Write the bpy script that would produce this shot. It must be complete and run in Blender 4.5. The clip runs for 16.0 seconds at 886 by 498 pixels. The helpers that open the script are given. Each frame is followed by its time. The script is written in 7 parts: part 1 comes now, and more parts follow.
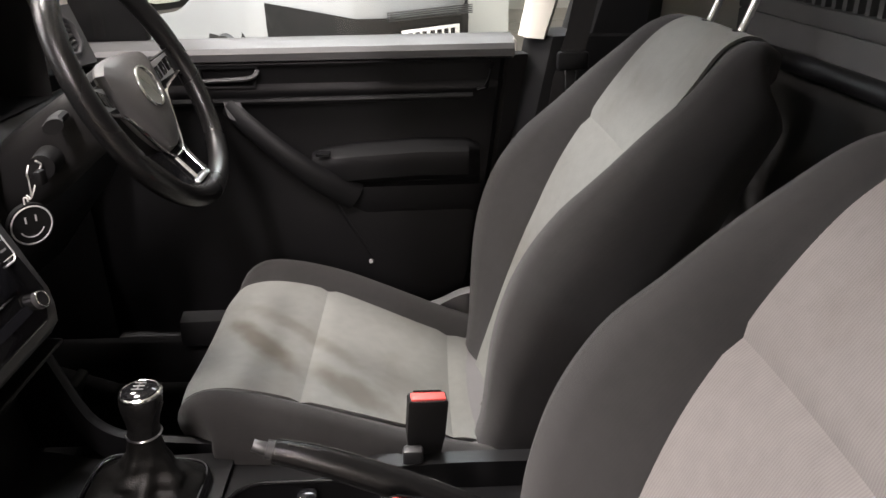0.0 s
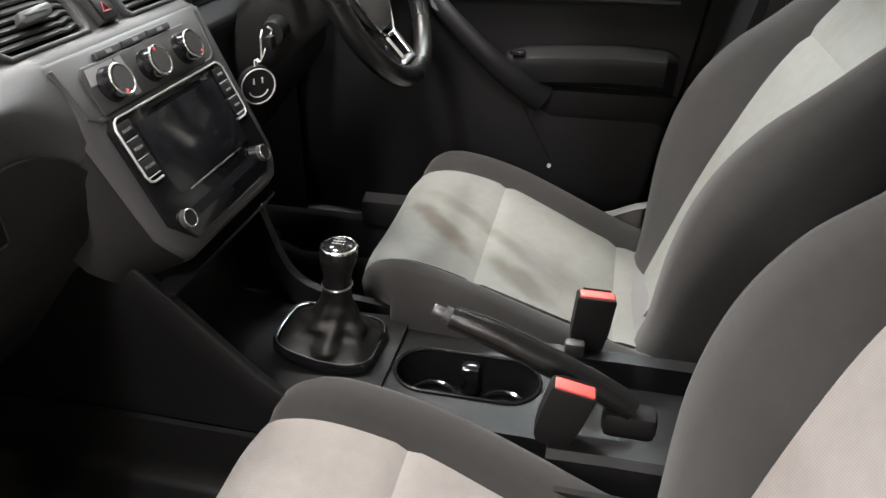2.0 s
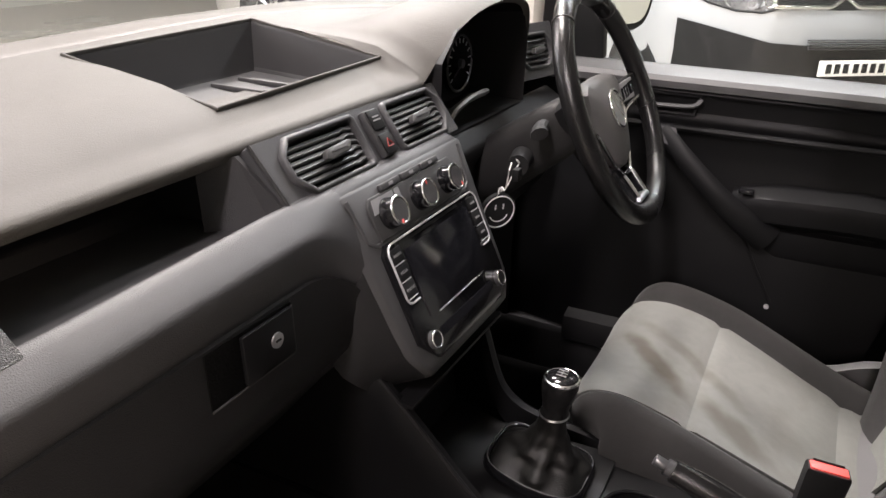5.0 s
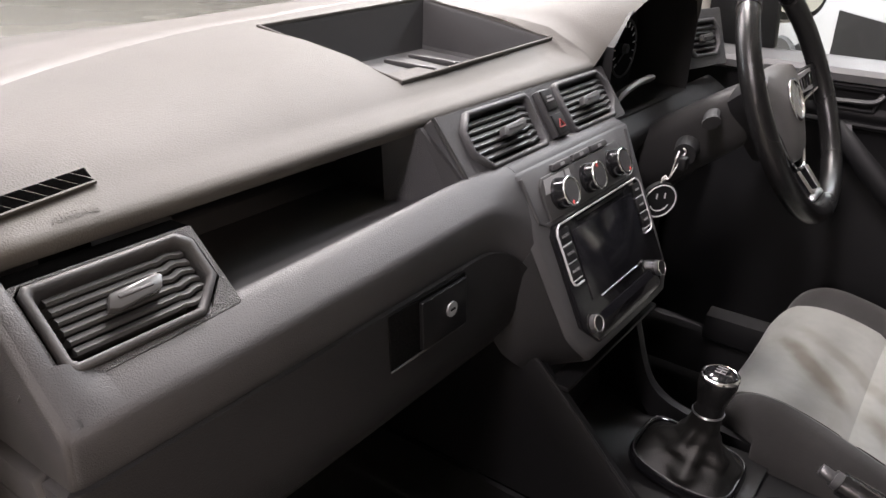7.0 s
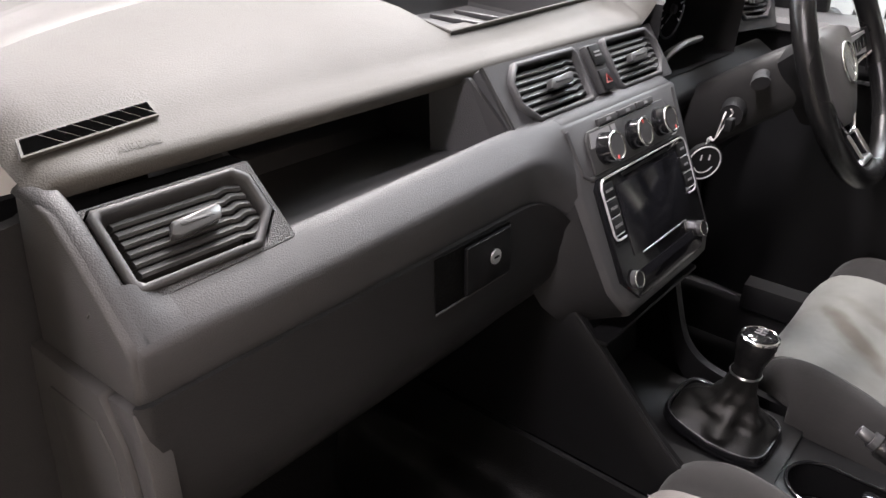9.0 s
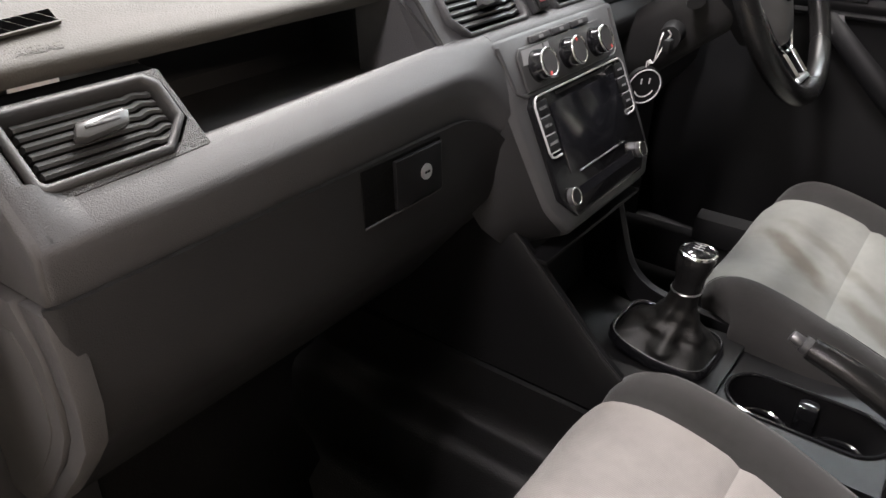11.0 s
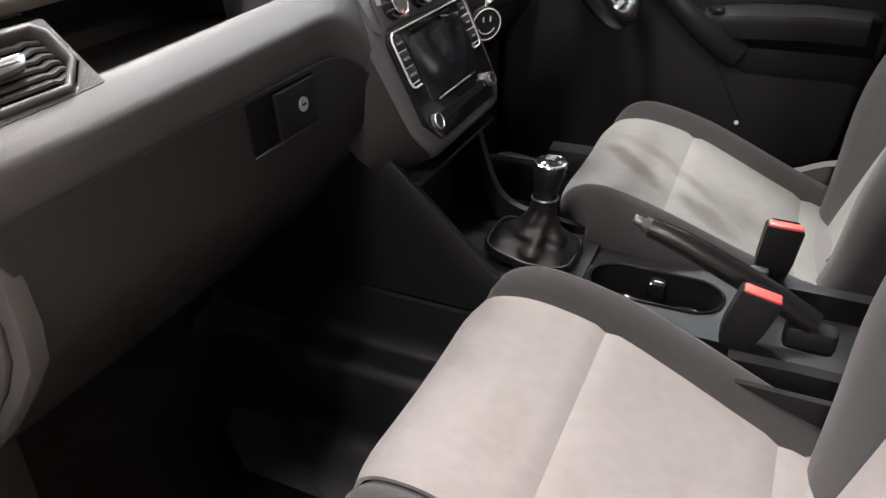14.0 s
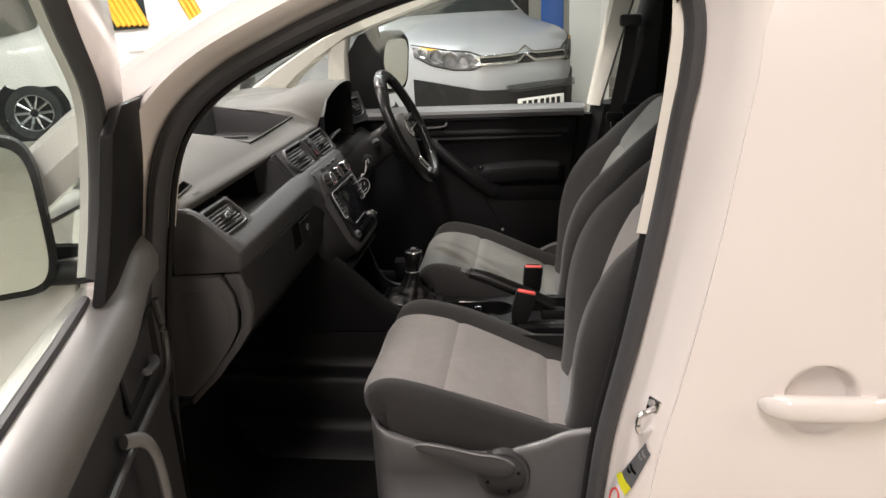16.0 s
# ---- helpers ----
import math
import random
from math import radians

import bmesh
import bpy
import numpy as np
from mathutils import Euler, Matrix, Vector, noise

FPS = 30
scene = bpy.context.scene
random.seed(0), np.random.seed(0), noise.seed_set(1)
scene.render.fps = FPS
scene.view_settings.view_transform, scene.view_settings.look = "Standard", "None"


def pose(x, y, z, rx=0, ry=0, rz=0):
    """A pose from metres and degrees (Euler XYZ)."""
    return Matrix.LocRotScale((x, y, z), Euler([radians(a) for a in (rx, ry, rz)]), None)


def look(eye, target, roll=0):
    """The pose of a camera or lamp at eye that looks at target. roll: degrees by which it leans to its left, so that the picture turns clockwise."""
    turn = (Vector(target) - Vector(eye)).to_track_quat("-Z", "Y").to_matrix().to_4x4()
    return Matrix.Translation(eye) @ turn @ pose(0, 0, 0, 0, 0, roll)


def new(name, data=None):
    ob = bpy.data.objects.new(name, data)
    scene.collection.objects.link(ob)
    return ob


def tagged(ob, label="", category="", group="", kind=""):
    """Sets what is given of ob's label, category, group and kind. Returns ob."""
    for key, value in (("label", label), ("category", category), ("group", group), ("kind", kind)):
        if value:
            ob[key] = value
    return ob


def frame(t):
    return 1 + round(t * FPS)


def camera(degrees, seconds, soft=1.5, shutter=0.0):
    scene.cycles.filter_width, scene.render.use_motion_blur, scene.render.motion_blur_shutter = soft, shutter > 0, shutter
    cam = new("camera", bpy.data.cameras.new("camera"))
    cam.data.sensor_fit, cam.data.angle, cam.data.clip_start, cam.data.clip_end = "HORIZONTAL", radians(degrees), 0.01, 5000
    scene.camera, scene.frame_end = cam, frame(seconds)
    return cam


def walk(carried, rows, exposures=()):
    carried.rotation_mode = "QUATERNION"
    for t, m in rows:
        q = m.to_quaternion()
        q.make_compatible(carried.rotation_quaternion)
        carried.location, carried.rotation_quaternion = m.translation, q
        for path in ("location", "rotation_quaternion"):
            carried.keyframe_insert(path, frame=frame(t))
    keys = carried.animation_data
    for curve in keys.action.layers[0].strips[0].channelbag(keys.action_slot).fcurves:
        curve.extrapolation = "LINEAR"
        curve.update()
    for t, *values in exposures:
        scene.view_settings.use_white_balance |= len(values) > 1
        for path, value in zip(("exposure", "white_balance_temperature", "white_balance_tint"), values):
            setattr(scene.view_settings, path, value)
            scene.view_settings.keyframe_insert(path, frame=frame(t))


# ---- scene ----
cam = camera(61.7, 16.0)
METRES, EYE, TILT, LEAN, TURN = 1.4, 1.4, -27.0, 0.0, -5.0
PATH = [
    (0, (-0.032, -0.734, 1.344), (0.0, 1.094, 0.535), -1.1),
    (0.5, (-0.026, -0.733, 1.324), (-0.069, 1.042, 0.403), -0.5),
    (1, (-0.037, -0.748, 1.305), (-0.16, 0.978, 0.303), 0.4),
    (1.5, (-0.055, -0.765, 1.312), (-0.296, 0.931, 0.279), 0.6),
    (2, (-0.072, -0.786, 1.323), (-0.437, 0.908, 0.323), 0.7),
    (2.5, (-0.089, -0.786, 1.349), (-0.553, 0.925, 0.422), 0.8),
    (3, (-0.1, -0.782, 1.371), (-0.638, 0.946, 0.52), 1.1),
    (5.5, (-0.174, -0.834, 1.397), (-1.061, 0.772, 0.599), 1.4),
    (6, (-0.189, -0.846, 1.398), (-1.145, 0.713, 0.59), 1.3),
    (6.5, (-0.202, -0.855, 1.398), (-1.216, 0.657, 0.571), 1.6),
    (7, (-0.208, -0.864, 1.385), (-1.275, 0.605, 0.547), 1.6),
    (7.5, (-0.207, -0.881, 1.377), (-1.307, 0.556, 0.525), 2.0),
    (8, (-0.208, -0.887, 1.38), (-1.331, 0.521, 0.51), 2.3),
    (10.5, (-0.18, -0.89, 1.326), (-1.238, 0.503, 0.356), 1.3),
    (11, (-0.156, -0.881, 1.32), (-1.183, 0.523, 0.333), 1.0),
    (11.5, (-0.146, -0.887, 1.315), (-1.127, 0.545, 0.322), 0.8),
    (12, (-0.128, -0.882, 1.311), (-1.066, 0.565, 0.298), 0.7),
    (12.5, (-0.114, -0.878, 1.307), (-1.011, 0.571, 0.261), 0.7),
    (13, (-0.111, -0.897, 1.288), (-0.983, 0.561, 0.232), 0.1),
    (13.5, (-0.11, -0.917, 1.28), (-0.933, 0.556, 0.207), -0.4),
    (14, (-0.102, -0.994, 1.302), (-0.827, 0.56, 0.273), -1.1),
    (14.7, (-0.109, -1.37, 1.431), (-0.58, 0.356, 0.536), -1.3),
    (15.2, (-0.059, -1.653, 1.487), (-0.402, 0.156, 0.707), -1.9),
    (15.6, (-0.018, -1.867, 1.527), (-0.308, -0.014, 0.835), -2.5),
    (16, (-0.029, -2.018, 1.531), (-0.282, -0.141, 0.887), -2.8),
]
EXPOSURES = [(0, 0.3, 6600, 14), (0.6, 0.45, 6550, 12), (1.2, 0.66, 6480, 10), (2.2, 0.64, 6460, 8), (3, 0.5, 6450, 8), (5.5, 0.3, 6600, 16), (6.5, 0.3, 6550, 16), (7.5, 0.5, 6320, 17), (8, 0.53, 6280, 17), (10.5, 0.48, 6380, 12), (13.2, 0.35, 6450, 14), (13.9, 0.55, 6450, 14), (14.3, 0.85, 6400, 12), (14.6, 1.05, 6400, 10), (15.0, 0.78, 6400, 10), (15.3, 0.35, 6500, 10), (15.6, -0.1, 6600, 10), (16, -0.4, 6700, 11)]
walk(cam, [(t, look(eye, target, roll)) for t, eye, target, roll in PATH], EXPOSURES)

# ---- light ----
world = bpy.data.worlds.new("world")
scene.world = world
world.use_nodes = True
world.node_tree.nodes["Background"].inputs[0].default_value = (0.9, 0.95, 1.0, 1)
world.node_tree.nodes["Background"].inputs[1].default_value = 0.05


def lamp(name, m, sx, sy, watts, colour):
    d = bpy.data.lights.new(name, "AREA")
    d.shape, d.size, d.size_y, d.energy, d.color = "RECTANGLE", sx, sy, watts, colour
    ob = new(name, d)
    ob.matrix_world = m
    return ob


WARM, COOL = (1.0, 0.925, 0.925), (0.91, 0.975, 1.0)
ROSE = (1.0, 0.83, 0.68)
SCREENLIGHT = (1.0, 0.96, 0.91)
# workshop ceiling lights, all out of view, placed and tinted to match brightness
lamp("ceiling_lamp", look((-2.15, 1.55, 3.75), (-2.05, 1.55, 0.0)), 0.2, 0.6, 198, SCREENLIGHT)
lamp("ceiling_lamp", look((-1.22, 0.6, 3.75), (-1.17, 0.6, 0.0)), 0.2, 0.6, 104, SCREENLIGHT)
lamp("ceiling_lamp", look((-4.2, 0.0, 3.75), (-3.9, 0.0, 0.0)), 0.5, 3.0, 210, WARM)
lamp("ceiling_lamp", look((-0.42, -2.65, 3.75), (-0.42, -2.1, 0.0)), 0.25, 1.3, 122, WARM)
# unseen far row, added so light reaches the dashboard under the door header
lamp("ceiling_lamp", look((-0.1, -6.3, 3.75), (0.0, -4.5, 0.0)), 0.5, 3.0, 240, (1.0, 0.90, 0.84))
lamp("ceiling_lamp", look((4.6, -2.6, 3.75), (3.9, -1.8, 0.0)), 1.8, 0.4, 190, ROSE)
# unseen, added to brighten the rear wall in the driver's mirror
lamp("ceiling_lamp", look((6.5, 1.5, 3.75), (6.5, 1.5, 0.0)), 0.4, 6.0, 260, COOL)
lamp("ceiling_lamp", look((-0.6, 3.2, 3.75), (-0.6, 3.2, 0.0)), 2.4, 0.4, 150, COOL)
lamp("ceiling_lamp", look((-4.0, 5.5, 3.75), (-4.0, 5.5, 0.0)), 2.0, 0.4, 260, COOL)
lamp("ceiling_lamp", look((-7.5, -2.0, 3.75), (-7.5, -2.0, 0.0)), 0.4, 6.0, 380, COOL)


# ---- materials ----
def mat(name, col, rough=0.5, metal=0.0, var=0.12, scale=30.0, bump=0.0, bscale=None, fine=0.0, fscale=900.0, coat=0.0, spec=0.5, rvar=0.08):
    """Principled surface with colour variation at two scales and fine relief."""
    m = bpy.data.materials.new(name)
    m.use_nodes = True
    nt = m.node_tree
    n, l = nt.nodes, nt.links
    b = n["Principled BSDF"]
    tc = n.new("ShaderNodeTexCoord")
    n1 = n.new("ShaderNodeTexNoise")
    n1.inputs["Scale"].default_value, n1.inputs["Detail"].default_value = scale, 5
    n2 = n.new("ShaderNodeTexNoise")
    n2.inputs["Scale"].default_value, n2.inputs["Detail"].default_value = scale * 0.13, 3
    l.new(tc.outputs["Object"], n1.inputs["Vector"])
    l.new(tc.outputs["Object"], n2.inputs["Vector"])
    mx = n.new("ShaderNodeMath")
    mx.operation = "ADD"
    l.new(n1.outputs["Fac"], mx.inputs[0])
    l.new(n2.outputs["Fac"], mx.inputs[1])
    r = n.new("ShaderNodeMapRange")
    r.inputs["From Min"].default_value, r.inputs["From Max"].default_value = 0.6, 1.4
    r.inputs["To Min"].default_value, r.inputs["To Max"].default_value = 1 - var, 1 + var
    l.new(mx.outputs[0], r.inputs["Value"])
    c = n.new("ShaderNodeVectorMath")
    c.operation = "SCALE"
    c.inputs[0].default_value = col
    l.new(r.outputs["Result"], c.inputs["Scale"])
    l.new(c.outputs["Vector"], b.inputs["Base Color"])
    rr = n.new("ShaderNodeMapRange")
    rr.inputs["From Min"].default_value, rr.inputs["From Max"].default_value = 0.3, 0.7
    rr.inputs["To Min"].default_value, rr.inputs["To Max"].default_value = max(0.02, rough - rvar), min(1, rough + rvar)
    l.new(n2.outputs["Fac"], rr.inputs["Value"])
    l.new(rr.outputs["Result"], b.inputs["Roughness"])
    b.inputs["Metallic"].default_value = metal
    b.inputs["Specular IOR Level"].default_value = spec
    b.inputs["Coat Weight"].default_value = coat
    b.inputs["Coat Roughness"].default_value = 0.06
    if bump:
        v = n.new("ShaderNodeTexNoise")
        v.inputs["Scale"].default_value, v.inputs["Detail"].default_value = bscale or 400, 1
        l.new(tc.outputs["Object"], v.inputs["Vector"])
        bp = n.new("ShaderNodeBump")
        bp.inputs["Strength"].default_value, bp.inputs["Distance"].default_value = bump, 0.002
        l.new(v.outputs["Fac"], bp.inputs["Height"])
        l.new(bp.outputs["Normal"], b.inputs["Normal"])
    if fine:
        f = n.new("ShaderNodeTexNoise")
        f.inputs["Scale"].default_value, f.inputs["Detail"].default_value = fscale, 2
        l.new(tc.outputs["Object"], f.inputs["Vector"])
        bf = n.new("ShaderNodeBump")
        bf.inputs["Strength"].default_value, bf.inputs["Distance"].default_value = fine, 0.001
        l.new(f.outputs["Fac"], bf.inputs["Height"])
        if bump:
            l.new(bp.outputs["Normal"], bf.inputs["Normal"])
        l.new(bf.outputs["Normal"], b.inputs["Normal"])
    return m


def fabric(name, col, stripe=0.0, dirt=0.0):
    """Woven seat cloth: fine rib across, soft mottling, a few worn smudges."""
    m = mat(name, col, 0.92, var=0.1, scale=60, fine=0.35, fscale=1400, spec=0.2)
    nt = m.node_tree
    n, l = nt.nodes, nt.links
    b = n["Principled BSDF"]
    b.inputs["Sheen Weight"].default_value = 0.12
    b.inputs["Sheen Roughness"].default_value = 0.5
    tc = n.new("ShaderNodeTexCoord")
    w = n.new("ShaderNodeTexWave")
    w.bands_direction = "Y"
    w.inputs["Scale"].default_value, w.inputs["Distortion"].default_value = 120, 0.6
    l.new(tc.outputs["Object"], w.inputs["Vector"])
    old = b.inputs["Base Color"].links[0].from_socket
    r = n.new("ShaderNodeMapRange")
    r.inputs["To Min"].default_value, r.inputs["To Max"].default_value = 1 - stripe, 1 + stripe
    l.new(w.outputs["Fac"], r.inputs["Value"])
    s = n.new("ShaderNodeVectorMath")
    s.operation = "SCALE"
    l.new(old, s.inputs[0])
    l.new(r.outputs["Result"], s.inputs["Scale"])
    out = s.outputs["Vector"]
    if dirt:
        d = n.new("ShaderNodeTexNoise")
        d.inputs["Scale"].default_value, d.inputs["Detail"].default_value = 7, 6
        l.new(tc.outputs["Object"], d.inputs["Vector"])
        dr = n.new("ShaderNodeMapRange")
        dr.inputs["From Min"].default_value, dr.inputs["From Max"].default_value = 0.52, 0.75
        dr.inputs["To Min"].default_value, dr.inputs["To Max"].default_value = 0, dirt
        l.new(d.outputs["Fac"], dr.inputs["Value"])
        mixn = n.new("ShaderNodeMix")
        mixn.data_type = "RGBA"
        mixn.inputs[7].default_value = (col[0] * 0.55, col[1] * 0.47, col[2] * 0.4, 1)
        l.new(dr.outputs["Result"], mixn.inputs[0])
        l.new(out, mixn.inputs[6])
        out = mixn.outputs[2]
    l.new(out, b.inputs["Base Color"])
    return m


def streaked(m, spots, col):
    """Brown streaks in the cloth colour: (x, y, turn, half length, half width, strength)."""
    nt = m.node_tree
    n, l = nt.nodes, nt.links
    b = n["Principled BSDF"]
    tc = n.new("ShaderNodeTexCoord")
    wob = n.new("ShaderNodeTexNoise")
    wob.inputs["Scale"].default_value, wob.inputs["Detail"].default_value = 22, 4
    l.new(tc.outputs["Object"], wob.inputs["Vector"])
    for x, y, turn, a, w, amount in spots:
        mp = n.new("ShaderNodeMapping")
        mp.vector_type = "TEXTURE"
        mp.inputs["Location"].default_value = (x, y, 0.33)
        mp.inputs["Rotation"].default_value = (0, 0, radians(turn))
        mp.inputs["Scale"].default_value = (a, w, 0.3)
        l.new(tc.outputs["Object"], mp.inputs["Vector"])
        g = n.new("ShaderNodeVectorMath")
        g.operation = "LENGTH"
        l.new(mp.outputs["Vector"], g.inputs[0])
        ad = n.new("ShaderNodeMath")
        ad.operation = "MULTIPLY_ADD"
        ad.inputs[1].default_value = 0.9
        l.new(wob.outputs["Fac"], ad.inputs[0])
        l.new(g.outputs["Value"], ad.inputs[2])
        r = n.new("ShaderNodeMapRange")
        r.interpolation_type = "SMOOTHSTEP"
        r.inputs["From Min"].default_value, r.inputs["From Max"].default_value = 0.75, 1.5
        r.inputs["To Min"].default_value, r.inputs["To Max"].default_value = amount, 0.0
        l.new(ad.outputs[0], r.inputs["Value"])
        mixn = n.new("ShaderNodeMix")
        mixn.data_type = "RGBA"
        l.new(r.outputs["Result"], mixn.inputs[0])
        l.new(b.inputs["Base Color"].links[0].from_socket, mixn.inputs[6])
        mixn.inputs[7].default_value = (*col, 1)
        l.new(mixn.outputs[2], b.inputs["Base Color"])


def glass(name, tint=(0.9, 0.95, 0.93), alpha=0.12):
    m = bpy.data.materials.new(name)
    m.use_nodes = True
    nt = m.node_tree
    n, l = nt.nodes, nt.links
    n.remove(n["Principled BSDF"])
    t = n.new("ShaderNodeBsdfTransparent")
    t.inputs[0].default_value = (*tint, 1)
    g = n.new("ShaderNodeBsdfGlossy")
    g.inputs["Roughness"].default_value = 0.02
    lw = n.new("ShaderNodeLayerWeight")
    lw.inputs["Blend"].default_value = 0.5
    pw = n.new("ShaderNodeMath")
    pw.operation = "POWER"
    pw.inputs[1].default_value = 5
    l.new(lw.outputs["Facing"], pw.inputs[0])
    fr = n.new("ShaderNodeMath")
    fr.operation = "MULTIPLY_ADD"
    fr.inputs[1].default_value, fr.inputs[2].default_value = 0.45, 0.02
    l.new(pw.outputs[0], fr.inputs[0])
    mixs = n.new("ShaderNodeMixShader")
    l.new(fr.outputs[0], mixs.inputs[0])
    l.new(t.outputs[0], mixs.inputs[1])
    l.new(g.outputs[0], mixs.inputs[2])
    l.new(mixs.outputs[0], n["Material Output"].inputs["Surface"])
    return m


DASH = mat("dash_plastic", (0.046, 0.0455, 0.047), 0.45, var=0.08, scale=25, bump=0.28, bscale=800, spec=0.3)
# the same dash plastic darkened for the shade on the lower face
DASH_SHADED = mat("shaded_dash_plastic", (0.016, 0.0158, 0.0164), 0.48, var=0.08, scale=25, bump=0.25, bscale=800, spec=0.2)
DASH_TOP = mat("dash_top_plastic", (0.071, 0.067, 0.0605), 0.62, var=0.07, scale=18, bump=0.28, bscale=650, spec=0.34)
STRIP = mat("windscreen_strip_plastic", (0.066, 0.06, 0.053), 0.6, var=0.08, scale=20, bump=0.2, bscale=650)
LEDGE = mat("ledge_plastic", (0.030, 0.030, 0.0302), 0.36, var=0.06, scale=25, bump=0.32, bscale=620)
# the dash plastic again, paler for the side light on its end
DASH_LIT = mat("lit_dash_plastic", (0.058, 0.0565, 0.057), 0.5, var=0.07, scale=25, bump=0.25, bscale=800, spec=0.25)
DARK = mat("dark_plastic", (0.013, 0.013, 0.0135), 0.5, var=0.1, scale=30, fine=0.15, fscale=700, spec=0.18)
STACK = mat("centre_plastic", (0.052, 0.052, 0.0535), 0.42, var=0.05, scale=25, bump=0.12, bscale=900, spec=0.35)
WEAVE = mat("woven_grain_plastic", (0.058, 0.058, 0.060), 0.4, var=0.05, scale=30, bump=1.0, bscale=900, spec=0.4)
VENTFRAME = mat("vent_frame_plastic", (0.062, 0.062, 0.0645), 0.42, var=0.05, scale=30, bump=0.25, bscale=1300, spec=0.35)
# one door plastic, light and shade in its colour: open door, closed door
TRIM_LIT = mat("lit_door_trim", (0.032, 0.032, 0.0335), 0.48, var=0.07, scale=22, bump=0.16, bscale=800, spec=0.35)
TRIM_SHADED = mat("shaded_door_trim", (0.0085, 0.0085, 0.009), 0.5, var=0.07, scale=22, bump=0.16, bscale=800, spec=0.18)
SHROUD = mat("shroud_plastic", (0.018, 0.0175, 0.0175), 0.5, var=0.08, scale=25, bump=0.2, bscale=800, spec=0.2)
# one sill plastic, brighter light on the open door put into its colour
SILL_DIM = mat("dim_sill_plastic", (0.088, 0.088, 0.089), 0.45, var=0.05, scale=22, bump=0.13, bscale=800)
SILL_LIT = mat("lit_sill_plastic", (0.15, 0.147, 0.146), 0.4, var=0.05, scale=22, bump=0.13, bscale=800)
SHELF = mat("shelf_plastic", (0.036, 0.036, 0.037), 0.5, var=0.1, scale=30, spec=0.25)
GAITER = mat("gaiter_leather", (0.007, 0.0068, 0.0065), 0.42, var=0.15, scale=60, bump=0.3, bscale=500, spec=0.35)
TRAYM = mat("tray_plastic", (0.03, 0.03, 0.031), 0.5, var=0.06, scale=25, bump=0.12, bscale=900)
TAB = mat("vent_tab_plastic", (0.065, 0.065, 0.066), 0.3, var=0.05, scale=40)
GRIP = mat("pull_grip_plastic", (0.12, 0.118, 0.115), 0.3, var=0.05, scale=40)
HUB = mat("airbag_plastic", (0.105, 0.103, 0.101), 0.45, var=0.05, scale=25, bump=0.15, bscale=900)
LEATHER = mat("wheel_leather", (0.010, 0.0097, 0.0098), 0.27, var=0.1, scale=40, bump=0.15, bscale=900, spec=0.4)
GLOSS = mat("gloss_black", (0.008, 0.008, 0.009), 0.08, var=0.1, scale=10)
SCREEN = mat("screen_black", (0.01, 0.01, 0.012), 0.12, var=0.05, scale=6)
CHROME = mat("chrome", (0.78, 0.78, 0.78), 0.12, 1.0, var=0.03, scale=30)
KNOBGREY = mat("knob_metal", (0.16, 0.16, 0.165), 0.34, 0.8, var=0.05, scale=60)
SATIN = mat("satin_silver", (0.55, 0.55, 0.56), 0.3, 1.0, var=0.04, scale=60)
TRAYGREY = mat("console_top_plastic", (0.010, 0.010, 0.0107), 0.42, var=0.1, scale=30, fine=0.1, fscale=700, spec=0.22)
CONSOLE = mat("console_plastic", (0.0065, 0.0065, 0.007), 0.42, var=0.08, scale=30, fine=0.1, fscale=700, spec=0.16)
BULK = mat("bulkhead_paint", (0.075, 0.074, 0.073), 0.55, var=0.12, scale=12)
LAMPIN = mat("headlamp_inside", (0.12, 0.12, 0.125), 0.25, 0.3, var=0.6, scale=45)
GREYPANEL = mat("grey_panel", (0.22, 0.22, 0.225), 0.4, var=0.04, scale=50)
PLATEGREY = mat("heater_plate_grey", (0.045, 0.045, 0.046), 0.35, var=0.04, scale=50)
SILVERLINE = mat("silver_print", (0.5, 0.5, 0.51), 0.25, 0.2, var=0.05, scale=60)
DIMRED = mat("dull_red_print", (0.22, 0.018, 0.015), 0.5, var=0.1)
RED = mat("red_plastic", (0.72, 0.09, 0.08), 0.4, var=0.06, scale=60)
WHITE_MARK = mat("white_mark", (0.7, 0.7, 0.7), 0.5, var=0.03)
RUBBER = mat("rubber_seal", (0.045, 0.045, 0.048), 0.55, var=0.12, scale=35, fine=0.2, fscale=500)
# near black that stands for the shade inside slots and gaps
RECESS_SHADE = mat("recess_shade", (0.002, 0.002, 0.002), 0.9, var=0.1, spec=0.0)
CARPET = mat("floor_mat", (0.005, 0.005, 0.005), 0.7, var=0.25, scale=90, bump=0.5, bscale=240, spec=0.04)
MATRUBBER = mat("moulded_rubber", (0.007, 0.007, 0.0073), 0.4, var=0.15, scale=60, bump=0.3, bscale=420, spec=0.3)
PAINT = mat("white_paint", (0.76, 0.715, 0.69), 0.22, var=0.015, scale=4, coat=0.6, rvar=0.04)
PAINT_IN = mat("white_paint_inside", (0.7, 0.67, 0.6), 0.35, var=0.03, scale=8)
# one light cloth; each seat's warmer or cooler light is in its tint
LIGHT_CLOTH = fabric("light_seat_cloth", (0.182, 0.168, 0.160), 0.09, 0.3)
WORN_CLOTH_COOL = fabric("worn_seat_cloth_cool", (0.165, 0.168, 0.157), 0.07, 0.5)
# two brown streaks; the third, fainter, is a soft shadow painted on
streaked(WORN_CLOTH_COOL, ((-0.315, -0.04, -48, 0.12, 0.030, 0.75), (-0.165, -0.115, -30, 0.085, 0.042, 0.6), (-0.26, 0.02, -32, 0.20, 0.026, 0.35)), (0.062, 0.052, 0.036))
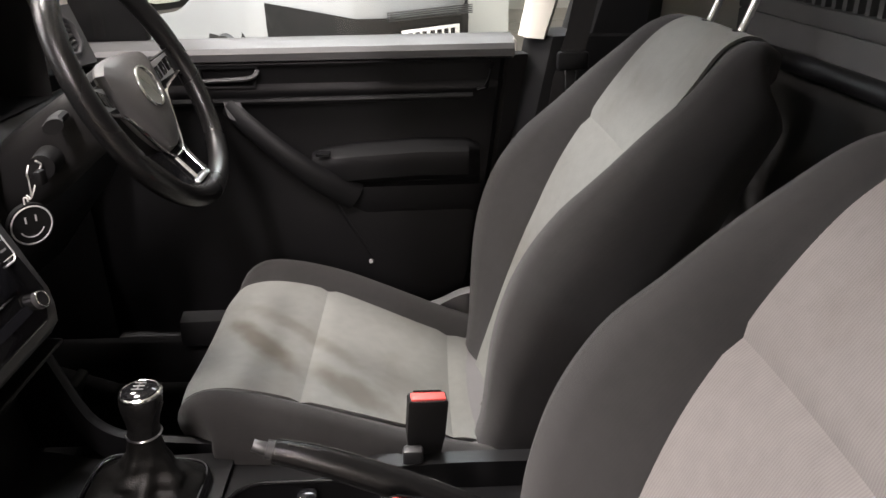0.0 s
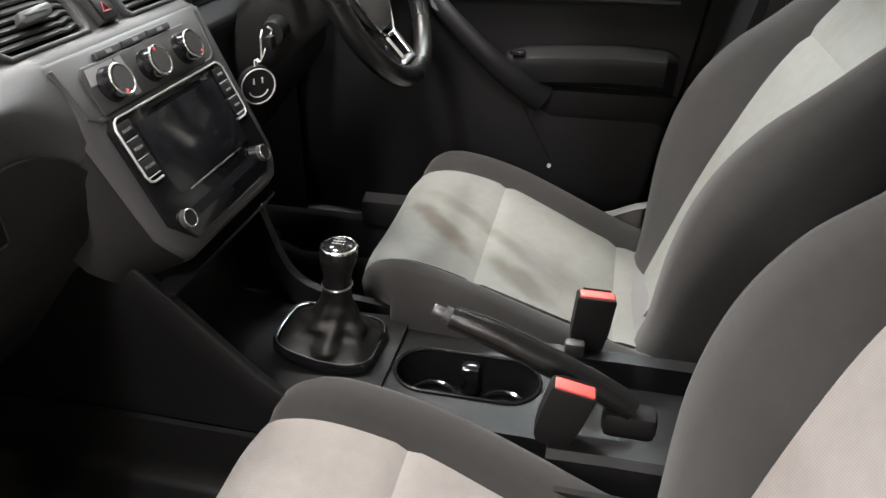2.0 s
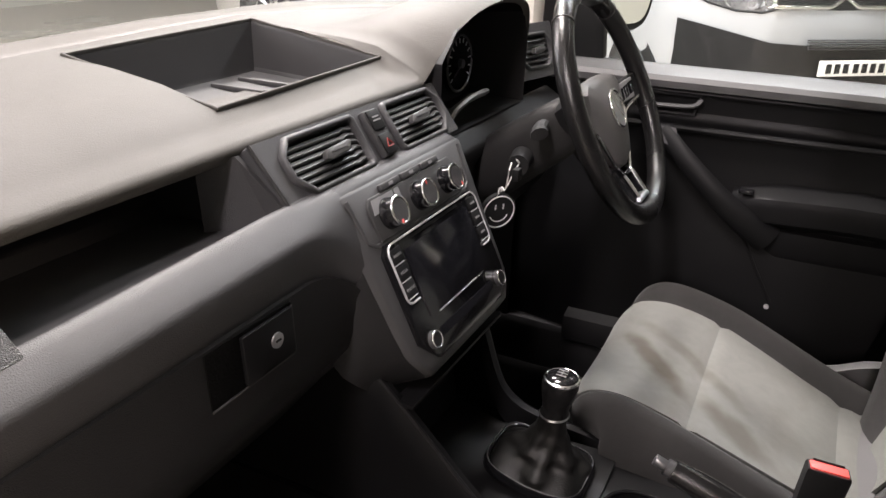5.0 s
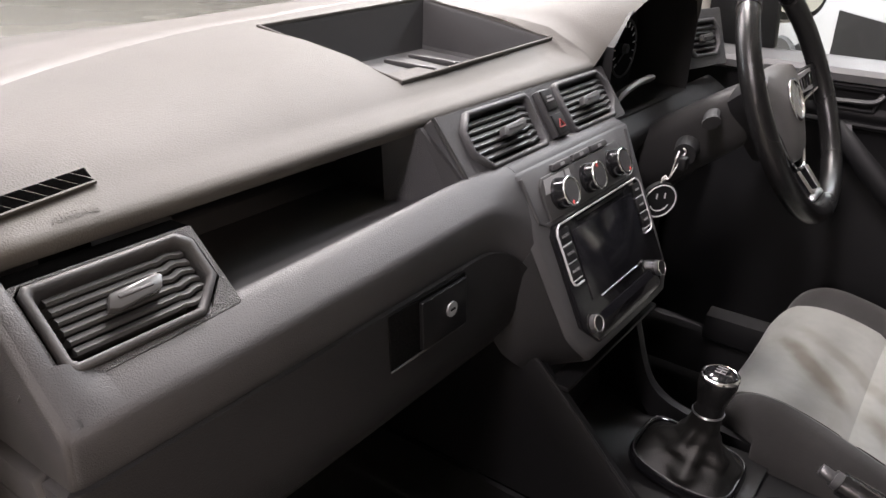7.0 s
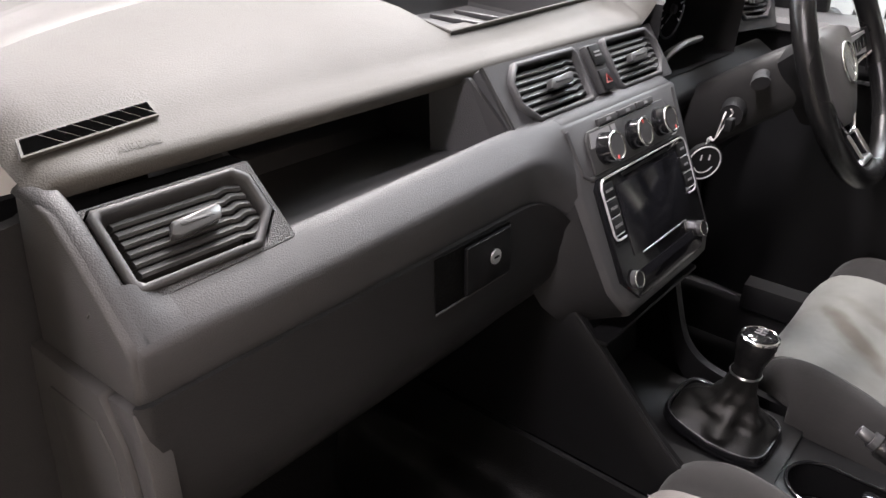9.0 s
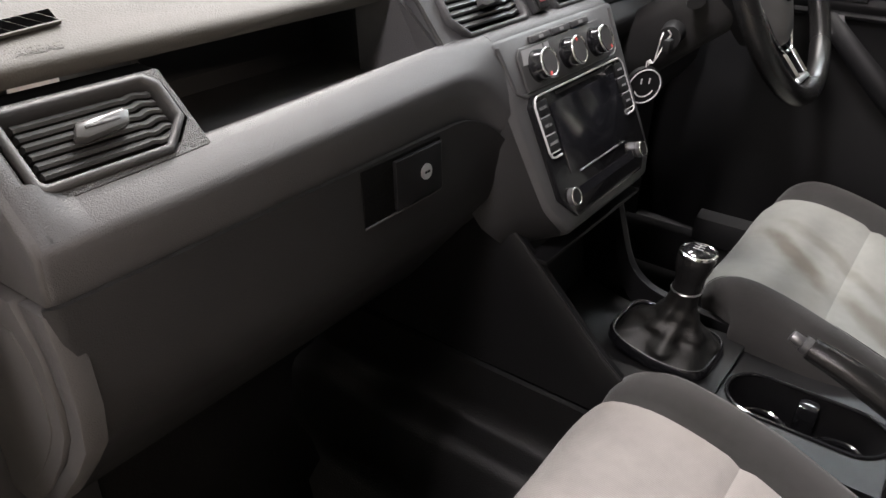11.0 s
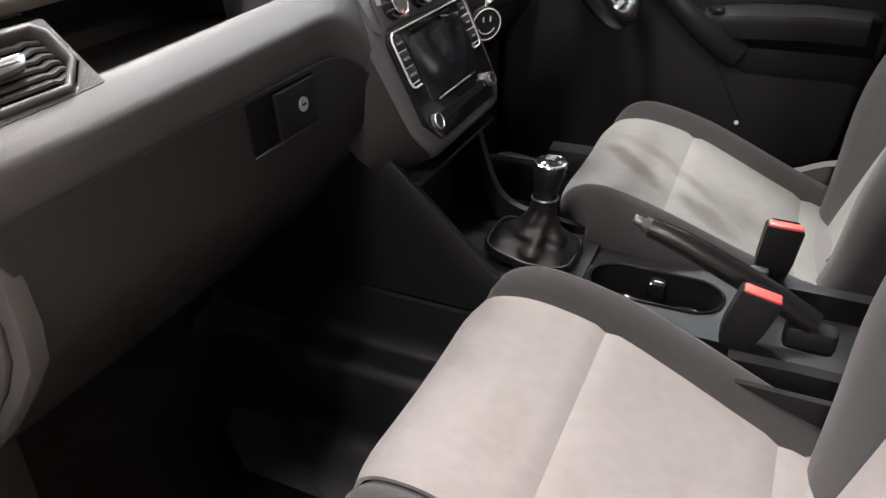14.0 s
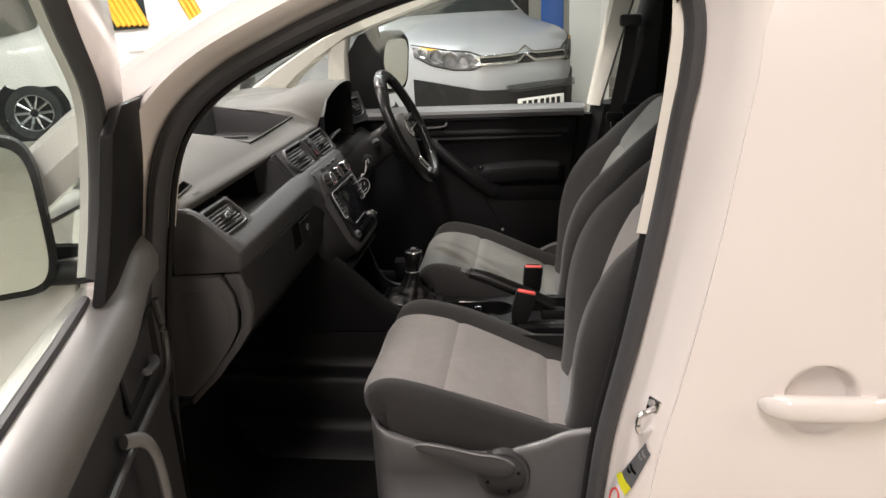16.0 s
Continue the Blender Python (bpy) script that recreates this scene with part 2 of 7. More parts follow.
DARK_CLOTH = fabric("dark_seat_cloth", (0.030, 0.0288, 0.0286), 0.015, 0.2)
SEAM = mat("seam_thread", (0.026, 0.024, 0.023), 0.8, var=0.15, scale=200)
WHEELGREY = mat("seat_lever_plastic", (0.055, 0.054, 0.055), 0.42, var=0.06, scale=30, fine=0.1)
BASEGREY = mat("seat_base_plastic", (0.13, 0.128, 0.13), 0.42, var=0.06, scale=20, fine=0.1)
SILVER_PAINT = mat("silver_car_paint", (0.36, 0.37, 0.385), 0.45, 0.35, var=0.03, scale=5, coat=0.35, rvar=0.04)
GLASS = glass("window_glass", (0.965, 0.98, 0.97))
GREENGLASS = glass("green_window_glass", (0.90, 0.95, 0.92))
CARGLASS = mat("car_window_dark", (0.02, 0.025, 0.025), 0.08, var=0.2, scale=2)
MIRROR = mat("mirror_glass", (0.85, 0.88, 0.87), 0.03, 1.0, var=0.01)
PLATE = mat("number_plate", (0.8, 0.8, 0.78), 0.35, var=0.02)
FLOOR = mat("epoxy_floor", (0.46, 0.425, 0.37), 0.3, var=0.07, scale=3, fine=0.05, fscale=80)
WALL = mat("workshop_wall", (0.55, 0.55, 0.5), 0.7, var=0.04, scale=3)
CEIL = mat("workshop_ceiling", (0.38, 0.38, 0.37), 0.8, var=0.05, scale=2)
BLUE = mat("blue_post_paint", (0.03, 0.12, 0.42), 0.35, var=0.08, scale=8)
YELLOW = mat("yellow_strap", (0.85, 0.42, 0.03), 0.5, var=0.2, scale=20)
STEEL = mat("alloy", (0.45, 0.45, 0.46), 0.3, 1.0, var=0.1, scale=30)
TYRE = mat("tyre", (0.025, 0.025, 0.026), 0.7, var=0.15, scale=40)
PAPER = mat("string_white", (0.75, 0.74, 0.72), 0.7, var=0.05, scale=80)


# ---- mesh helpers ----
def part(name, bm, material, parent=None, label="", smooth=38):
    me = bpy.data.meshes.new(name)
    bmesh.ops.recalc_face_normals(bm, faces=bm.faces)
    bm.to_mesh(me)
    bm.free()
    me.materials.append(material)
    if smooth:
        me.polygons.foreach_set("use_smooth", [True] * len(me.polygons))
        me.set_sharp_from_angle(angle=radians(smooth))
    ob = new(name, me)
    if parent:
        ob.parent = parent
    if label:
        ob["label"] = label
    return ob


def thing(name, label, category, at=(0, 0, 0), group="", kind=""):
    ob = new(name)
    ob.location = at
    ob.empty_display_size = 0.05
    return tagged(ob, label, category, group, kind)


def B():
    return bmesh.new()


def box(bm, c, s, bevel=0.0, m=None, seg=2):
    """A box of size s about c, with rounded edges, turned by m."""
    g = bmesh.ops.create_cube(bm, size=1)
    vs = g["verts"]
    for v in vs:
        v.co = Vector((v.co.x * s[0], v.co.y * s[1], v.co.z * s[2]))
    if bevel:
        es = list({e for v in vs for e in v.link_edges})
        r = bmesh.ops.bevel(bm, geom=es, offset=bevel, segments=seg, profile=0.5, affect="EDGES")
        vs = list({v for f in r["faces"] for v in f.verts} | {v for v in vs if v.is_valid})
    m = Matrix.Translation(c) @ (m or Matrix())
    for v in vs:
        v.co = m @ v.co
    return bm


def loft(bm, rings, closed=True, caps=True):
    """A skin through rings of equal count; closed: each ring is a loop."""
    vr = [[bm.verts.new(p) for p in r] for r in rings]
    n = len(rings[0])
    for a, b in zip(vr, vr[1:]):
        for i in range(n if closed else n - 1):
            j = (i + 1) % n
            try:
                bm.faces.new((a[i], a[j], b[j], b[i]))
            except ValueError:
                pass
    if caps and closed:
        for r in (vr[0], vr[-1]):
            try:
                bm.faces.new(r)
            except ValueError:
                pass
    return vr


def axes(d):
    d = Vector(d).normalized()
    a = d.cross(Vector((0, 0, 1)))
    if a.length < 1e-3:
        a = Vector((1, 0, 0))
    a.normalize()
    return a, d.cross(a).normalized()


def cyl(bm, p0, p1, r0, r1=None, n=20, rounds=0.0):
    """A round bar from p0 to p1; rounds: how far the ends are eased."""
    p0, p1 = Vector(p0), Vector(p1)
    r1 = r0 if r1 is None else r1
    a, b = axes(p1 - p0)
    d = (p1 - p0)
    L = d.length
    d = d / L
    st = [(0, r0), (1, r1)]
    if rounds:
        e = rounds / L
        st = [(0, r0 - rounds), (e * 0.3, r0 - rounds * 0.3), (e, r0), (1 - e, r1), (1 - e * 0.3, r1 - rounds * 0.3), (1, r1 - rounds)]
    loft(bm, [[p0 + d * (L * s) + (a * math.cos(k * math.tau / n) + b * math.sin(k * math.tau / n)) * r for k in range(n)] for s, r in st])
    return bm


def smooth_path(pts, n=8):
    """Catmull-Rom through pts."""
    P = [Vector(p) for p in pts]
    P = [P[0] * 2 - P[1]] + P + [P[-1] * 2 - P[-2]]
    out = []
    for i in range(1, len(P) - 2):
        for k in range(n):
            t = k / n
            a, b, c, d = P[i - 1], P[i], P[i + 1], P[i + 2]
            out.append(0.5 * ((2 * b) + (c - a) * t + (2 * a - 5 * b + 4 * c - d) * t * t + (3 * b - a - 3 * c + d) * t ** 3))
    out.append(P[-2])
    return out


def tube(bm, pts, r, n=8, ring=False, flat=1.0, up=None):
    """A bar of radius r along pts; flat squeezes it along up."""
    P = [Vector(p) for p in pts]
    rings = []
    N = len(P)
    for i in range(N):
        d = (P[(i + 1) % N] - P[i - 1]) if ring else (P[min(i + 1, N - 1)] - P[max(i - 1, 0)])
        if up is None:
            a, b = axes(d)
        else:
            b = Vector(up)
            a = d.cross(b).normalized()
            b = a.cross(d).normalized()
        rr = r[i] if isinstance(r, (list, tuple)) else r
        rings.append([P[i] + (a * math.cos(k * math.tau / n) + b * math.sin(k * math.tau / n) * flat) * rr for k in range(n)])
    if ring:
        rings.append(rings[0])
        loft(bm, rings, True, False)
        bmesh.ops.remove_doubles(bm, verts=bm.verts, dist=1e-6)
    else:
        loft(bm, rings)
    return bm


def slab(bm, poly, d, bevel=0.0):
    """A flat plate: the polygon poly, thickened by the vector d."""
    d = Vector(d)
    a = [bm.verts.new(Vector(p)) for p in poly]
    b = [bm.verts.new(Vector(p) + d) for p in poly]
    f = [bm.faces.new(a), bm.faces.new(b)]
    n = len(a)
    for i in range(n):
        f.append(bm.faces.new((a[i], a[(i + 1) % n], b[(i + 1) % n], b[i])))
    if bevel:
        bmesh.ops.recalc_face_normals(bm, faces=f)
        es = list({e for q in f for e in q.edges if e.calc_face_angle(0) > 0.6})
        bmesh.ops.bevel(bm, geom=es, offset=bevel, segments=2, profile=0.5, affect="EDGES")
    return bm


def skin(bm, fn, nu, nv, thick):
    """A sheet fn(u, v) -> point, thickened downwards along its normal."""
    P = [[Vector(fn(i / nu, j / nv)) for j in range(nv + 1)] for i in range(nu + 1)]
    top, bot = [], []
    for i in range(nu + 1):
        top.append([])
        bot.append([])
        for j in range(nv + 1):
            du = P[min(i + 1, nu)][j] - P[max(i - 1, 0)][j]
            dv = P[i][min(j + 1, nv)] - P[i][max(j - 1, 0)]
            nn = du.cross(dv)
            nn = nn.normalized() if nn.length > 1e-12 else Vector((0, 0, 1))
            top[-1].append(bm.verts.new(P[i][j]))
            bot[-1].append(bm.verts.new(P[i][j] - nn * thick))
    for i in range(nu):
        for j in range(nv):
            bm.faces.new((top[i][j], top[i + 1][j], top[i + 1][j + 1], top[i][j + 1]))
            bm.faces.new((bot[i][j], bot[i][j + 1], bot[i + 1][j + 1], bot[i + 1][j]))
    for i in range(nu):
        bm.faces.new((top[i][0], top[i + 1][0], bot[i + 1][0], bot[i][0]))
        bm.faces.new((top[i][nv], top[i + 1][nv], bot[i + 1][nv], bot[i][nv]))
    for j in range(nv):
        bm.faces.new((top[0][j], top[0][j + 1], bot[0][j + 1], bot[0][j]))
        bm.faces.new((top[nu][j], top[nu][j + 1], bot[nu][j + 1], bot[nu][j]))
    return bm


def thicken(bm, t, seen=(-0.05, -1.6, 1.5)):
    """Give a sheet the thickness t on the side turned away from the point seen."""
    bmesh.ops.recalc_face_normals(bm, faces=bm.faces[:])
    bm.normal_update()
    p = Vector(seen)
    todo, sign = set(bm.faces), {}
    # each joined sheet by itself
    while todo:
        grp, stack_ = [], [todo.pop()]
        while stack_:
            f = stack_.pop()
            grp.append(f)
            for e in f.edges:
                for g in e.link_faces:
                    if g in todo:
                        todo.discard(g)
                        stack_.append(g)
        tot = sum(f.calc_area() * f.normal.dot((p - f.calc_center_median()).normalized()) for f in grp)
        for f in grp:
            for v in f.verts:
                sign[v] = -1.0 if tot > 0 else 1.0
    faces = list(bm.faces)
    rim = [tuple(e.verts) for e in bm.edges if len(e.link_faces) == 1]
    back = {v: bm.verts.new(v.co + v.normal * sign[v] * t) for v in list(bm.verts) if v in sign}
    for f in faces:
        bm.faces.new([back[v] for v in reversed(f.verts)])
    for a, b in rim:
        bm.faces.new((a, b, back[b], back[a]))


def interp(table, s):
    """Smooth look-up in rows (s, value, ...)."""
    if s <= table[0][0]:
        return table[0][1:]
    for i in range(len(table) - 1):
        a, b = table[i], table[i + 1]
        if s <= b[0]:
            t = (s - a[0]) / (b[0] - a[0])
            p = table[max(i - 1, 0)]
            q = table[min(i + 2, len(table) - 1)]
            out = []
            for k in range(1, len(a)):
                ma = (b[k] - p[k]) / (b[0] - p[0]) * (b[0] - a[0]) if i else (b[k] - a[k])
                mb = (q[k] - a[k]) / (q[0] - a[0]) * (b[0] - a[0]) if i + 2 < len(table) else (b[k] - a[k])
                out.append((2 * t**3 - 3 * t * t + 1) * a[k] + (t**3 - 2 * t * t + t) * ma + (-2 * t**3 + 3 * t * t) * b[k] + (t**3 - t * t) * mb)
            return tuple(out)
    return table[-1][1:]


def words(name, text, size, m, material, parent, depth=0.0006):
    """Lettering as a mesh."""
    c = bpy.data.curves.new(name, "FONT")
    c.body, c.size, c.extrude, c.align_x, c.align_y = text, size, depth, "CENTER", "CENTER"
    tmp = new(name, c)
    me = bpy.data.meshes.new_from_object(tmp)
    bpy.data.objects.remove(tmp)
    ob = new(name, me)
    me.materials.clear()
    me.materials.append(material)
    ob.matrix_world = m
    ob.parent = parent
    return ob


# ---- workshop ----
bm = B()
box(bm, (0, 0, -0.05), (60, 60, 0.1))
tagged(part("ground", bm, FLOOR), "cream epoxy coated workshop floor", "floor", kind="structure")
for nm, c, s in (("wall_far", (0, 12.1, 2), (26, 0.2, 4)), ("wall_front", (-12.1, 1.5, 2), (0.2, 21, 4)), ("wall_near", (0, -9.1, 2), (26, 0.2, 4)), ("wall_rear", (12.1, 1.5, 2), (0.2, 21, 4))):
    bm = B()
    box(bm, c, s)
    tagged(part(nm, bm, WALL), "pale painted workshop wall", "wall", kind="structure")
bm = B()
box(bm, (0, 1.5, 4.08), (26, 22, 0.12))
tagged(part("ceiling", bm, CEIL), "plain pale workshop ceiling", "ceiling", kind="structure")
post = thing("lift_post", "blue painted steel post against the pale wall", "post", (0.17, 7.9, 0))
bm = B()
box(bm, (0, 0, 1.9), (0.28, 0.25, 3.8), 0.02)
part("column", bm, BLUE, post)
bm = B()
box(bm, (0, 0, 0.015), (0.5, 0.5, 0.03), 0.005)
part("base_plate", bm, BLUE, post)
bm = B()
box(bm, (0.62, 7.6, 1.7), (0.5, 0.04, 3.4), 0.01)
tagged(part("wall_panel", bm, mat("panel_white", (0.72, 0.73, 0.7), 0.6, var=0.05, scale=4)), "tall white panel leaning on the far wall", "panel", kind="structure")

# ---- the van's shell ----
van = thing("van", "white panel van with its passenger door open", "van")


AP = [(-0.80, 0.46), (-0.775, 0.70), (-0.745, 0.95), (-0.704, 1.15), (-0.673, 1.265), (-0.628, 1.343), (-0.548, 1.408), (-0.443, 1.459), (-0.344, 1.499), (-0.249, 1.53), (-0.12, 1.56), (0.02, 1.575), (0.13, 1.565)]
BP = [(0.178, 1.535), (0.197, 1.48), (0.195, 1.40), (0.185, 1.34), (0.158, 1.152), (0.12, 0.94), (0.082, 0.757), (0.064, 0.606), (0.05, 0.46)]
APERTURE = [tuple(p) for p in smooth_path([(x, 0, z) for x, z in AP + BP], 5)]
ap2 = [(p[0], p[2]) for p in APERTURE]


def offset_line(pts, d):
    out = []
    for i, p in enumerate(pts):
        a, b = Vector(pts[max(i - 1, 0)]), Vector(pts[min(i + 1, len(pts) - 1)])
        t = (b - a).normalized()
        out.append((p[0] - t.y * d, p[1] + t.x * d))
    return out


bm = B()
tube(bm, [(x, -0.80, z) for x, z in offset_line(ap2, 0.014)], 0.017, 10, up=(0, 1, 0), flat=1.5)
part("door_seal", bm, RUBBER, van, "dark rubber seal round the door opening")
bm = B()
tube(bm, [(x, -0.778, z) for x, z in offset_line(ap2, -0.004)], 0.006, 8)
part("inner_seal_lip", bm, DARK, van)

bm = B()
front_line = [p for p in offset_line(ap2, -0.002) if p[1] > 1.145 and p[0] < 0.13]
loft(bm, [[(x - 0.016, -0.786, z + 0.006), (x, -0.780, z), (x + 0.002, -0.770, z - 0.002), (x + 0.0, -0.756, z - 0.001), (x - 0.012, -0.748, z + 0.008)] for x, z in front_line], False)
thicken(bm, 0.004)
part("pillar_trim", bm, PAINT_IN, van, "cream trim on the windscreen pillar", 50)

# painted frame round the opening: from the seal out to the outer skin
bm = B()

def slim_line(d):
    """The opening's outline moved out by d, less along the slender front pillar."""
    out = []
    for a, b in zip(offset_line(ap2, 0.024), offset_line(ap2, d)):
        k = 1.0 if a[1] < 1.1 else 0.42 + 0.58 * max(0.0, min(1.0, (a[0] + 0.12) / 0.22))
        out.append((a[0] + (b[0] - a[0]) * k, a[1] + (b[1] - a[1]) * k))
    return out


o3, o4 = slim_line(0.062), slim_line(0.095)
rows = [[(x, y, z) for x, z in slim_line(d)] for d, y in ((0.024, -0.80), (0.045, -0.818), (0.060, -0.844), (0.070, -0.856), (0.080, -0.8645), (0.090, -0.870), (0.097, -0.8728), (0.118, -0.868))]
vr = loft(bm, rows, False)
thicken(bm, 0.01)
part("door_frame", bm, PAINT, van, "white painted door frame", 60)

# outer side skin behind the door: curved panel with shut lines
HX, HZ = 0.425, 0.882
rear = sorted([(z, x) for x, z in o4 if x > 0.1 and z < 1.5])


def skin_y(x, z, xs):
    u = (x - xs) / (1.35 - xs)
    y = -0.872 - 0.016 * math.sin(min(1, u * 6) * math.pi / 2) - 0.012 * math.sin(max(0, min(1, (z - 0.4) / 1.1)) * math.pi)
    r = math.hypot((x - HX) / 0.054, (z - HZ - 0.002) / 0.058)
    q = max(0, min(1, (1.12 - r) / 0.3))
    y += 0.026 * q * q * (3 - 2 * q)
    return y


bm = B()
st = []
zs = [0.47, 0.55, 0.62, 0.7, 0.76] + [0.80 + 0.0042 * i for i in range(41)] + [1.0, 1.08, 1.16, 1.24, 1.32, 1.40, 1.46]
for z in zs:
    xs = interp(rear, z)[0]
    ul = [xs + (0.335 - xs) * k for k in (0, 0.02, 0.08, 0.18, 0.3, 0.4, 0.5, 0.6, 0.7, 0.8, 0.9)] + [0.345 + 0.0045 * i for i in range(37)] + [0.53, 0.6, 0.75, 1.0, 1.35]
    st.append([(x, skin_y(x, z, xs), z) for x in ul])
st = [[(a, b, 0.30) for a, b, c in st[0]]] + st + [[(a, b + 0.03, 1.72) for a, b, c in st[-1]], [(a, b + 0.12, 1.83) for a, b, c in st[-1]]]
loft(bm, st, False)
thicken(bm, 0.01)
part("sliding_door_skin", bm, PAINT, van, "glossy white side panel")
# roof rail over the door and roof
bm = B()
loft(bm, [[(x, -0.80, 1.60), (x, -0.82, 1.66), (x, -0.78, 1.74), (x, -0.65, 1.80), (x, 0, 1.83), (x, 0.65, 1.80), (x, 0.78, 1.74), (x, 0.82, 1.66), (x, 0.80, 1.60)] for x in (-0.15, 0.3, 1.35)], False)
thicken(bm, 0.02)
part("roof", bm, PAINT, van)
bm = B()
loft(bm, [[(x, -0.74, 1.60), (x, 0, 1.70), (x, 0.74, 1.60)] for x in (-0.2, 0.3, 1.3)], False)
thicken(bm, 0.01)
part("headliner", bm, mat("headliner_cloth", (0.35, 0.34, 0.32), 0.9, var=0.05, scale=60), van)

# pillars at the windscreen: near side (outer skin) and far side
def pillar(side):
    pts = [(-1.12, 1.10), (-0.95, 1.235), (-0.80, 1.345), (-0.62, 1.455), (-0.40, 1.56), (-0.15, 1.63), (0.1, 1.66)]
    P = smooth_path([(x, 0, z) for x, z in pts], 5)
    bm = B()
    rings = []
    for i, p in enumerate(P):
        t = i / (len(P) - 1)
        y = (0.845 - 0.07 * t) * side
        w = 0.05 - 0.012 * t
        rings.append([(p[0] - w * 0.5, y - 0.035 * side, p[2] + w * 0.9), (p[0] - w * 0.1, y + 0.012 * side, p[2] + w * 0.6), (p[0] + w * 0.35, y + 0.02 * side, p[2] - w * 0.2), (p[0] + w * 0.75, y - 0.005 * side, p[2] - w * 0.85), (p[0] + w * 0.6, y - 0.06 * side, p[2] - w * 0.8), (p[0] - w * 0.1, y - 0.085 * side, p[2] + w * 0.3)])
    loft(bm, rings)
    return bm


part("windscreen_pillar", pillar(-1), PAINT, van, "white windscreen pillar")
def plate(poly_hi, poly_lo, y0, y1):
    """A strip between two lines in x and z, from y0 to y1, with eased edges."""
    bm = B()
    rows = []
    for (xa, za), (xb, zb) in zip(poly_hi, poly_lo):
        mx, mz = (xa + xb) / 2, (za + zb) / 2
        rows.append([(xa, y1, za), (xa + (mx - xa) * 0.08, y0 + 0.008, za + (mz - za) * 0.08), (xa + (mx - xa) * 0.3, y0, za + (mz - za) * 0.3), (xb + (mx - xb) * 0.3, y0, zb + (mz - zb) * 0.3), (xb + (mx - xb) * 0.08, y0 + 0.012, zb + (mz - zb) * 0.08), (xb, y1, zb)])
    loft(bm, rows)
    return bm


hi = [(-1.19, 1.195), (-1.04, 1.29), (-0.892, 1.374), (-0.72, 1.456), (-0.542, 1.532), (-0.35, 1.60), (-0.15, 1.66)]
lo = [(-1.00, 1.195), (-0.92, 1.275), (-0.84, 1.335), (-0.735, 1.40), (-0.60, 1.445), (-0.40, 1.51), (-0.15, 1.575)]
part("windscreen_pillar", plate(hi, lo, 0.80, 0.86), PAINT_IN, van, "cream windscreen pillar")
part("quarter_light_post", plate([(-0.830, 1.15), (-0.825, 1.25), (-0.815, 1.345), (-0.80, 1.37)], [(-0.745, 1.15), (-0.745, 1.25), (-0.74, 1.35), (-0.73, 1.40)], 0.805, 0.85), PAINT_IN, van, "cream post of the small front window")
bm = B()
tube(bm, [(x - 0.004, 0.845, z + 0.004) for x, z in hi], 0.004, 6)
part("screen_edge", bm, RUBBER, van)
bm = B()
slab(bm, [(-0.745, 0.83, 1.13), (-0.742, 0.83, 1.345), (-0.70, 0.83, 1.405), (-0.62, 0.83, 1.44), (-0.595, 0.83, 1.13)], (0, 0.03, 0), 0.006)
part("mirror_corner", bm, DARK, van, "black mirror corner of the door window")
bm = B()
tube(bm, smooth_path([(-0.62, 0.84, 1.445), (-0.42, 0.83, 1.505), (-0.15, 0.80, 1.565), (0.1, 0.78, 1.58)], 5), 0.012, 8)
part("window_seal", bm, RUBBER, van)
# front wing and bonnet beside the open door
bm = B()
rows = []
for x, zt in ((-0.86, 1.105), (-0.90, 1.10), (-0.95, 1.09), (-1.2, 1.06), (-1.6, 0.98), (-1.95, 0.86)):
    rows.append([(x, -0.80, zt), (x, -0.85, zt - 0.02), (x, -0.875, zt - 0.08), (x, -0.885, 0.7), (x, -0.87, 0.35)])
loft(bm, rows, False)
thicken(bm, 0.01)
part("front_wing", bm, PAINT, van)
bm = B()
rows = []
for x, zt in ((-1.16, 1.06), (-1.32, 1.03), (-1.6, 0.95), (-1.95, 0.84)):
    rows.append([(x, y, zt + 0.03 * math.cos(y * 1.8)) for y in (-0.80, -0.6, -0.3, 0, 0.3, 0.6, 0.80)])
loft(bm, rows, False)
thicken(bm, 0.01)
part("bonnet", bm, PAINT, van)
bm = B()
loft(bm, [[(-2.0, y, 0.3), (-2.05, y, 0.6), (-1.95, y, 0.92)] for y in (-0.85, 0, 0.85)], False)
thicken(bm, 0.02)
part("front_bumper", bm, PAINT, van)

# hinge pillar inside the opening, below the dashboard's end
bm = B()
rows = []
for x, z in ((-0.80, 0.44), (-0.785, 0.70), (-0.762, 0.95), (-0.735, 1.13)):
    rows.append([(x - 0.10, -0.60, z), (x - 0.012, -0.70, z), (x + 0.0, -0.74, z), (x + 0.002, -0.775, z), (x + 0.016, -0.785, z), (x + 0.018, -0.80, z), (x - 0.03, -0.84, z), (x - 0.06, -0.845, z)])
loft(bm, rows, False)
thicken(bm, 0.01)
part("hinge_pillar", bm, TRIM_LIT, van, "dark plastic hinge pillar cover")

# floor pan, firewall, sills, tunnel
bm = B()
box(bm, (-0.3, 0, 0.335), (1.7, 1.58, 0.03), 0.005)
part("floor_pan", bm, CARPET, van, "black rubber cab floor")
bm = B()
loft(bm, [[(-0.78, y, 0.35), (-0.95, y, 0.42), (-1.08, y, 0.60), (-1.12, y, 1.0)] for y in (-0.78, 0.78)], False)
thicken(bm, 0.02)
part("firewall", bm, CARPET, van)
bm = B()
loft(bm, [[(x, -0.70, 0.35), (x, -0.72, 0.42), (x, -0.76, 0.455), (x, -0.83, 0.45), (x, -0.875, 0.40), (x, -0.87, 0.25)] for x in (-0.95, -0.3, 0.4)], False)
thicken(bm, 0.01)
part("door_sill", bm, DARK, van)
bm = B()
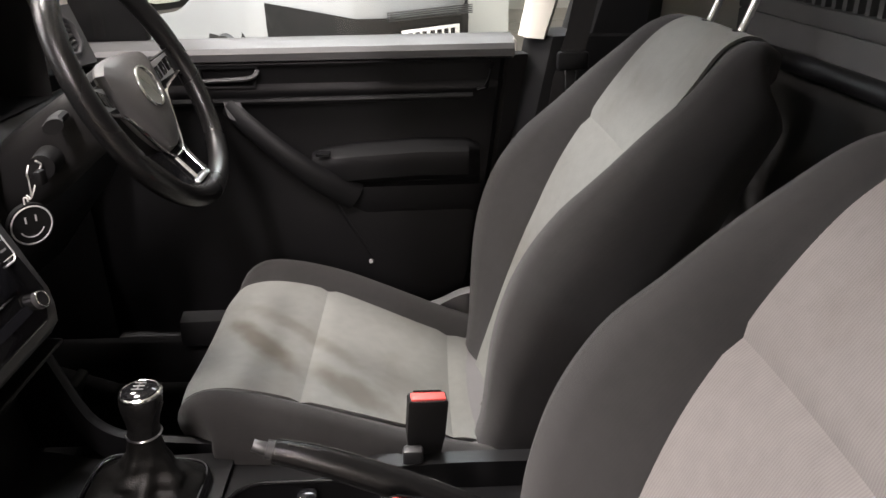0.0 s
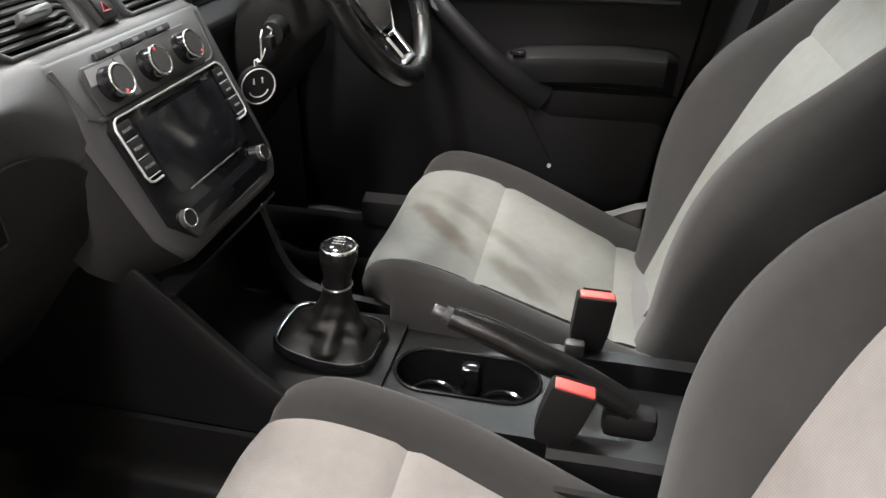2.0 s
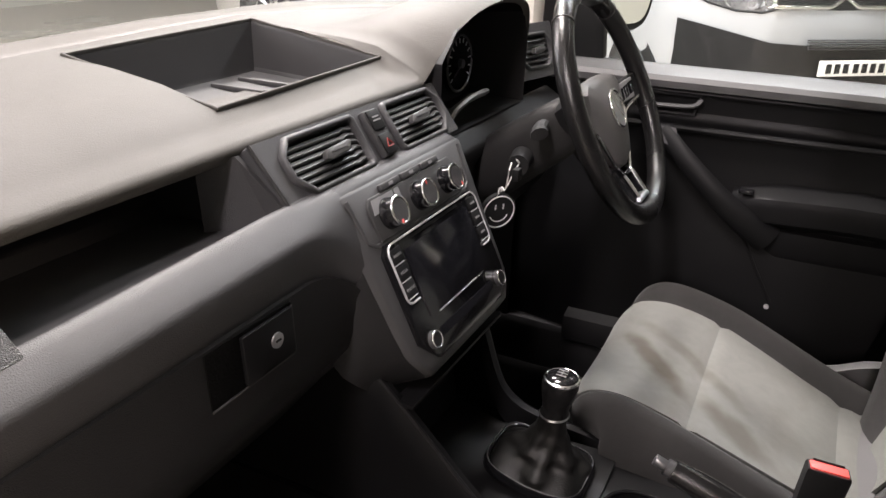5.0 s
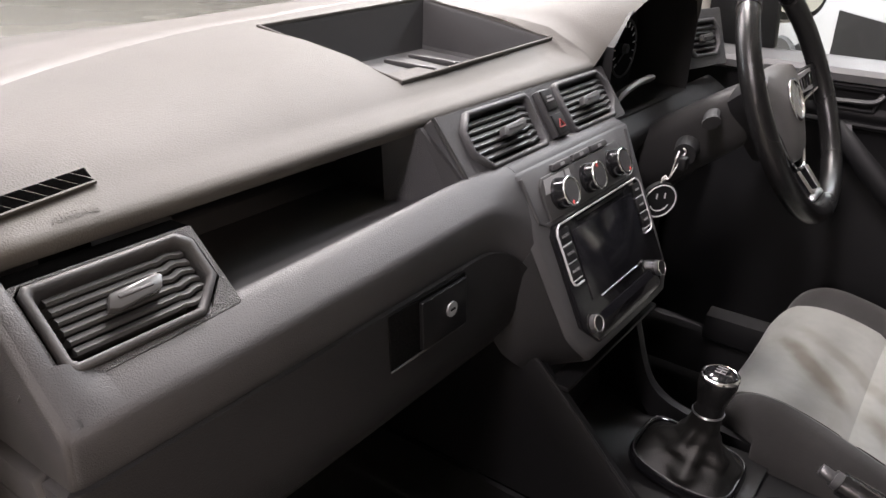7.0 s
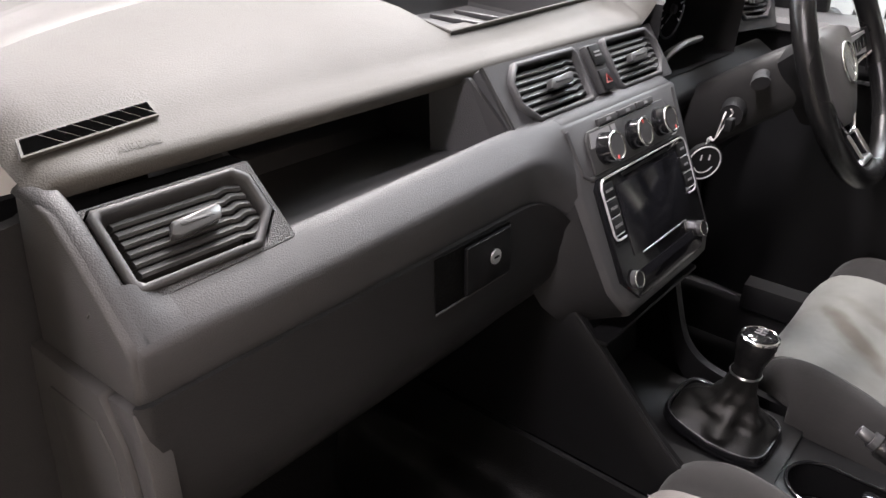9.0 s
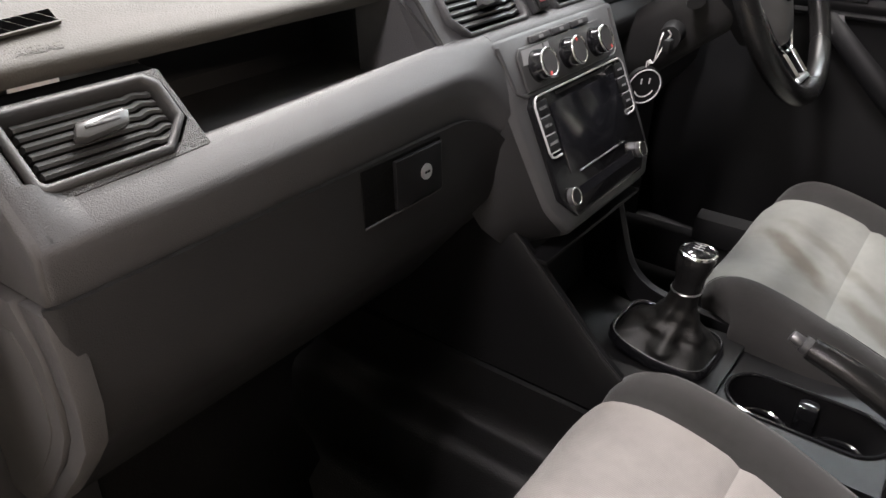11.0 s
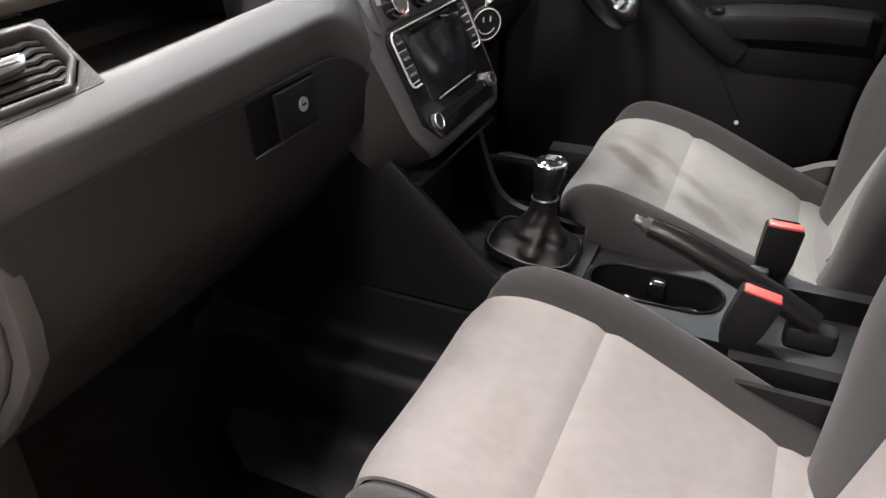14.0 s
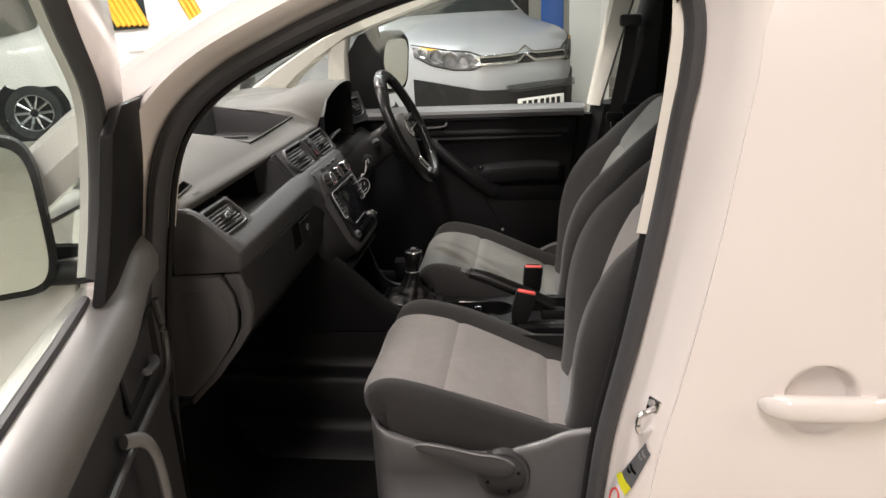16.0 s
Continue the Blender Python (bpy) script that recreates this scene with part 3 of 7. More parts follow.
box(bm, (-0.3, 0.80, 0.40), (1.5, 0.06, 0.16), 0.02)
part("door_sill", bm, DARK, van)
# moulded rubber cover over the tunnel's side: wall, step and foot
bm = B()
loft(bm, [[(x, -0.150, 0.643), (x, -0.156, 0.640), (x, -0.160, 0.580), (x, -0.164, 0.548), (x, -0.176, 0.540), (x, -0.204, 0.537), (x, -0.218, 0.531), (x, -0.226, 0.516), (x, -0.236, 0.42), (x, -0.242, 0.400), (x, -0.258, 0.384), (x, -0.30, 0.378), (x, -0.34, 0.35)] for x in (-0.95, -0.7, -0.5, -0.3, 0.1)], False)
thicken(bm, 0.006)
part("tunnel_cover", bm, MATRUBBER, van, "moulded black rubber cover of the tunnel", 50)

# footwell side panels
for s in (-1, 1):
    bm = B()
    slab(bm, [(-1.14, s * 0.775, 0.34), (-0.76, s * 0.775, 0.34), (-0.76, s * 0.775, 1.12), (-1.14, s * 0.775, 1.12)], (0, s * 0.02, 0))
    part("kick_panel", bm, CARPET, van)
# windscreen
bm = B()
rows = []
for v in range(7):
    t = v / 6
    rows.append([((-1.30 + 0.62 * (y * 0.86 * (1 - 0.1 * t)) ** 2) * (1 - t) + (-0.22 + 0.2 * y * y) * t, y * (0.80 - 0.1 * t), 1.212 * (1 - t) + 1.66 * t) for y in (-1, -0.6, -0.2, 0.2, 0.6, 1)])
loft(bm, rows, False)
thicken(bm, 0.005)
ws = part("windscreen", bm, GLASS, van)
ws.visible_shadow = False

# bulkhead behind the seats, with its slotted upper panel
bm = B()
box(bm, (0.60, 0, 0.74), (0.03, 1.56, 0.88), 0.006)
part("bulkhead", bm, BULK, van, "dark steel bulkhead panel")
bm = B()
for z in (1.195, 1.60):
    box(bm, (0.60, 0, z), (0.03, 1.56, 0.03), 0.004)
for i in range(49):
    box(bm, (0.60, -0.76 + i * 0.0316, 1.40), (0.012, 0.012, 0.39))
for z in (1.29, 1.38, 1.46, 1.53):
    box(bm, (0.604, 0, z), (0.008, 1.55, 0.018))
part("bulkhead_grille", bm, BULK, van, "black slotted bulkhead grille")
bm = B()
tube(bm, smooth_path([(0.565, -0.70, 1.12), (0.565, -0.3, 1.125), (0.565, 0.3, 1.125), (0.565, 0.7, 1.12)], 5), 0.016, 10)
part("bulkhead_rail", bm, DARK, van)
bm = B()
box(bm, (0.625, 0, 1.18), (0.02, 1.6, 1.6))
part("load_bay_closure", bm, DARK, van)

# far door post with trim
bm = B()
rows = []
for z, xf, xr, y in ((0.45, 0.07, 0.40, 0.77), (0.70, 0.09, 0.42, 0.77), (1.0, 0.15, 0.43, 0.76), (1.135, 0.175, 0.43, 0.755), (1.14, 0.25, 0.43, 0.755), (1.35, 0.30, 0.43, 0.72), (1.60, 0.36, 0.44, 0.68)):
    rows.append([(xf, y + 0.09, z), (xf + 0.012, y + 0.02, z), (xf + 0.04, y - 0.015, z), (xr - 0.04, y - 0.03, z), (xr, y + 0.02, z), (xr, y + 0.09, z)])
loft(bm, rows)
part("door_post_trim", bm, DARK, van, "dark plastic door post trim")
bm = B()
rows = []
for z, x, y in ((1.13, 0.155, 0.80), (1.25, 0.178, 0.79), (1.4, 0.205, 0.765), (1.55, 0.235, 0.735)):
    w = 0.052 + 0.035 * (z - 1.13) / 0.42
    rows.append([(x, y + 0.01, z), (x + 0.012, y - 0.03, z), (x + w - 0.01, y - 0.055, z), (x + w, y - 0.03, z), (x + 0.02, y + 0.05, z)])
loft(bm, rows)
part("door_post_paint", bm, PAINT_IN, van, "cream painted door post edge")
bm = B()
loft(bm, [[(0.4, 0.80, z), (0.4, 0.82, z), (1.35, 0.86, z), (1.35, 0.84, z)] for z in (0.35, 1.75)])
part("far_side_wall", bm, PAINT_IN, van)
bm = B()
loft(bm, [[(0.38, -0.80, z), (0.38, -0.78, z), (1.35, -0.82, z), (1.35, -0.84, z)] for z in (0.35, 1.75)])
part("near_side_wall", bm, PAINT_IN, van)
# near door post trim, dark, seen behind the seal
bm = B()
rows = []
for x, z in BP[::-1]:
    rows.append([(x + 0.004, -0.79, z), (x + 0.012, -0.76, z), (x + 0.06, -0.735, z), (x + 0.26, -0.73, z)])
loft(bm, rows, False)
thicken(bm, 0.008)
part("door_post_trim", bm, DARK, van)
# pale painted strip on the near post's upper half
bm = B()
rows = []
for x, z in ((0.150, 1.135), (0.168, 1.25), (0.183, 1.36), (0.192, 1.46), (0.19, 1.52)):
    rows.append([(x - 0.012, -0.786, z), (x + 0.006, -0.792, z), (x + 0.008, -0.78, z), (x - 0.010, -0.774, z)])
loft(bm, rows)
part("door_post_paint", bm, PAINT_IN, van, "cream painted strip on the door post")

# striker and warning label on the near post
bm = B()
box(bm, (0.166, -0.8505, 0.815), (0.026, 0.006, 0.085), 0.003, pose(0, 0, 0, 0, 12, -40))
sk = part("door_striker", bm, CHROME, van, "chrome door striker")
bm = B()
tube(bm, smooth_path([(0.172, -0.855, 0.838), (0.150, -0.872, 0.836), (0.142, -0.876, 0.826), (0.142, -0.876, 0.808), (0.149, -0.872, 0.798), (0.168, -0.855, 0.796)], 5), 0.005, 10)
part("striker_loop", bm, CHROME, sk)
for z in (0.782, 0.848):
    bm = B()
    cyl(bm, (0.166, -0.853, z), (0.164, -0.858, z), 0.007, 0.006, 10)
    part("striker_screw", bm, SATIN, sk)
# printed labels across the curve of the post
def label_patch(a, b, c, d, lift):
    """Corners: upper inner, upper outer, lower outer, lower inner."""
    bm = B()
    a, b, c, d = (Vector(p) for p in (a, b, c, d))
    n = (b - a).cross(d - a).normalized()
    n = n if n.y < 0 else -n
    rows = []
    for i in range(7):
        u = i / 6
        p, q = a.lerp(d, u), b.lerp(c, u)
        rows.append([p.lerp(q, k) + n * (lift + 0.003 * math.sin(k * math.pi)) for k in (0, 0.3, 0.6, 1.0)])
    loft(bm, rows, False)
    thicken(bm, 0.0008)
    return bm


LA, LB, LC, LD = (Vector(p) for p in ((0.160, -0.860, 0.772), (0.168, -0.868, 0.753), (0.139, -0.856, 0.672), (0.124, -0.833, 0.690)))
lab = part("warning_label", label_patch(LA, LB, LC, LD, 0.003), mat("label_dark", (0.10, 0.105, 0.11), 0.4), van, "grey printed label on the door post")
for u, k0, k1 in ((0.12, 0.2, 0.8), (0.24, 0.2, 0.65), (0.60, 0.15, 0.85), (0.72, 0.15, 0.5)):
    e0, f0, e1, f1 = LA.lerp(LD, u), LB.lerp(LC, u), LA.lerp(LD, u + 0.06), LB.lerp(LC, u + 0.06)
    part("label_print", label_patch(e0.lerp(f0, k0), e0.lerp(f0, k1), e1.lerp(f1, k1), e1.lerp(f1, k0), 0.0062), GREYPANEL if u < 0.5 else CARPET, lab)
LE, LF = Vector((0.130, -0.848, 0.650)), Vector((0.116, -0.820, 0.676))
part("warning_label", label_patch(LD, LC, LE, LF, 0.003), mat("label_yellow", (0.75, 0.72, 0.03), 0.4), van, "yellow warning label on the door post")
LG, LH = Vector((0.116, -0.838, 0.590)), Vector((0.098, -0.806, 0.612))
lab = part("warning_label", label_patch(LF, LE, LG, LH, 0.003), WHITE_MARK, van, "white label with a red ring")
mid = (LE + LF + LG + LH) / 4 + Vector((-0.005, -0.005, 0))
ex, ey = (LE - LF).normalized() * 0.013, (LF - LH).normalized() * 0.020
bm = B()
tube(bm, [mid + ex * math.cos(a) + ey * math.sin(a) for a in [k * math.tau / 20 for k in range(20)]], 0.002, 6, True)
part("label_ring", bm, RED, lab)

# sliding door handle with its dished recess
HY = -0.900
bm = B()
box(bm, (HX + 0.005, HY - 0.001, HZ), (0.16, 0.012, 0.022), 0.003)
handle = part("door_handle", bm, PAINT, van, "white sliding door handle")
bm = B()
rings = []
for t in range(25):
    u = 0.5 - 0.5 * math.cos(t / 24 * math.pi)
    x = HX - 0.10 + 0.21 * u
    w = 0.021 * max(0, 1 - (2 * u - 1) ** 6) ** 0.5 + 0.001
    yy = HY - 0.006 - 0.022 * (1 - (2 * u - 1) ** 4)
    rings.append([(x, yy + (0.009 if 0.03 < u < 0.97 else 0.004) * math.sin(a), HZ + w * math.cos(a)) for a in [j * math.tau / 12 for j in range(12)]])
loft(bm, rings)
part("grip", bm, PAINT, handle)
bm = B()
box(bm, (HX + 0.118, HY - 0.012, HZ - 0.001), (0.03, 0.018, 0.03), 0.006)
part("key_cap", bm, PAINT, handle)

# far side door mirror
mir = thing("door_mirror", "white door mirror outside the driver's window", "mirror", (-0.59, 0.98, 1.287))
bm = B()
rings = []
for u, r in ((0, 0.9), (0.02, 1.0), (0.05, 0.98), (0.09, 0.8), (0.115, 0.4)):
    rings.append([(-u, 0.092 * r * math.copysign(abs(math.cos(a)) ** 0.5, math.cos(a)), 0.125 * r * math.copysign(abs(math.sin(a)) ** 0.5, math.sin(a))) for a in [j * math.tau / 28 for j in range(28)]])
loft(bm, rings)
mir.rotation_euler = (0, radians(7), radians(-32))
part("housing", bm, DARK, mir)
bm = B()
slab(bm, [(0.003, 0.070 * math.copysign(abs(math.cos(a)) ** 0.5, math.cos(a)), 0.097 * math.copysign(abs(math.sin(a)) ** 0.5, math.sin(a))) for a in [j * math.tau / 28 for j in range(28)]], (0.002, 0, 0))
part("mirror_glass", bm, MIRROR, mir)
bm = B()
tube(bm, [(-0.05, -0.04, -0.09), (-0.06, -0.09, -0.13), (-0.07, -0.13, -0.14)], 0.025, 10)
part("mirror_arm", bm, DARK, mir)

# ---- driver's door, closed ----
ddoor = thing("driver_door", "closed driver's door with black plastic trim", "car door", (-0.2, 0.8, 0.5))
DI = Matrix.Translation((0.2, -0.8, -0.5))


def dpart(name, bm, material, parent=None, label=""):
    bm.transform(DI)
    return part(name, bm, material, parent or ddoor, label)


def door_edge(z):
    return interp([(0.42, 0.015), (0.55, 0.042), (0.7, 0.078), (0.92, 0.113), (1.14, 0.138)], z)[0]


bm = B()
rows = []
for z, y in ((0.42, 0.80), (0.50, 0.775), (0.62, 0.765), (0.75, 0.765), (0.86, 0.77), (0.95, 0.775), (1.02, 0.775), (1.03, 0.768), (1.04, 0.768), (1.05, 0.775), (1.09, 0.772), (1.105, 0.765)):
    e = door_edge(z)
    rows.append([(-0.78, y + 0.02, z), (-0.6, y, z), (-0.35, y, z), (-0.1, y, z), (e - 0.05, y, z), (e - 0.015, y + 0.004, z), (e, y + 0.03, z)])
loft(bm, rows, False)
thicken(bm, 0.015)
dpart("trim_panel", bm, TRIM_SHADED)
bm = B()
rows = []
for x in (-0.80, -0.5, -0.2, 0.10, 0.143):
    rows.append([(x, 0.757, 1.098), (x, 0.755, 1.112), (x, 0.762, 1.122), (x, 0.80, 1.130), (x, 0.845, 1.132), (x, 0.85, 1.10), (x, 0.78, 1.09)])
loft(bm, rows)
dpart("window_sill", bm, SILL_DIM, None, "grey plastic window sill")
bm = B()
box(bm, (-0.33, 0.865, 0.75), (0.98, 0.05, 0.75), 0.02)
dpart("outer_skin", bm, PAINT)
# raised frame line on the upper panel
bm = B()
tube(bm, [(-0.50, 0.768, 1.09), (0.085, 0.766, 1.09), (0.10, 0.766, 1.082), (0.088, 0.766, 1.035), (0.07, 0.767, 1.03)], 0.005, 6)
dpart("panel_bead", bm, TRIM_SHADED)
bm = B()
tube(bm, smooth_path([(-0.6, 0.764, 1.018), (-0.3, 0.762, 1.018), (0.06, 0.764, 1.02)], 4), 0.007, 8)
dpart("panel_bead", bm, TRIM_SHADED)
# inner release handle in its cup
bm = B()
rings = [[(-0.43 + w * cx, 0.764 + d, 1.066 + h * cz) for cx, cz in ((-1, -1), (1, -1), (1.15, 1), (-1, 1))] for w, h, d in ((0.055, 0.021, -0.002), (0.05, 0.017, 0.0), (0.048, 0.015, 0.03))]
loft(bm, rings, True, False)
thicken(bm, 0.003)
rel = dpart("release_cup", bm, DARK)
bm = B()
tube(bm, smooth_path([(-0.475, 0.765, 1.06), (-0.43, 0.758, 1.062), (-0.38, 0.757, 1.066), (-0.365, 0.762, 1.08)], 5), 0.008, 8, flat=0.6, up=(0, 0, 1))
dpart("release_handle", bm, STACK, rel)
# diagonal grab handle running into the armrest
bm = B()
gp = smooth_path([(-0.432, 0.757, 1.010), (-0.38, 0.728, 0.968), (-0.31, 0.716, 0.908), (-0.25, 0.724, 0.858), (-0.19, 0.748, 0.815)], 7)
tube(bm, gp, [0.019 + 0.014 * (i / len(gp)) ** 1.5 for i in range(len(gp))], 12, flat=0.6, up=(0, 1, 0))
dpart("grab_handle", bm, TRIM_SHADED)
bm = B()
loft(bm, [[(-0.44, 0.752, 1.02), (-0.405, 0.747, 1.02), (-0.40, 0.742, 1.008), (-0.435, 0.747, 1.008)], [(-0.43, 0.735, 0.995), (-0.40, 0.73, 0.985), (-0.395, 0.728, 0.98), (-0.425, 0.733, 0.99)]])
dpart("handle_cap", bm, TRIM_LIT)
# edge of the lower panel under the handle
bm = B()
tube(bm, [(-0.235, 0.765, 0.80), (-0.20, 0.764, 0.735), (-0.16, 0.764, 0.668)], 0.0035, 6)
dpart("panel_bead", bm, TRIM_SHADED)
# dark seal between the trim and the painted door edge
bm = B()
rows = []
for z in (0.42, 0.55, 0.7, 0.92, 1.094):
    e = door_edge(z)
    rows.append([(e - 0.012, 0.80, z), (e + 0.004, 0.790, z), (e + 0.05, 0.80, z), (e + 0.052, 0.838, z), (e - 0.010, 0.838, z)])
loft(bm, rows)
dpart("edge_seal", bm, DARK)
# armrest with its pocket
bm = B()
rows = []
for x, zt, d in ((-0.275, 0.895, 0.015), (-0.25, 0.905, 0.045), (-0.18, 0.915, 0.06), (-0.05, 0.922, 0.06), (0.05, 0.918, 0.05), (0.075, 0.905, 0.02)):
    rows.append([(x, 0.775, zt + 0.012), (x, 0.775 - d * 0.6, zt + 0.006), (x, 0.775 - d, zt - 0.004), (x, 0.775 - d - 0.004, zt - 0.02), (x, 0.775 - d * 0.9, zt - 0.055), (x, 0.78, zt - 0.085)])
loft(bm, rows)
dpart("armrest", bm, TRIM_SHADED)
bm = B()
rows = []
for x, zt, d in ((-0.20, 0.835, 0.004), (-0.17, 0.84, 0.022), (0.05, 0.842, 0.022), (0.08, 0.835, 0.004)):
    rows.append([(x, 0.772, zt), (x, 0.772 - d, zt - 0.006), (x, 0.772 - d, zt - 0.05), (x, 0.772, zt - 0.075)])
loft(bm, rows)
dpart("pocket_rim", bm, TRIM_SHADED)
bm = B()
box(bm, (-0.247, 0.735, 0.913), (0.03, 0.02, 0.008), 0.002)
dpart("window_switch", bm, GLOSS)
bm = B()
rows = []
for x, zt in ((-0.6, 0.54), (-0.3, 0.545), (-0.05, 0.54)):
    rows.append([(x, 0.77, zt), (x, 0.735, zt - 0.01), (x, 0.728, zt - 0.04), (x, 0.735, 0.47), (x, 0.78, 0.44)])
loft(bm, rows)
dpart("door_bin", bm, TRIM_SHADED)
bm = B()
cyl(bm, (-0.165, 0.768, 0.655), (-0.165, 0.755, 0.66), 0.006, 0.005, 12)
dpart("trim_fixing", bm, GREYPANEL)
bm = B()
box(bm, (-0.25, 0.83, 1.36), (0.90, 0.004, 0.46))
g = dpart("window_pane", bm, GLASS)
g.visible_shadow = False

# belt on the far post
belt = thing("seat_belt", "black seat belt hanging from the door post", "seat belt", (0.27, 0.70, 1.1))
bm = B()
rows = []
for x, y, z in ((0.30, 0.685, 1.44), (0.28, 0.69, 1.3), (0.255, 0.70, 1.15), (0.235, 0.715, 1.05), (0.22, 0.73, 0.9), (0.2, 0.735, 0.6)):
    rows.append([(x - 0.27 - 0.022, y - 0.70, z - 1.1), (x - 0.27 + 0.022, y - 0.705, z - 1.1)])
loft(bm, rows, False)
thicken(bm, 0.0025)
part("webbing", bm, DARK_CLOTH, belt)
bm = B()
box(bm, (0.02, -0.015, 0.325), (0.075, 0.025, 0.04), 0.01)
part("upper_guide", bm, STACK, belt)
bm = B()
box(bm, (-0.022, 0.004, -0.005), (0.06, 0.022, 0.035), 0.006)
part("tongue_cover", bm, DARK, belt)
bm = B()
tube(bm, [(-0.035, 0.0, -0.022), (-0.034, -0.002, -0.062), (-0.016, -0.002, -0.062), (-0.015, 0.0, -0.022)], 0.0025, 6)
part("belt_tongue", bm, CHROME, belt)

# ---- dashboard ----
dash = thing("dashboard", "grained dark grey plastic dashboard with open shelf", "dashboard")


def groove_x(y):
    return -1.08 + 0.45 * y * y


def top_z(x, y):
    z = interp([(-1.32, 1.215), (-1.2, 1.235), (-1.08, 1.240), (-1.0, 1.237), (-0.9, 1.228), (-0.82, 1.215), (-0.775, 1.205), (-0.755, 1.192), (-0.73, 1.182), (-0.71, 1.172), (-0.695, 1.160)], x)[0]
    return z + 0.012 * max(0, min(1, (y + 0.1) / 0.3)) - 0.006


# top pad: a grid with the tray's opening left out, rising to the hood over the instruments
HOOD = [(0.17, -0.690, 1.180), (0.19, -0.690, 1.192), (0.212, -0.686, 1.214), (0.25, -0.676, 1.246), (0.31, -0.665, 1.274), (0.40, -0.657, 1.287), (0.48, -0.658, 1.281), (0.53, -0.664, 1.262), (0.56, -0.673, 1.225), (0.575, -0.684, 1.180)]
ys = [-0.705, -0.69, -0.66, -0.60, -0.56, -0.54, -0.52, -0.5, -0.4, -0.3, -0.25, -0.235, -0.22, -0.185, -0.1, 0.0, 0.1, 0.168]
ys += [0.172 + 0.0031 * i for i in range(14)] + [0.222 + 0.0145 * i for i in range(20)] + [0.508 + 0.0066 * i for i in range(11)] + [0.585, 0.61, 0.66, 0.72]
bm = B()
grid = []
for y in ys:
    gx = groove_x(y)
    q = max(0, min(1, (y + 0.45) / 0.6))
    q = q * q * (3 - 2 * q)
    lip = -0.707 + 0.017 * q
    lz = 1.164 + 0.009 * q
    x6 = max(-1.013, gx + 0.03)
    xs = [-1.315 + 0.62 * (y * 0.9) ** 2, gx - 0.05, gx - 0.008, gx, gx + 0.004, gx + 0.025, x6, x6 + (-0.768 - x6) * 0.34, x6 + (-0.768 - x6) * 0.665, -0.768, -0.752, -0.735, lip - 0.010, lip - 0.003, lip, lip - 0.005]
    hood = 0.169 < y < 0.577
    if hood:
        xe, ze = interp(HOOD, y)
        xs[6:] = [x6 + (xe - x6) * u for u in (0, 0.15, 0.3, 0.45, 0.6, 0.74, 0.87, 0.965, 1.0)] + [xe - 0.012]
    row = []
    for k, x in enumerate(xs):
        z = top_z(x, y)
        if k < 3:
            z -= 0.004
        if k == 3:
            z -= 0.015
        if hood:
            if k > 6:
                d = max(0, min(1, (x + 0.95) / (xe + 0.95)))
                z = z + (ze - top_z(xe, y)) * d * d * (3 - 2 * d)
            if k == 13:
                z += 0.001
            if k == 14:
                z -= 0.005
            if k == 15:
                z = ze - 0.013
        else:
            z = {12: lz + 0.0085, 13: lz + 0.0045, 14: lz - 0.001, 15: lz - 0.011}.get(k, z)
        if y < -0.695:
            z -= 0.012
        row.append(bm.verts.new((x, y, z)))
    grid.append(row)
for i in range(len(ys) - 1):
    for k in range(3, 15):
        if ys[i] >= -0.19 and ys[i + 1] <= 0.17 and 6 <= k <= 8:
            continue
        bm.faces.new((grid[i][k], grid[i + 1][k], grid[i + 1][k + 1], grid[i][k + 1]))
strip = [[v.co.copy() for v in r[:4]] for r in grid]
bmesh.ops.delete(bm, geom=[v for v in bm.verts if not v.link_faces], context="VERTS")
part("top_pad", bm, DASH_TOP, dash, "grained grey dashboard top with an arched instrument hood", 75)
bm = B()
loft(bm, strip, False)
part("windscreen_strip", bm, STRIP, dash, "darker strip under the windscreen", 75)
# tray sunk into the top
bm = B()
tl = [(-0.768, -0.185), (-0.768, 0.168), (-1.013, 0.168), (-1.013, -0.185)]
cx, cy = -0.89, -0.008
rings = []
for s, z in ((1.004, 0.0), (1.0, -0.001), (0.99, -0.006), (0.95, -0.062), (0.93, -0.068)):
    rings.append([(cx + (x - cx) * s, cy + (y - cy) * s, top_z(x, y) + z if z > -0.03 else 1.225 + z + (top_z(x, y) - 1.22) * 0.3) for x, y in tl])
loft(bm, rings, True, False)
bm.faces.new([v for v in bm.verts[-4:]])
thicken(bm, 0.003)
tray = part("storage_tray", bm, TRAYM, dash, "open dark storage tray in the dashboard top", 20)
bm = B()
tube(bm, [(x, y, top_z(x, y) + 0.0015) for x, y in [(cx + (px - cx) * 1.012, cy + (py - cy) * 1.012) for px, py in tl]], 0.0032, 8, True)
part("tray_lip", bm, DASH_TOP, tray)
for y in (0.03, 0.09):
    bm = B()
    box(bm, (-0.93, y, 1.163), (0.10, 0.007, 0.008), 0.002)
    part("tray_rib", bm, STACK, tray)
bm = B()
box(bm, (-0.86, -0.06, 1.1605), (0.11, 0.19, 0.006), 0.002)
part("tray_mat", bm, mat("tray_mat_rubber", (0.06, 0.057, 0.052), 0.75, var=0.1, bump=0.8, bscale=260), tray)

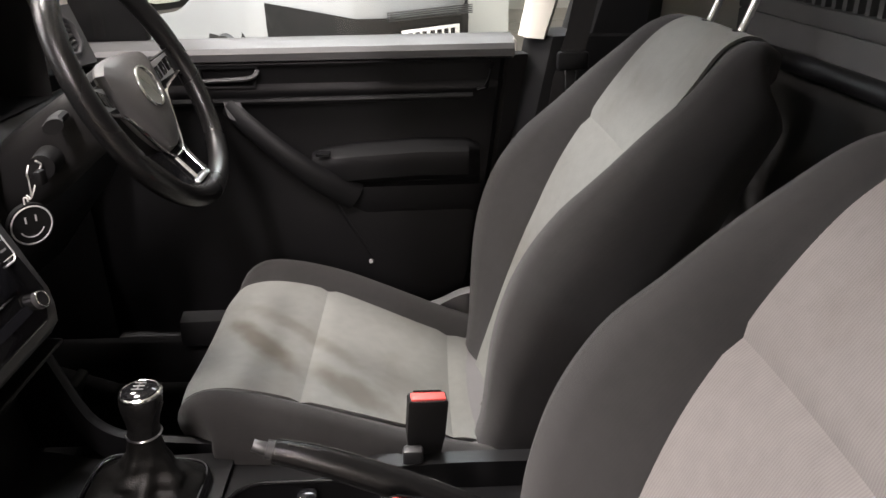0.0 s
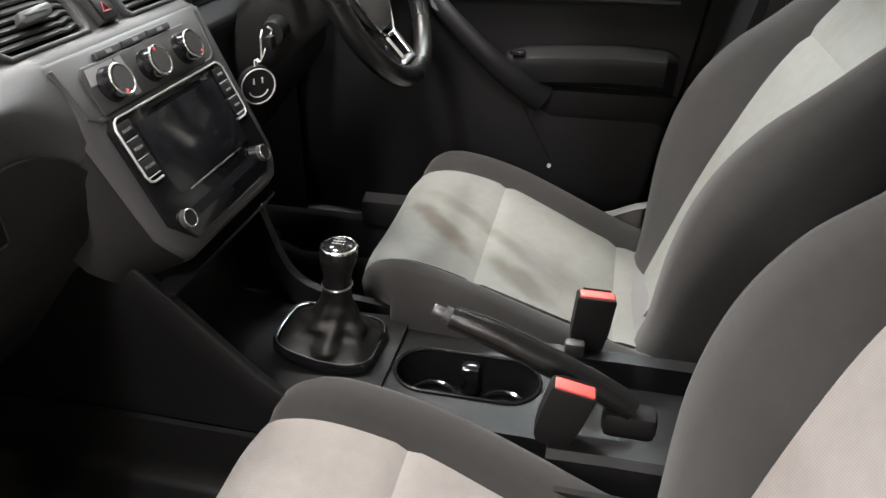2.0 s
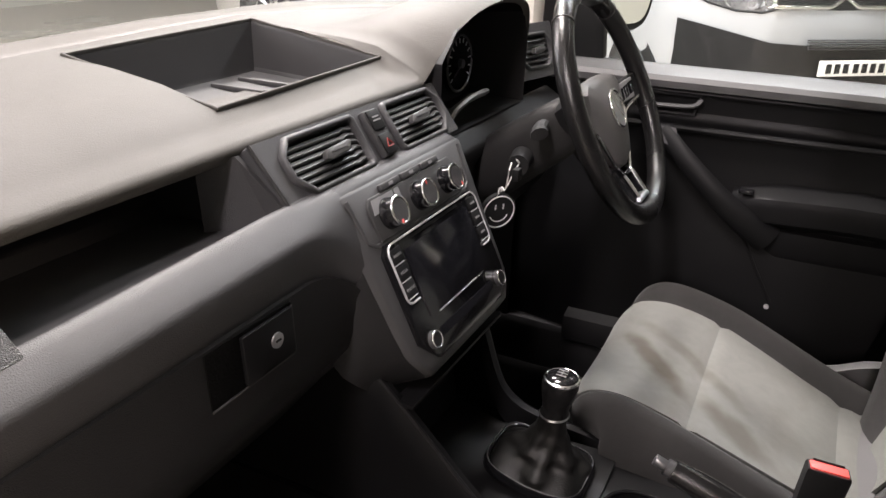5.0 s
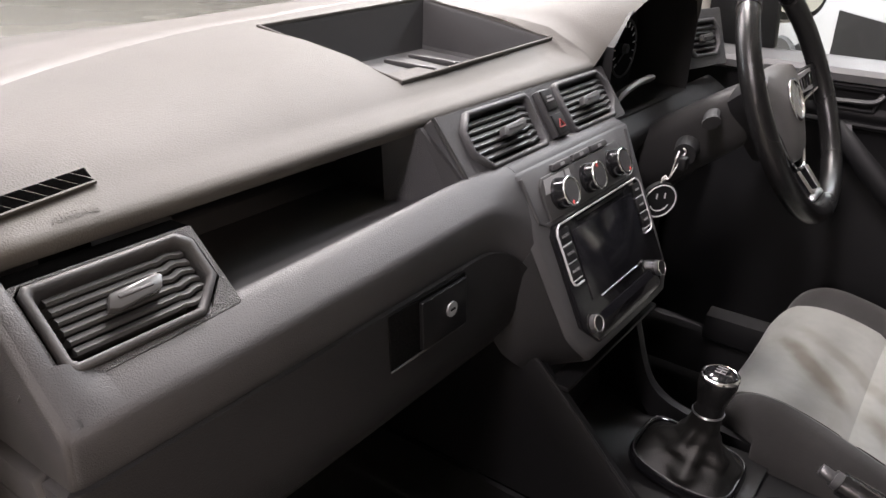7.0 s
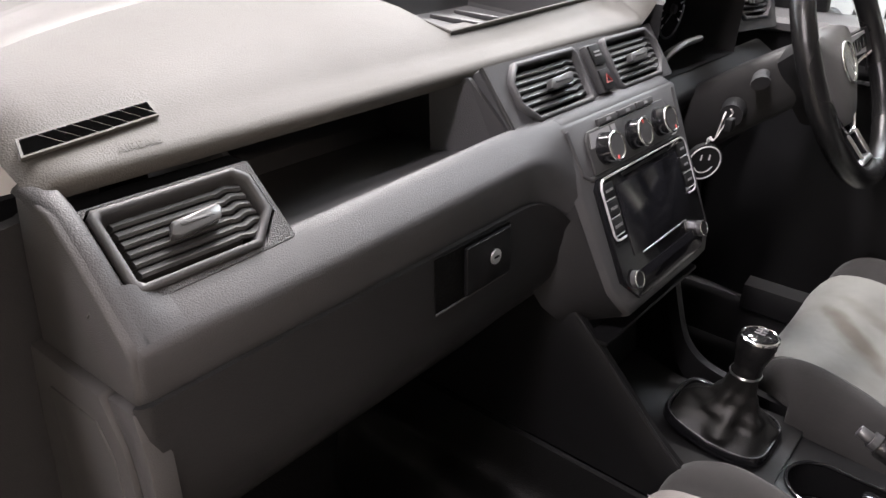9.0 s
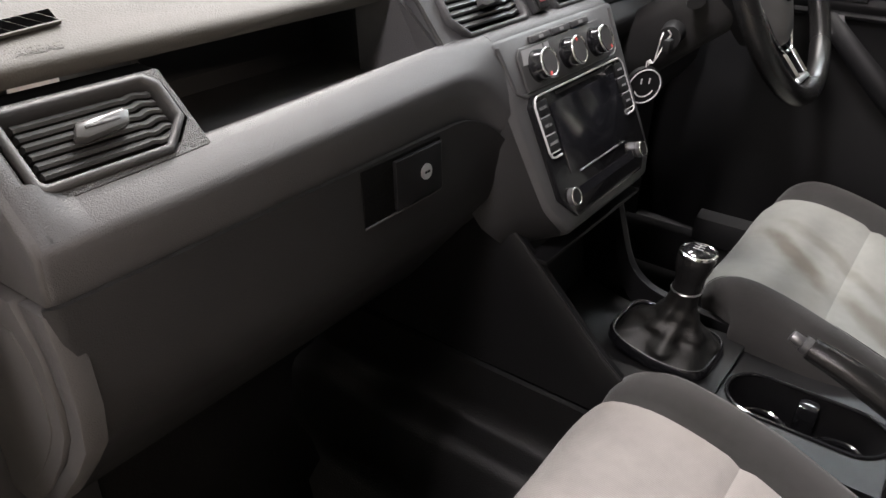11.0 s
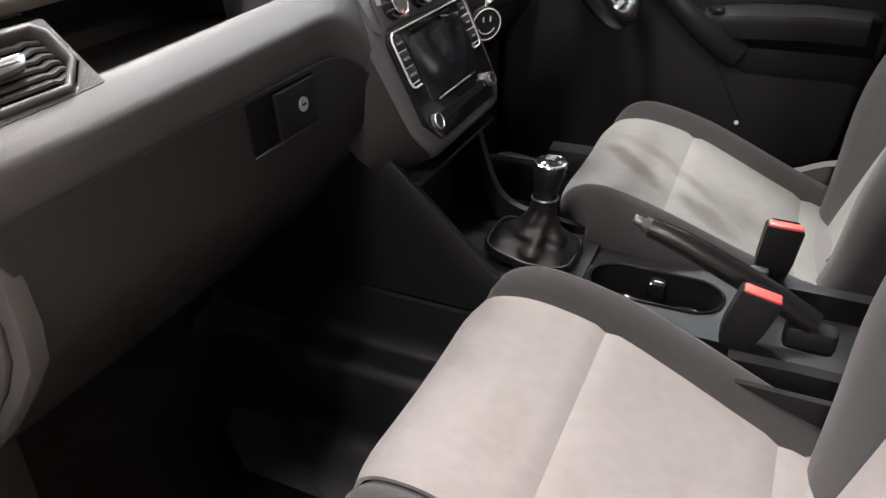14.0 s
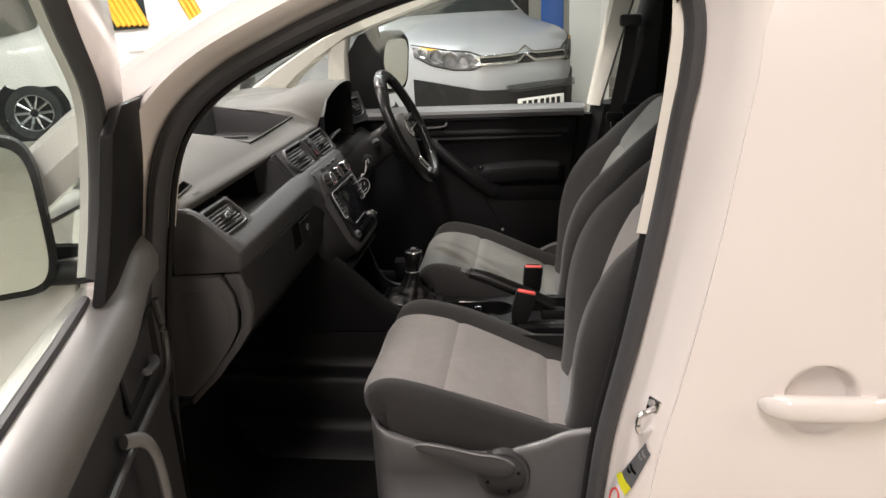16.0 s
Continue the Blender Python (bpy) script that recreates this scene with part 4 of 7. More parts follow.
# instrument cluster under the hood
bm = B()
tubx = [(0.20, 1.08), (0.20, 1.20), (0.25, 1.245), (0.32, 1.268), (0.40, 1.28), (0.48, 1.272), (0.535, 1.25), (0.56, 1.2), (0.555, 1.08)]
loft(bm, [[(x, y + (0.38 - y) * k, z + (1.15 - z) * k) for y, z in tubx] for x, k in ((-0.675, 0.0), (-0.74, 0.06), (-0.79, 0.10))], True, False)
slab(bm, [(-0.785, y + (0.38 - y) * 0.08, z + (1.15 - z) * 0.08) for y, z in tubx], (-0.01, 0, 0))
cluster = part("instrument_panel", bm, DARK, dash, "dark instrument cluster with round dials")
for y, r in ((0.295, 0.052), (0.465, 0.052)):
    bm = B()
    cyl(bm, (-0.784, y, 1.155), (-0.772, y, 1.155), r, r * 0.97, 32)
    dl = part("dial", bm, GLOSS, cluster)
    bm = B()
    tube(bm, [(-0.772, y + r * math.cos(a), 1.155 + r * math.sin(a)) for a in [j * math.tau / 32 for j in range(32)]], 0.0022, 14, True)
    part("dial_ring", bm, KNOBGREY, dl)
    bm = B()
    for j in range(13):
        a = radians(220 - j * 21)
        box(bm, (-0.7715, y + r * 0.82 * math.cos(a), 1.155 + r * 0.82 * math.sin(a)), (0.001, 0.0016, 0.009), 0, pose(0, 0, 0, 90 + math.degrees(a) - 180, 0, 0))
    part("dial_marks", bm, WHITE_MARK, dl)
    bm = B()
    cyl(bm, (-0.772, y, 1.155), (-0.764, y, 1.155), 0.009, 0.008, 14)
    box(bm, (-0.767, y - 0.015, 1.145), (0.0015, 0.04, 0.0025), 0, pose(0, 0, 0, 32, 0, 0))
    part("needle", bm, STACK, dl)

# lower face in front of the passenger and of the driver
PROF = [(-0.655, 1.094), (-0.6515, 1.0995), (-0.648, 1.1012), (-0.643, 1.1003), (-0.634, 1.0952), (-0.622, 1.0878), (-0.6115, 1.081), (-0.6075, 1.0775), (-0.6055, 1.0725), (-0.607, 1.058), (-0.6095, 1.036), (-0.6085, 1.015), (-0.6062, 0.975), (-0.6075, 0.945), (-0.613, 0.92), (-0.632, 0.89), (-0.665, 0.855), (-0.71, 0.80), (-0.755, 0.745), (-0.80, 0.725), (-0.90, 0.73)]
# where it meets the stack the band widens downwards
SWEEP = [(-0.655, 1.094), (-0.6515, 1.0995), (-0.648, 1.1012), (-0.643, 1.1012), (-0.633, 1.0990), (-0.622, 1.0935), (-0.609, 1.072), (-0.596, 1.045), (-0.586, 1.018), (-0.587, 1.002), (-0.594, 0.988), (-0.602, 0.972), (-0.6062, 0.955), (-0.6075, 0.938)] + PROF[14:]
rows = []
for y in (-0.7055, -0.7045, -0.7025, -0.6985, -0.6, -0.5, -0.4, -0.34, -0.30, -0.28, -0.265, -0.25, -0.235, -0.22, -0.205, -0.19, -0.175, -0.16, -0.148):
    # the end eases round towards the door
    q = 0.005 * max(0, (-0.6985 - y) / 0.007) ** 2.2
    # the band under the shelf climbs a little towards the middle
    rise = 0.010 * max(0, min(1, (y + 0.55) / 0.3))
    w = max(0, min(1, (y + 0.255) / 0.105)) ** 2.6
    line = [(a[0] + (b[0] - a[0]) * w, a[1] + (b[1] - a[1]) * w) for a, b in zip(PROF, SWEEP)]
    rows.append([(x - q, y, z - (q * 0.6 if z > 1.05 else 0) + rise * max(0, min(1, (z - 1.03) / 0.04))) for x, z in line])
# below the bend the panel's shade is put into the colour
for name_, lo_, hi_, stuff_, words_ in (("upper_panel", 0, 11, DASH, "grained dark grey dashboard band"), ("lower_panel", 10, len(PROF), DASH_SHADED, "dark lower dashboard with the glovebox lid")):
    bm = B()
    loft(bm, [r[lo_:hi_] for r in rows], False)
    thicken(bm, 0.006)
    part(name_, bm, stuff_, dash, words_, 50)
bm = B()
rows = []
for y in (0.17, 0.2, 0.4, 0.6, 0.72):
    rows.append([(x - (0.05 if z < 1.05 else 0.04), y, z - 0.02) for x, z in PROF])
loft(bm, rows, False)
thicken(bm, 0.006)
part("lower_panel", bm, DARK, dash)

# the band runs on over the centre stack as its brow
bm = B()
rows = []
for y in (-0.150, -0.05, 0.05, 0.146, 0.156, 0.162, 0.164):
    q = 0.010 * max(0, (y - 0.146) / 0.018) ** 2
    rows.append([(x - q, y, z - q) for x, z in ((-0.655, 1.104), (-0.6515, 1.1095), (-0.648, 1.1112), (-0.643, 1.1114), (-0.634, 1.1095), (-0.6265, 1.106), (-0.6225, 1.1), (-0.626, 1.09))])
loft(bm, rows, False)
thicken(bm, 0.005)
part("brow", bm, DASH, dash, "", 50)
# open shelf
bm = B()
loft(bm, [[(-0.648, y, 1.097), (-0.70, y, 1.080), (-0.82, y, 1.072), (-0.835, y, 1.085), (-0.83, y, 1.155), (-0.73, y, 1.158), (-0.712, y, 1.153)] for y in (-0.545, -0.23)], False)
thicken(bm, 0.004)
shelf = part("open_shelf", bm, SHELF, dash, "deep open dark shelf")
bm = B()
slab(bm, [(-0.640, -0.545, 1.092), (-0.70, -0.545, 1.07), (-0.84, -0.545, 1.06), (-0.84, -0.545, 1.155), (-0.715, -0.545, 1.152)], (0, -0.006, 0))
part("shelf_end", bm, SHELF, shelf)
bm = B()
slab(bm, [(-0.640, -0.217, 1.092), (-0.66, -0.222, 1.07), (-0.73, -0.262, 1.07), (-0.735, -0.262, 1.16), (-0.70, -0.236, 1.162)], (0, 0.006, 0))
part("shelf_end", bm, DASH, shelf)
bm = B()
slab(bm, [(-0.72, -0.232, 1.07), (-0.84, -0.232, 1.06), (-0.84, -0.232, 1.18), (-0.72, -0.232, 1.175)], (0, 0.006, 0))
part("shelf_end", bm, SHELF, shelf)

def face_matrix(p, top, left_to_right):
    """Local X along the face, Y up the face, Z out of it."""
    X = Vector(left_to_right).normalized()
    Y = Vector(top).normalized()
    Z = X.cross(Y).normalized()
    Y = Z.cross(X).normalized()
    m = Matrix((X, Y, Z)).transposed().to_4x4()
    m.translation = p
    return m


def octo(w, h, c, z, cut=(1, 1, 1, 1)):
    """Outline with cut corners, from lower left, anticlockwise."""
    a, b, d, e = (c * k for k in cut)
    return [(-w + a, -h, z), (w - b, -h, z), (w, -h + b, z), (w, h - d, z), (w - d, h, z), (-w + e, h, z), (-w, h - e, z), (-w, -h + a, z)]


def air_vent(m, w, h, cut, slats, tab_x, frame_mat=VENTFRAME):
    bm = B()
    loft(bm, [octo(w, h, 0.018, -0.004, cut), octo(w, h, 0.018, 0.002, cut), octo(w - 0.0012, h - 0.0012, 0.018, 0.0038, cut), octo(w - 0.0035, h - 0.0035, 0.017, 0.0045, cut), octo(w - 0.0058, h - 0.0055, 0.016, 0.0035, cut), octo(w - 0.007, h - 0.0065, 0.0155, 0.0, cut), octo(w - 0.009, h - 0.008, 0.013, -0.010, cut), octo(w - 0.012, h - 0.011, 0.012, -0.028, cut)], True, False)
    thicken(bm, 0.001)
    bm.transform(m)
    vent = part("air_vent", bm, frame_mat, dash, "air vent with slats and a centre tab", 50)
    bm = B()
    slab(bm, octo(w - 0.011, h - 0.010, 0.012, -0.028, cut), (0, 0, -0.002))
    bm.transform(m)
    part("vent_back", bm, SHELF, vent)
    for i in range(slats):
        yy = (-1 + (2 * i + 1) / slats) * (h - 0.011)
        bm = B()
        rings = []
        for t in range(33):
            u = -1 + t / 16
            wob = 0.0013 * min(1, (u - 0.5) / 0.1) * math.sin(u * 15 + 0.6 * i) if u > 0.5 else 0.0
            x = u * (w - 0.0125)
            rings.append([(x, yy + 0.0032 + wob, -0.001), (x, yy - 0.0012 + wob, 0.0015), (x, yy - 0.0035 + wob, 0.0), (x, yy + 0.002 + wob * 0.5, -0.016), (x, yy + 0.004 + wob * 0.5, -0.016)])
        loft(bm, rings)
        bm.transform(m @ pose(0, 0, -0.002))
        part("slat", bm, SLAT, vent, "", 60)
    bm = B()
    k = w / 0.072
    slab(bm, [(tab_x - 0.026 * k, -0.0055, 0.0), (tab_x - 0.018 * k, -0.0085, 0.0), (tab_x + 0.020 * k, -0.0055, 0.0), (tab_x + 0.026 * k, 0.004, 0.0), (tab_x + 0.022 * k, 0.0075, 0.0), (tab_x - 0.020 * k, 0.005, 0.0)], (0, 0, 0.010), 0.0016)
    bm.transform(m)
    tab = part("vent_tab", bm, TAB, vent)
    bm = B()
    box(bm, (tab_x, 0.0, 0.0102), (0.030 * k, 0.0028, 0.0012), 0.0005)
    bm.transform(m)
    part("tab_rib", bm, VENTFRAME, tab)
    return vent


def surround(m, corners, w, h, cut, at, deep=0.04, stuff=VENTFRAME):
    """A panel round a vent's opening: corners are lower left, lower right, upper right, upper left."""
    a, b, c, d = corners
    near = lambda p, q: (p[0] + (q[0] - p[0]) * 0.02, p[1] + (q[1] - p[1]) * 0.02)
    o = [near(a, b), near(b, a), near(b, c), near(c, b), near(c, d), near(d, c), near(d, a), near(a, d)]
    hole = [(x + at, y) for x, y, z in octo(w - 0.001, h - 0.001, 0.018, 0, cut)]
    bm = B()
    loft(bm, [[(x, y, z) for x, y in r] for r, z in ((o, -deep), (o, -0.0015), ([(x * 0.998, y * 0.99) for x, y in o], 0.0), (hole, 0.0), (hole, -deep))], True, False)
    bm.transform(m)
    return part("vent_surround", bm, stuff, dash, "", 30)


SLAT = mat("vent_slat_plastic", (0.038, 0.038, 0.0388), 0.4, var=0.05, scale=30, spec=0.35)
# near end vent: its surround and the vent itself
mL = face_matrix((-0.6654, -0.613, 1.1229), (-0.76, 0, 0.65), (0, 1, 0))
surround(mL, ((-0.0735, -0.043), (0.0717, -0.0385), (0.0718, 0.0388), (-0.0735, 0.0388)), 0.0700, 0.0378, (0.3, 1.4, 0.6, 0.3), -0.0018, 0.04, WEAVE)
air_vent(mL @ pose(-0.0018, 0, 0.0005), 0.0665, 0.0352, (0.22, 1.4, 0.55, 0.22), 6, 0.0)
# black ring stands for the shade in the gap round the vent
bm = B()
loft(bm, [[(x - 0.0018, y, z) for x, y, z in octo(w_, h_, 0.018, -0.005, (0.4, 1.4, 0.55, 0.4))] for w_, h_ in ((0.0750, 0.050), (0.064, 0.033))], True, False)
thicken(bm, 0.001, (0, 0, 2))
bm.transform(mL)
part("vent_groove", bm, RECESS_SHADE, dash)
# upright strip between the vent and the dashboard's end, easing into the band below
EDGE = [(-0.730, 1.1660), (-0.716, 1.1650), (-0.704, 1.1615), (-0.690, 1.1550), (-0.660, 1.1312), (-0.635, 1.1062), (-0.6145, 1.0848), (-0.6070, 1.0762)]
bm = B()
loft(bm, [[(x - d * 0.65, y, z - d * 0.76) for x, z in EDGE] for y, d in ((-0.7080, 0.0120), (-0.7072, 0.0070), (-0.7050, 0.0033), (-0.7010, 0.0008), (-0.6970, 0.0), (-0.6905, 0.0), (-0.6885, 0.0008), (-0.6872, 0.003), (-0.6866, 0.014))], False)
thicken(bm, 0.003)
part("vent_strip", bm, DASH, dash, "", 60)
bm = B()
HIGH = [(-0.6405, 1.1118), (-0.6335, 1.1047), (-0.6245, 1.0953), (-0.6145, 1.0848), (-0.6070, 1.0762)]
LOW = [(-0.6405, 1.1000), (-0.6340, 1.0958), (-0.6245, 1.0898), (-0.6125, 1.0822), (-0.6070, 1.0762)]
cols = []
for y in (-0.693, -0.688, -0.683, -0.677, -0.671, -0.665, -0.660):
    k = max(0, min(1, (y + 0.688) / 0.026))
    k = k * k * (3 - 2 * k)
    cols.append([(a + (c - a) * k, y, b + (d - b) * k) for (a, b), (c, d) in zip(HIGH, LOW)])
loft(bm, cols, False)
thicken(bm, 0.002)
part("vent_strip", bm, DASH, dash, "", 60)
# centre pair in one surround
mC = face_matrix((-0.668, -0.01, 1.138), (-0.046, 0, 0.066), (0, 1, 0))
surround(mC, ((-0.206, -0.041), (0.005, -0.041), (0.005, 0.042), (-0.214, 0.042)), 0.078, 0.037, (1.3, 0.3, 0.3, 1.1), -0.105)
surround(mC, ((0.005, -0.041), (0.212, -0.041), (0.208, 0.042), (0.005, 0.042)), 0.075, 0.037, (0.3, 1.3, 1.1, 0.3), 0.117)
bm = B()
tube(bm, [(-0.2065, -0.041, 0.0005), (-0.2145, 0.042, 0.0005)], 0.0028, 8)
bm.transform(mC)
part("surround_edge", bm, LEDGE, dash)
air_vent(mC @ pose(-0.105, 0, 0.004), 0.078, 0.037, (1.3, 0.3, 0.3, 1.1), 6, 0.012)
air_vent(mC @ pose(0.117, 0, 0.004), 0.075, 0.037, (0.3, 1.3, 1.1, 0.3), 6, -0.004)
bm = B()
box(bm, (0.007, 0.0, 0.004), (0.032, 0.066, 0.012), 0.003)
bm.transform(mC)
sw = part("switch_panel", bm, STACK, dash)
for yy, hh in ((0.017, 0.028), (-0.017, 0.028)):
    bm = B()
    box(bm, (0.007, yy, 0.011), (0.026, hh, 0.004), 0.0015)
    bm.transform(mC)
    bt = part("switch", bm, DARK, sw)
bm = B()
tri3 = [(0.0, 0.0), (0.014, 0.0), (0.007, 0.011)]
for (x0, y0), (x1, y1) in zip(tri3, tri3[1:] + tri3[:1]):
    tube(bm, [(x0, y0 - 0.022, 0.0136), (x1, y1 - 0.022, 0.0136)], 0.0009, 5)
bm.transform(mC)
part("hazard_triangle", bm, DIMRED, sw, "red hazard triangle")
bm = B()
box(bm, (0.007, 0.021, 0.0136), (0.014, 0.0022, 0.0008))
box(bm, (0.007, 0.016, 0.0136), (0.017, 0.0022, 0.0008))
bm.transform(mC)
part("switch_legend", bm, GREYPANEL, sw)
# far end vent
mR = face_matrix((-0.685, 0.635, 1.165), (-0.03, 0, 0.09), (0.25, 1, 0))
surround(mR, ((-0.075, -0.055), (0.075, -0.055), (0.07, 0.055), (-0.06, 0.055)), 0.055, 0.036, (1, 1, 1, 1), 0.0)
air_vent(mR @ pose(0.0, 0.0, 0.003), 0.055, 0.036, (1, 1, 1, 1), 5, 0.0)

# demister grille on the near end of the top
bm = B()
mg = face_matrix((-0.7505, -0.6375, 1.1862), (-1, -0.135, 0.34), (-0.135, 1, 0.03))
loft(bm, [[(-0.0645, -0.0140, z), (0.0510, -0.0140, z), (0.0595, 0.0075, z), (-0.0545, 0.0075, z)] for z in (0.0, 0.0025)])
bm.transform(mg)
gr = part("demister_grille", bm, DASH_TOP, dash, "slotted demister grille")
# flat black plates stand for the shade inside the open slots
cuts = [-0.040 + 0.0135 * k for k in range(7)]
for i in range(8):
    bm = B()
    tl_, bl_ = (-0.0535, -0.0610) if i == 0 else (cuts[i - 1] + 0.0012, cuts[i - 1] + 0.0107)
    tr_, br_ = (0.0548, 0.0487) if i == 7 else (cuts[i], cuts[i] + 0.0095)
    slot = [(bl_, -0.0118, 0.0022), (br_, -0.0118, 0.0022), (tr_, 0.0050, 0.0022), (tl_, 0.0050, 0.0022)]
    slab(bm, slot if br_ > bl_ else [(0.0505, -0.0085, 0.0022), slot[2], slot[3]], (0, 0, 0.0006))
    bm.transform(mg)
    part("slot", bm, RECESS_SHADE, gr)
ma = face_matrix((-0.719, -0.618, 1.1745), (-0.87, 0, 0.5), (0.0, 1, 0.0))
words("airbag_lettering", "AIRBAG", 0.0105, ma, DASH_TOP, dash, 0.00015)

# end cap and fuse cover facing the open door
bm = B()
cap = [(-0.735, 1.158), (-0.703, 1.159), (-0.690, 1.155), (-0.660, 1.1315), (-0.635, 1.1065), (-0.614, 1.085), (-0.607, 1.077), (-0.6058, 1.071), (-0.6095, 1.034), (-0.752, 1.026), (-0.745, 1.10)]
ccx, ccz = -0.69, 1.085
loft(bm, [[(ccx + (x - ccx) * k, y, ccz + (z - ccz) * k) for x, z in cap] for y, k in ((-0.688, 0.98), (-0.7045, 0.98), (-0.7065, 0.965), (-0.7075, 0.935))])
part("end_cap", bm, DASH_LIT, dash, "grey dashboard end cap", 60)
bm = B()
fc = [(-0.80, 1.022), (-0.655, 1.027), (-0.632, 0.99), (-0.627, 0.95), (-0.632, 0.91), (-0.655, 0.87), (-0.70, 0.81), (-0.753, 0.757), (-0.80, 0.757)]
slab(bm, [(x, -0.714, z) for x, z in fc], (0, 0.02, 0), 0.003)
fuse = part("fuse_cover", bm, DASH_LIT, dash, "grey side cover of the dashboard")
bm = B()
slab(bm, [(-0.70 + (x + 0.70) * 0.72 + 0.004, -0.7155, 0.92 + (z - 0.92) * 0.74) for x, z in [(max(x, -0.755), z) for x, z in fc[:-1]]], (0, 0.003, 0), 0.001)
part("cover_panel", bm, DASH_LIT, fuse)
bm = B()
bc = [(-0.645, 1.030), (-0.610, 1.032), (-0.600, 0.99), (-0.598, 0.95), (-0.606, 0.91), (-0.635, 0.868), (-0.69, 0.80), (-0.755, 0.735), (-0.755, 0.752), (-0.697, 0.815), (-0.65, 0.872), (-0.625, 0.915), (-0.619, 0.95), (-0.625, 0.99)]
slab(bm, [(x, -0.712, z) for x, z in bc], (0, 0.02, 0), 0.002)
part("end_band", bm, DASH_LIT, dash)

# glovebox latch: a flat black plate stands for the shade in its recess
bm = B()
mgx = face_matrix((-0.6018, -0.343, 1.004), (-0.045, 0, 1), (0, 1, 0))
loft(bm, [[(-0.062, -0.030, z), (0.062, -0.030, z), (0.062, 0.030, z), (-0.062, 0.030, z)] for z in (0.0, 0.0015)])
bm.transform(mgx)
gl = part("glovebox_latch", bm, CARPET, dash, "black glovebox latch with a lock")
# paler rim below and at right: the lit edge, put into colour
bm = B()
tube(bm, [(-0.062, -0.030, 0.002), (0.058, -0.030, 0.002), (0.062, -0.026, 0.002), (0.062, 0.026, 0.002)], 0.0014, 6)
bm.transform(mgx)
part("latch_rim", bm, DASH_LIT, gl)
bm = B()
box(bm, (0.021, 0, 0.0035), (0.076, 0.054, 0.006), 0.002)
bm.transform(mgx)
part("latch_flap", bm, CONSOLE, gl)
bm = B()
cyl(bm, (0.030, 0.002, 0.005), (0.030, 0.002, 0.0085), 0.0088, 0.0084, 24)
bm.transform(mgx)
part("lock", bm, SATIN, gl, "silver lock barrel")
bm = B()
box(bm, (0.030, 0.002, 0.0087), (0.008, 0.0022, 0.0012))
bm.transform(mgx)
part("keyhole", bm, DARK, gl)

# ---- centre stack ----
SM = face_matrix((-0.5665, -0.002, 0.9925), (-0.431, 0, 0.902), (0, 1, 0))
bm = B()
rows = []
for yy, w in ((0.126, 0.150), (0.122, 0.150), (0.05, 0.147), (-0.05, 0.144), (-0.084, 0.142), (-0.105, 0.131), (-0.122, 0.118), (-0.130, 0.108)):
    d = 0.0 if yy > -0.12 else (-0.002 if yy > -0.128 else -0.012)
    if yy > 0.123:
        d = -0.004
    fl = max(0.3, min(1, 0.3 + 0.7 * (yy + 0.136) / 0.2))
    rows.append([(s * (w + k * fl), yy, d + z) for s, k, z in ((-1, 0.075, -0.088), (-1, 0.040, -0.070), (-1, 0.022, -0.038), (-1, 0.013, -0.010), (-1, 0.007, -0.003), (-1, 0, 0), (-0.5, 0, 0), (0, 0, 0), (0.5, 0, 0), (1, 0, 0), (1, 0.007, -0.003), (1, 0.013, -0.010), (1, 0.022, -0.038), (1, 0.040, -0.070), (1, 0.075, -0.088))])
rows.append([(x * 0.88, y - 0.004, z - 0.05) for x, y, z in rows[-1]])
loft(bm, [r[3:12] for r in rows], False)
thicken(bm, 0.004, (0, 0, 2))
bm.transform(SM)
stack = part("centre_fascia", bm, STACK, dash, "dark grey centre stack", 45)
for lo_, hi_ in ((0, 4), (11, 15)):
    bm = B()
    loft(bm, [[(x, y, z - (0.0005 if n in (3, 11) else 0)) for n, (x, y, z) in list(enumerate(r))[lo_:hi_]] for r in rows], False)
    thicken(bm, 0.003, (0, 0, 2))
    bm.transform(SM)
    part("flank", bm, DASH_SHADED, stack)

# soft raised lines that frame the heater panel
for pts_ in (((-0.150, 0.118, 0), (-0.140, 0.062, 0), (-0.126, 0.0535, 0), (0.118, 0.0535, 0), (0.132, 0.062, 0), (0.142, 0.118, 0)),):
    bm = B()
    tube(bm, pts_, 0.0032, 8, flat=0.7, up=(0, 0, 1))
    bm.transform(SM)
    part("fascia_bead", bm, STACK, stack)

# heater panel: grey plate, three knobs
ctl = thing("heater_control", "heater control panel with three chrome ringed knobs", "control panel", tuple(SM @ Vector((-0.008, 0.083, 0))))
CI = Matrix.Translation(-Vector(ctl.location)) @ SM


def cpart(name, bm, material, parent=None, label=""):
    bm.transform(CI)
    return part(name, bm, material, parent or ctl, label)


bm = B()
slab(bm, [(-0.118, 0.056, 0), (0.102, 0.056, 0), (0.106, 0.095, 0), (0.097, 0.1095, 0), (-0.112, 0.1095, 0), (-0.12, 0.1, 0)], (0, 0, 0.004), 0.0015)
cpart("plate", bm, PLATEGREY)
bm = B()
slab(bm, [(-0.114, 0.088, 0.004), (-0.062, 0.088, 0.004), (-0.062, 0.106, 0.004), (-0.110, 0.106, 0.004)], (0, 0, 0.001))
slab(bm, [(-0.058, 0.060, 0.004), (-0.047, 0.060, 0.004), (-0.047, 0.106, 0.004), (-0.058, 0.106, 0.004)], (0, 0, 0.001))
cpart("scale_plate", bm, GREYPANEL)
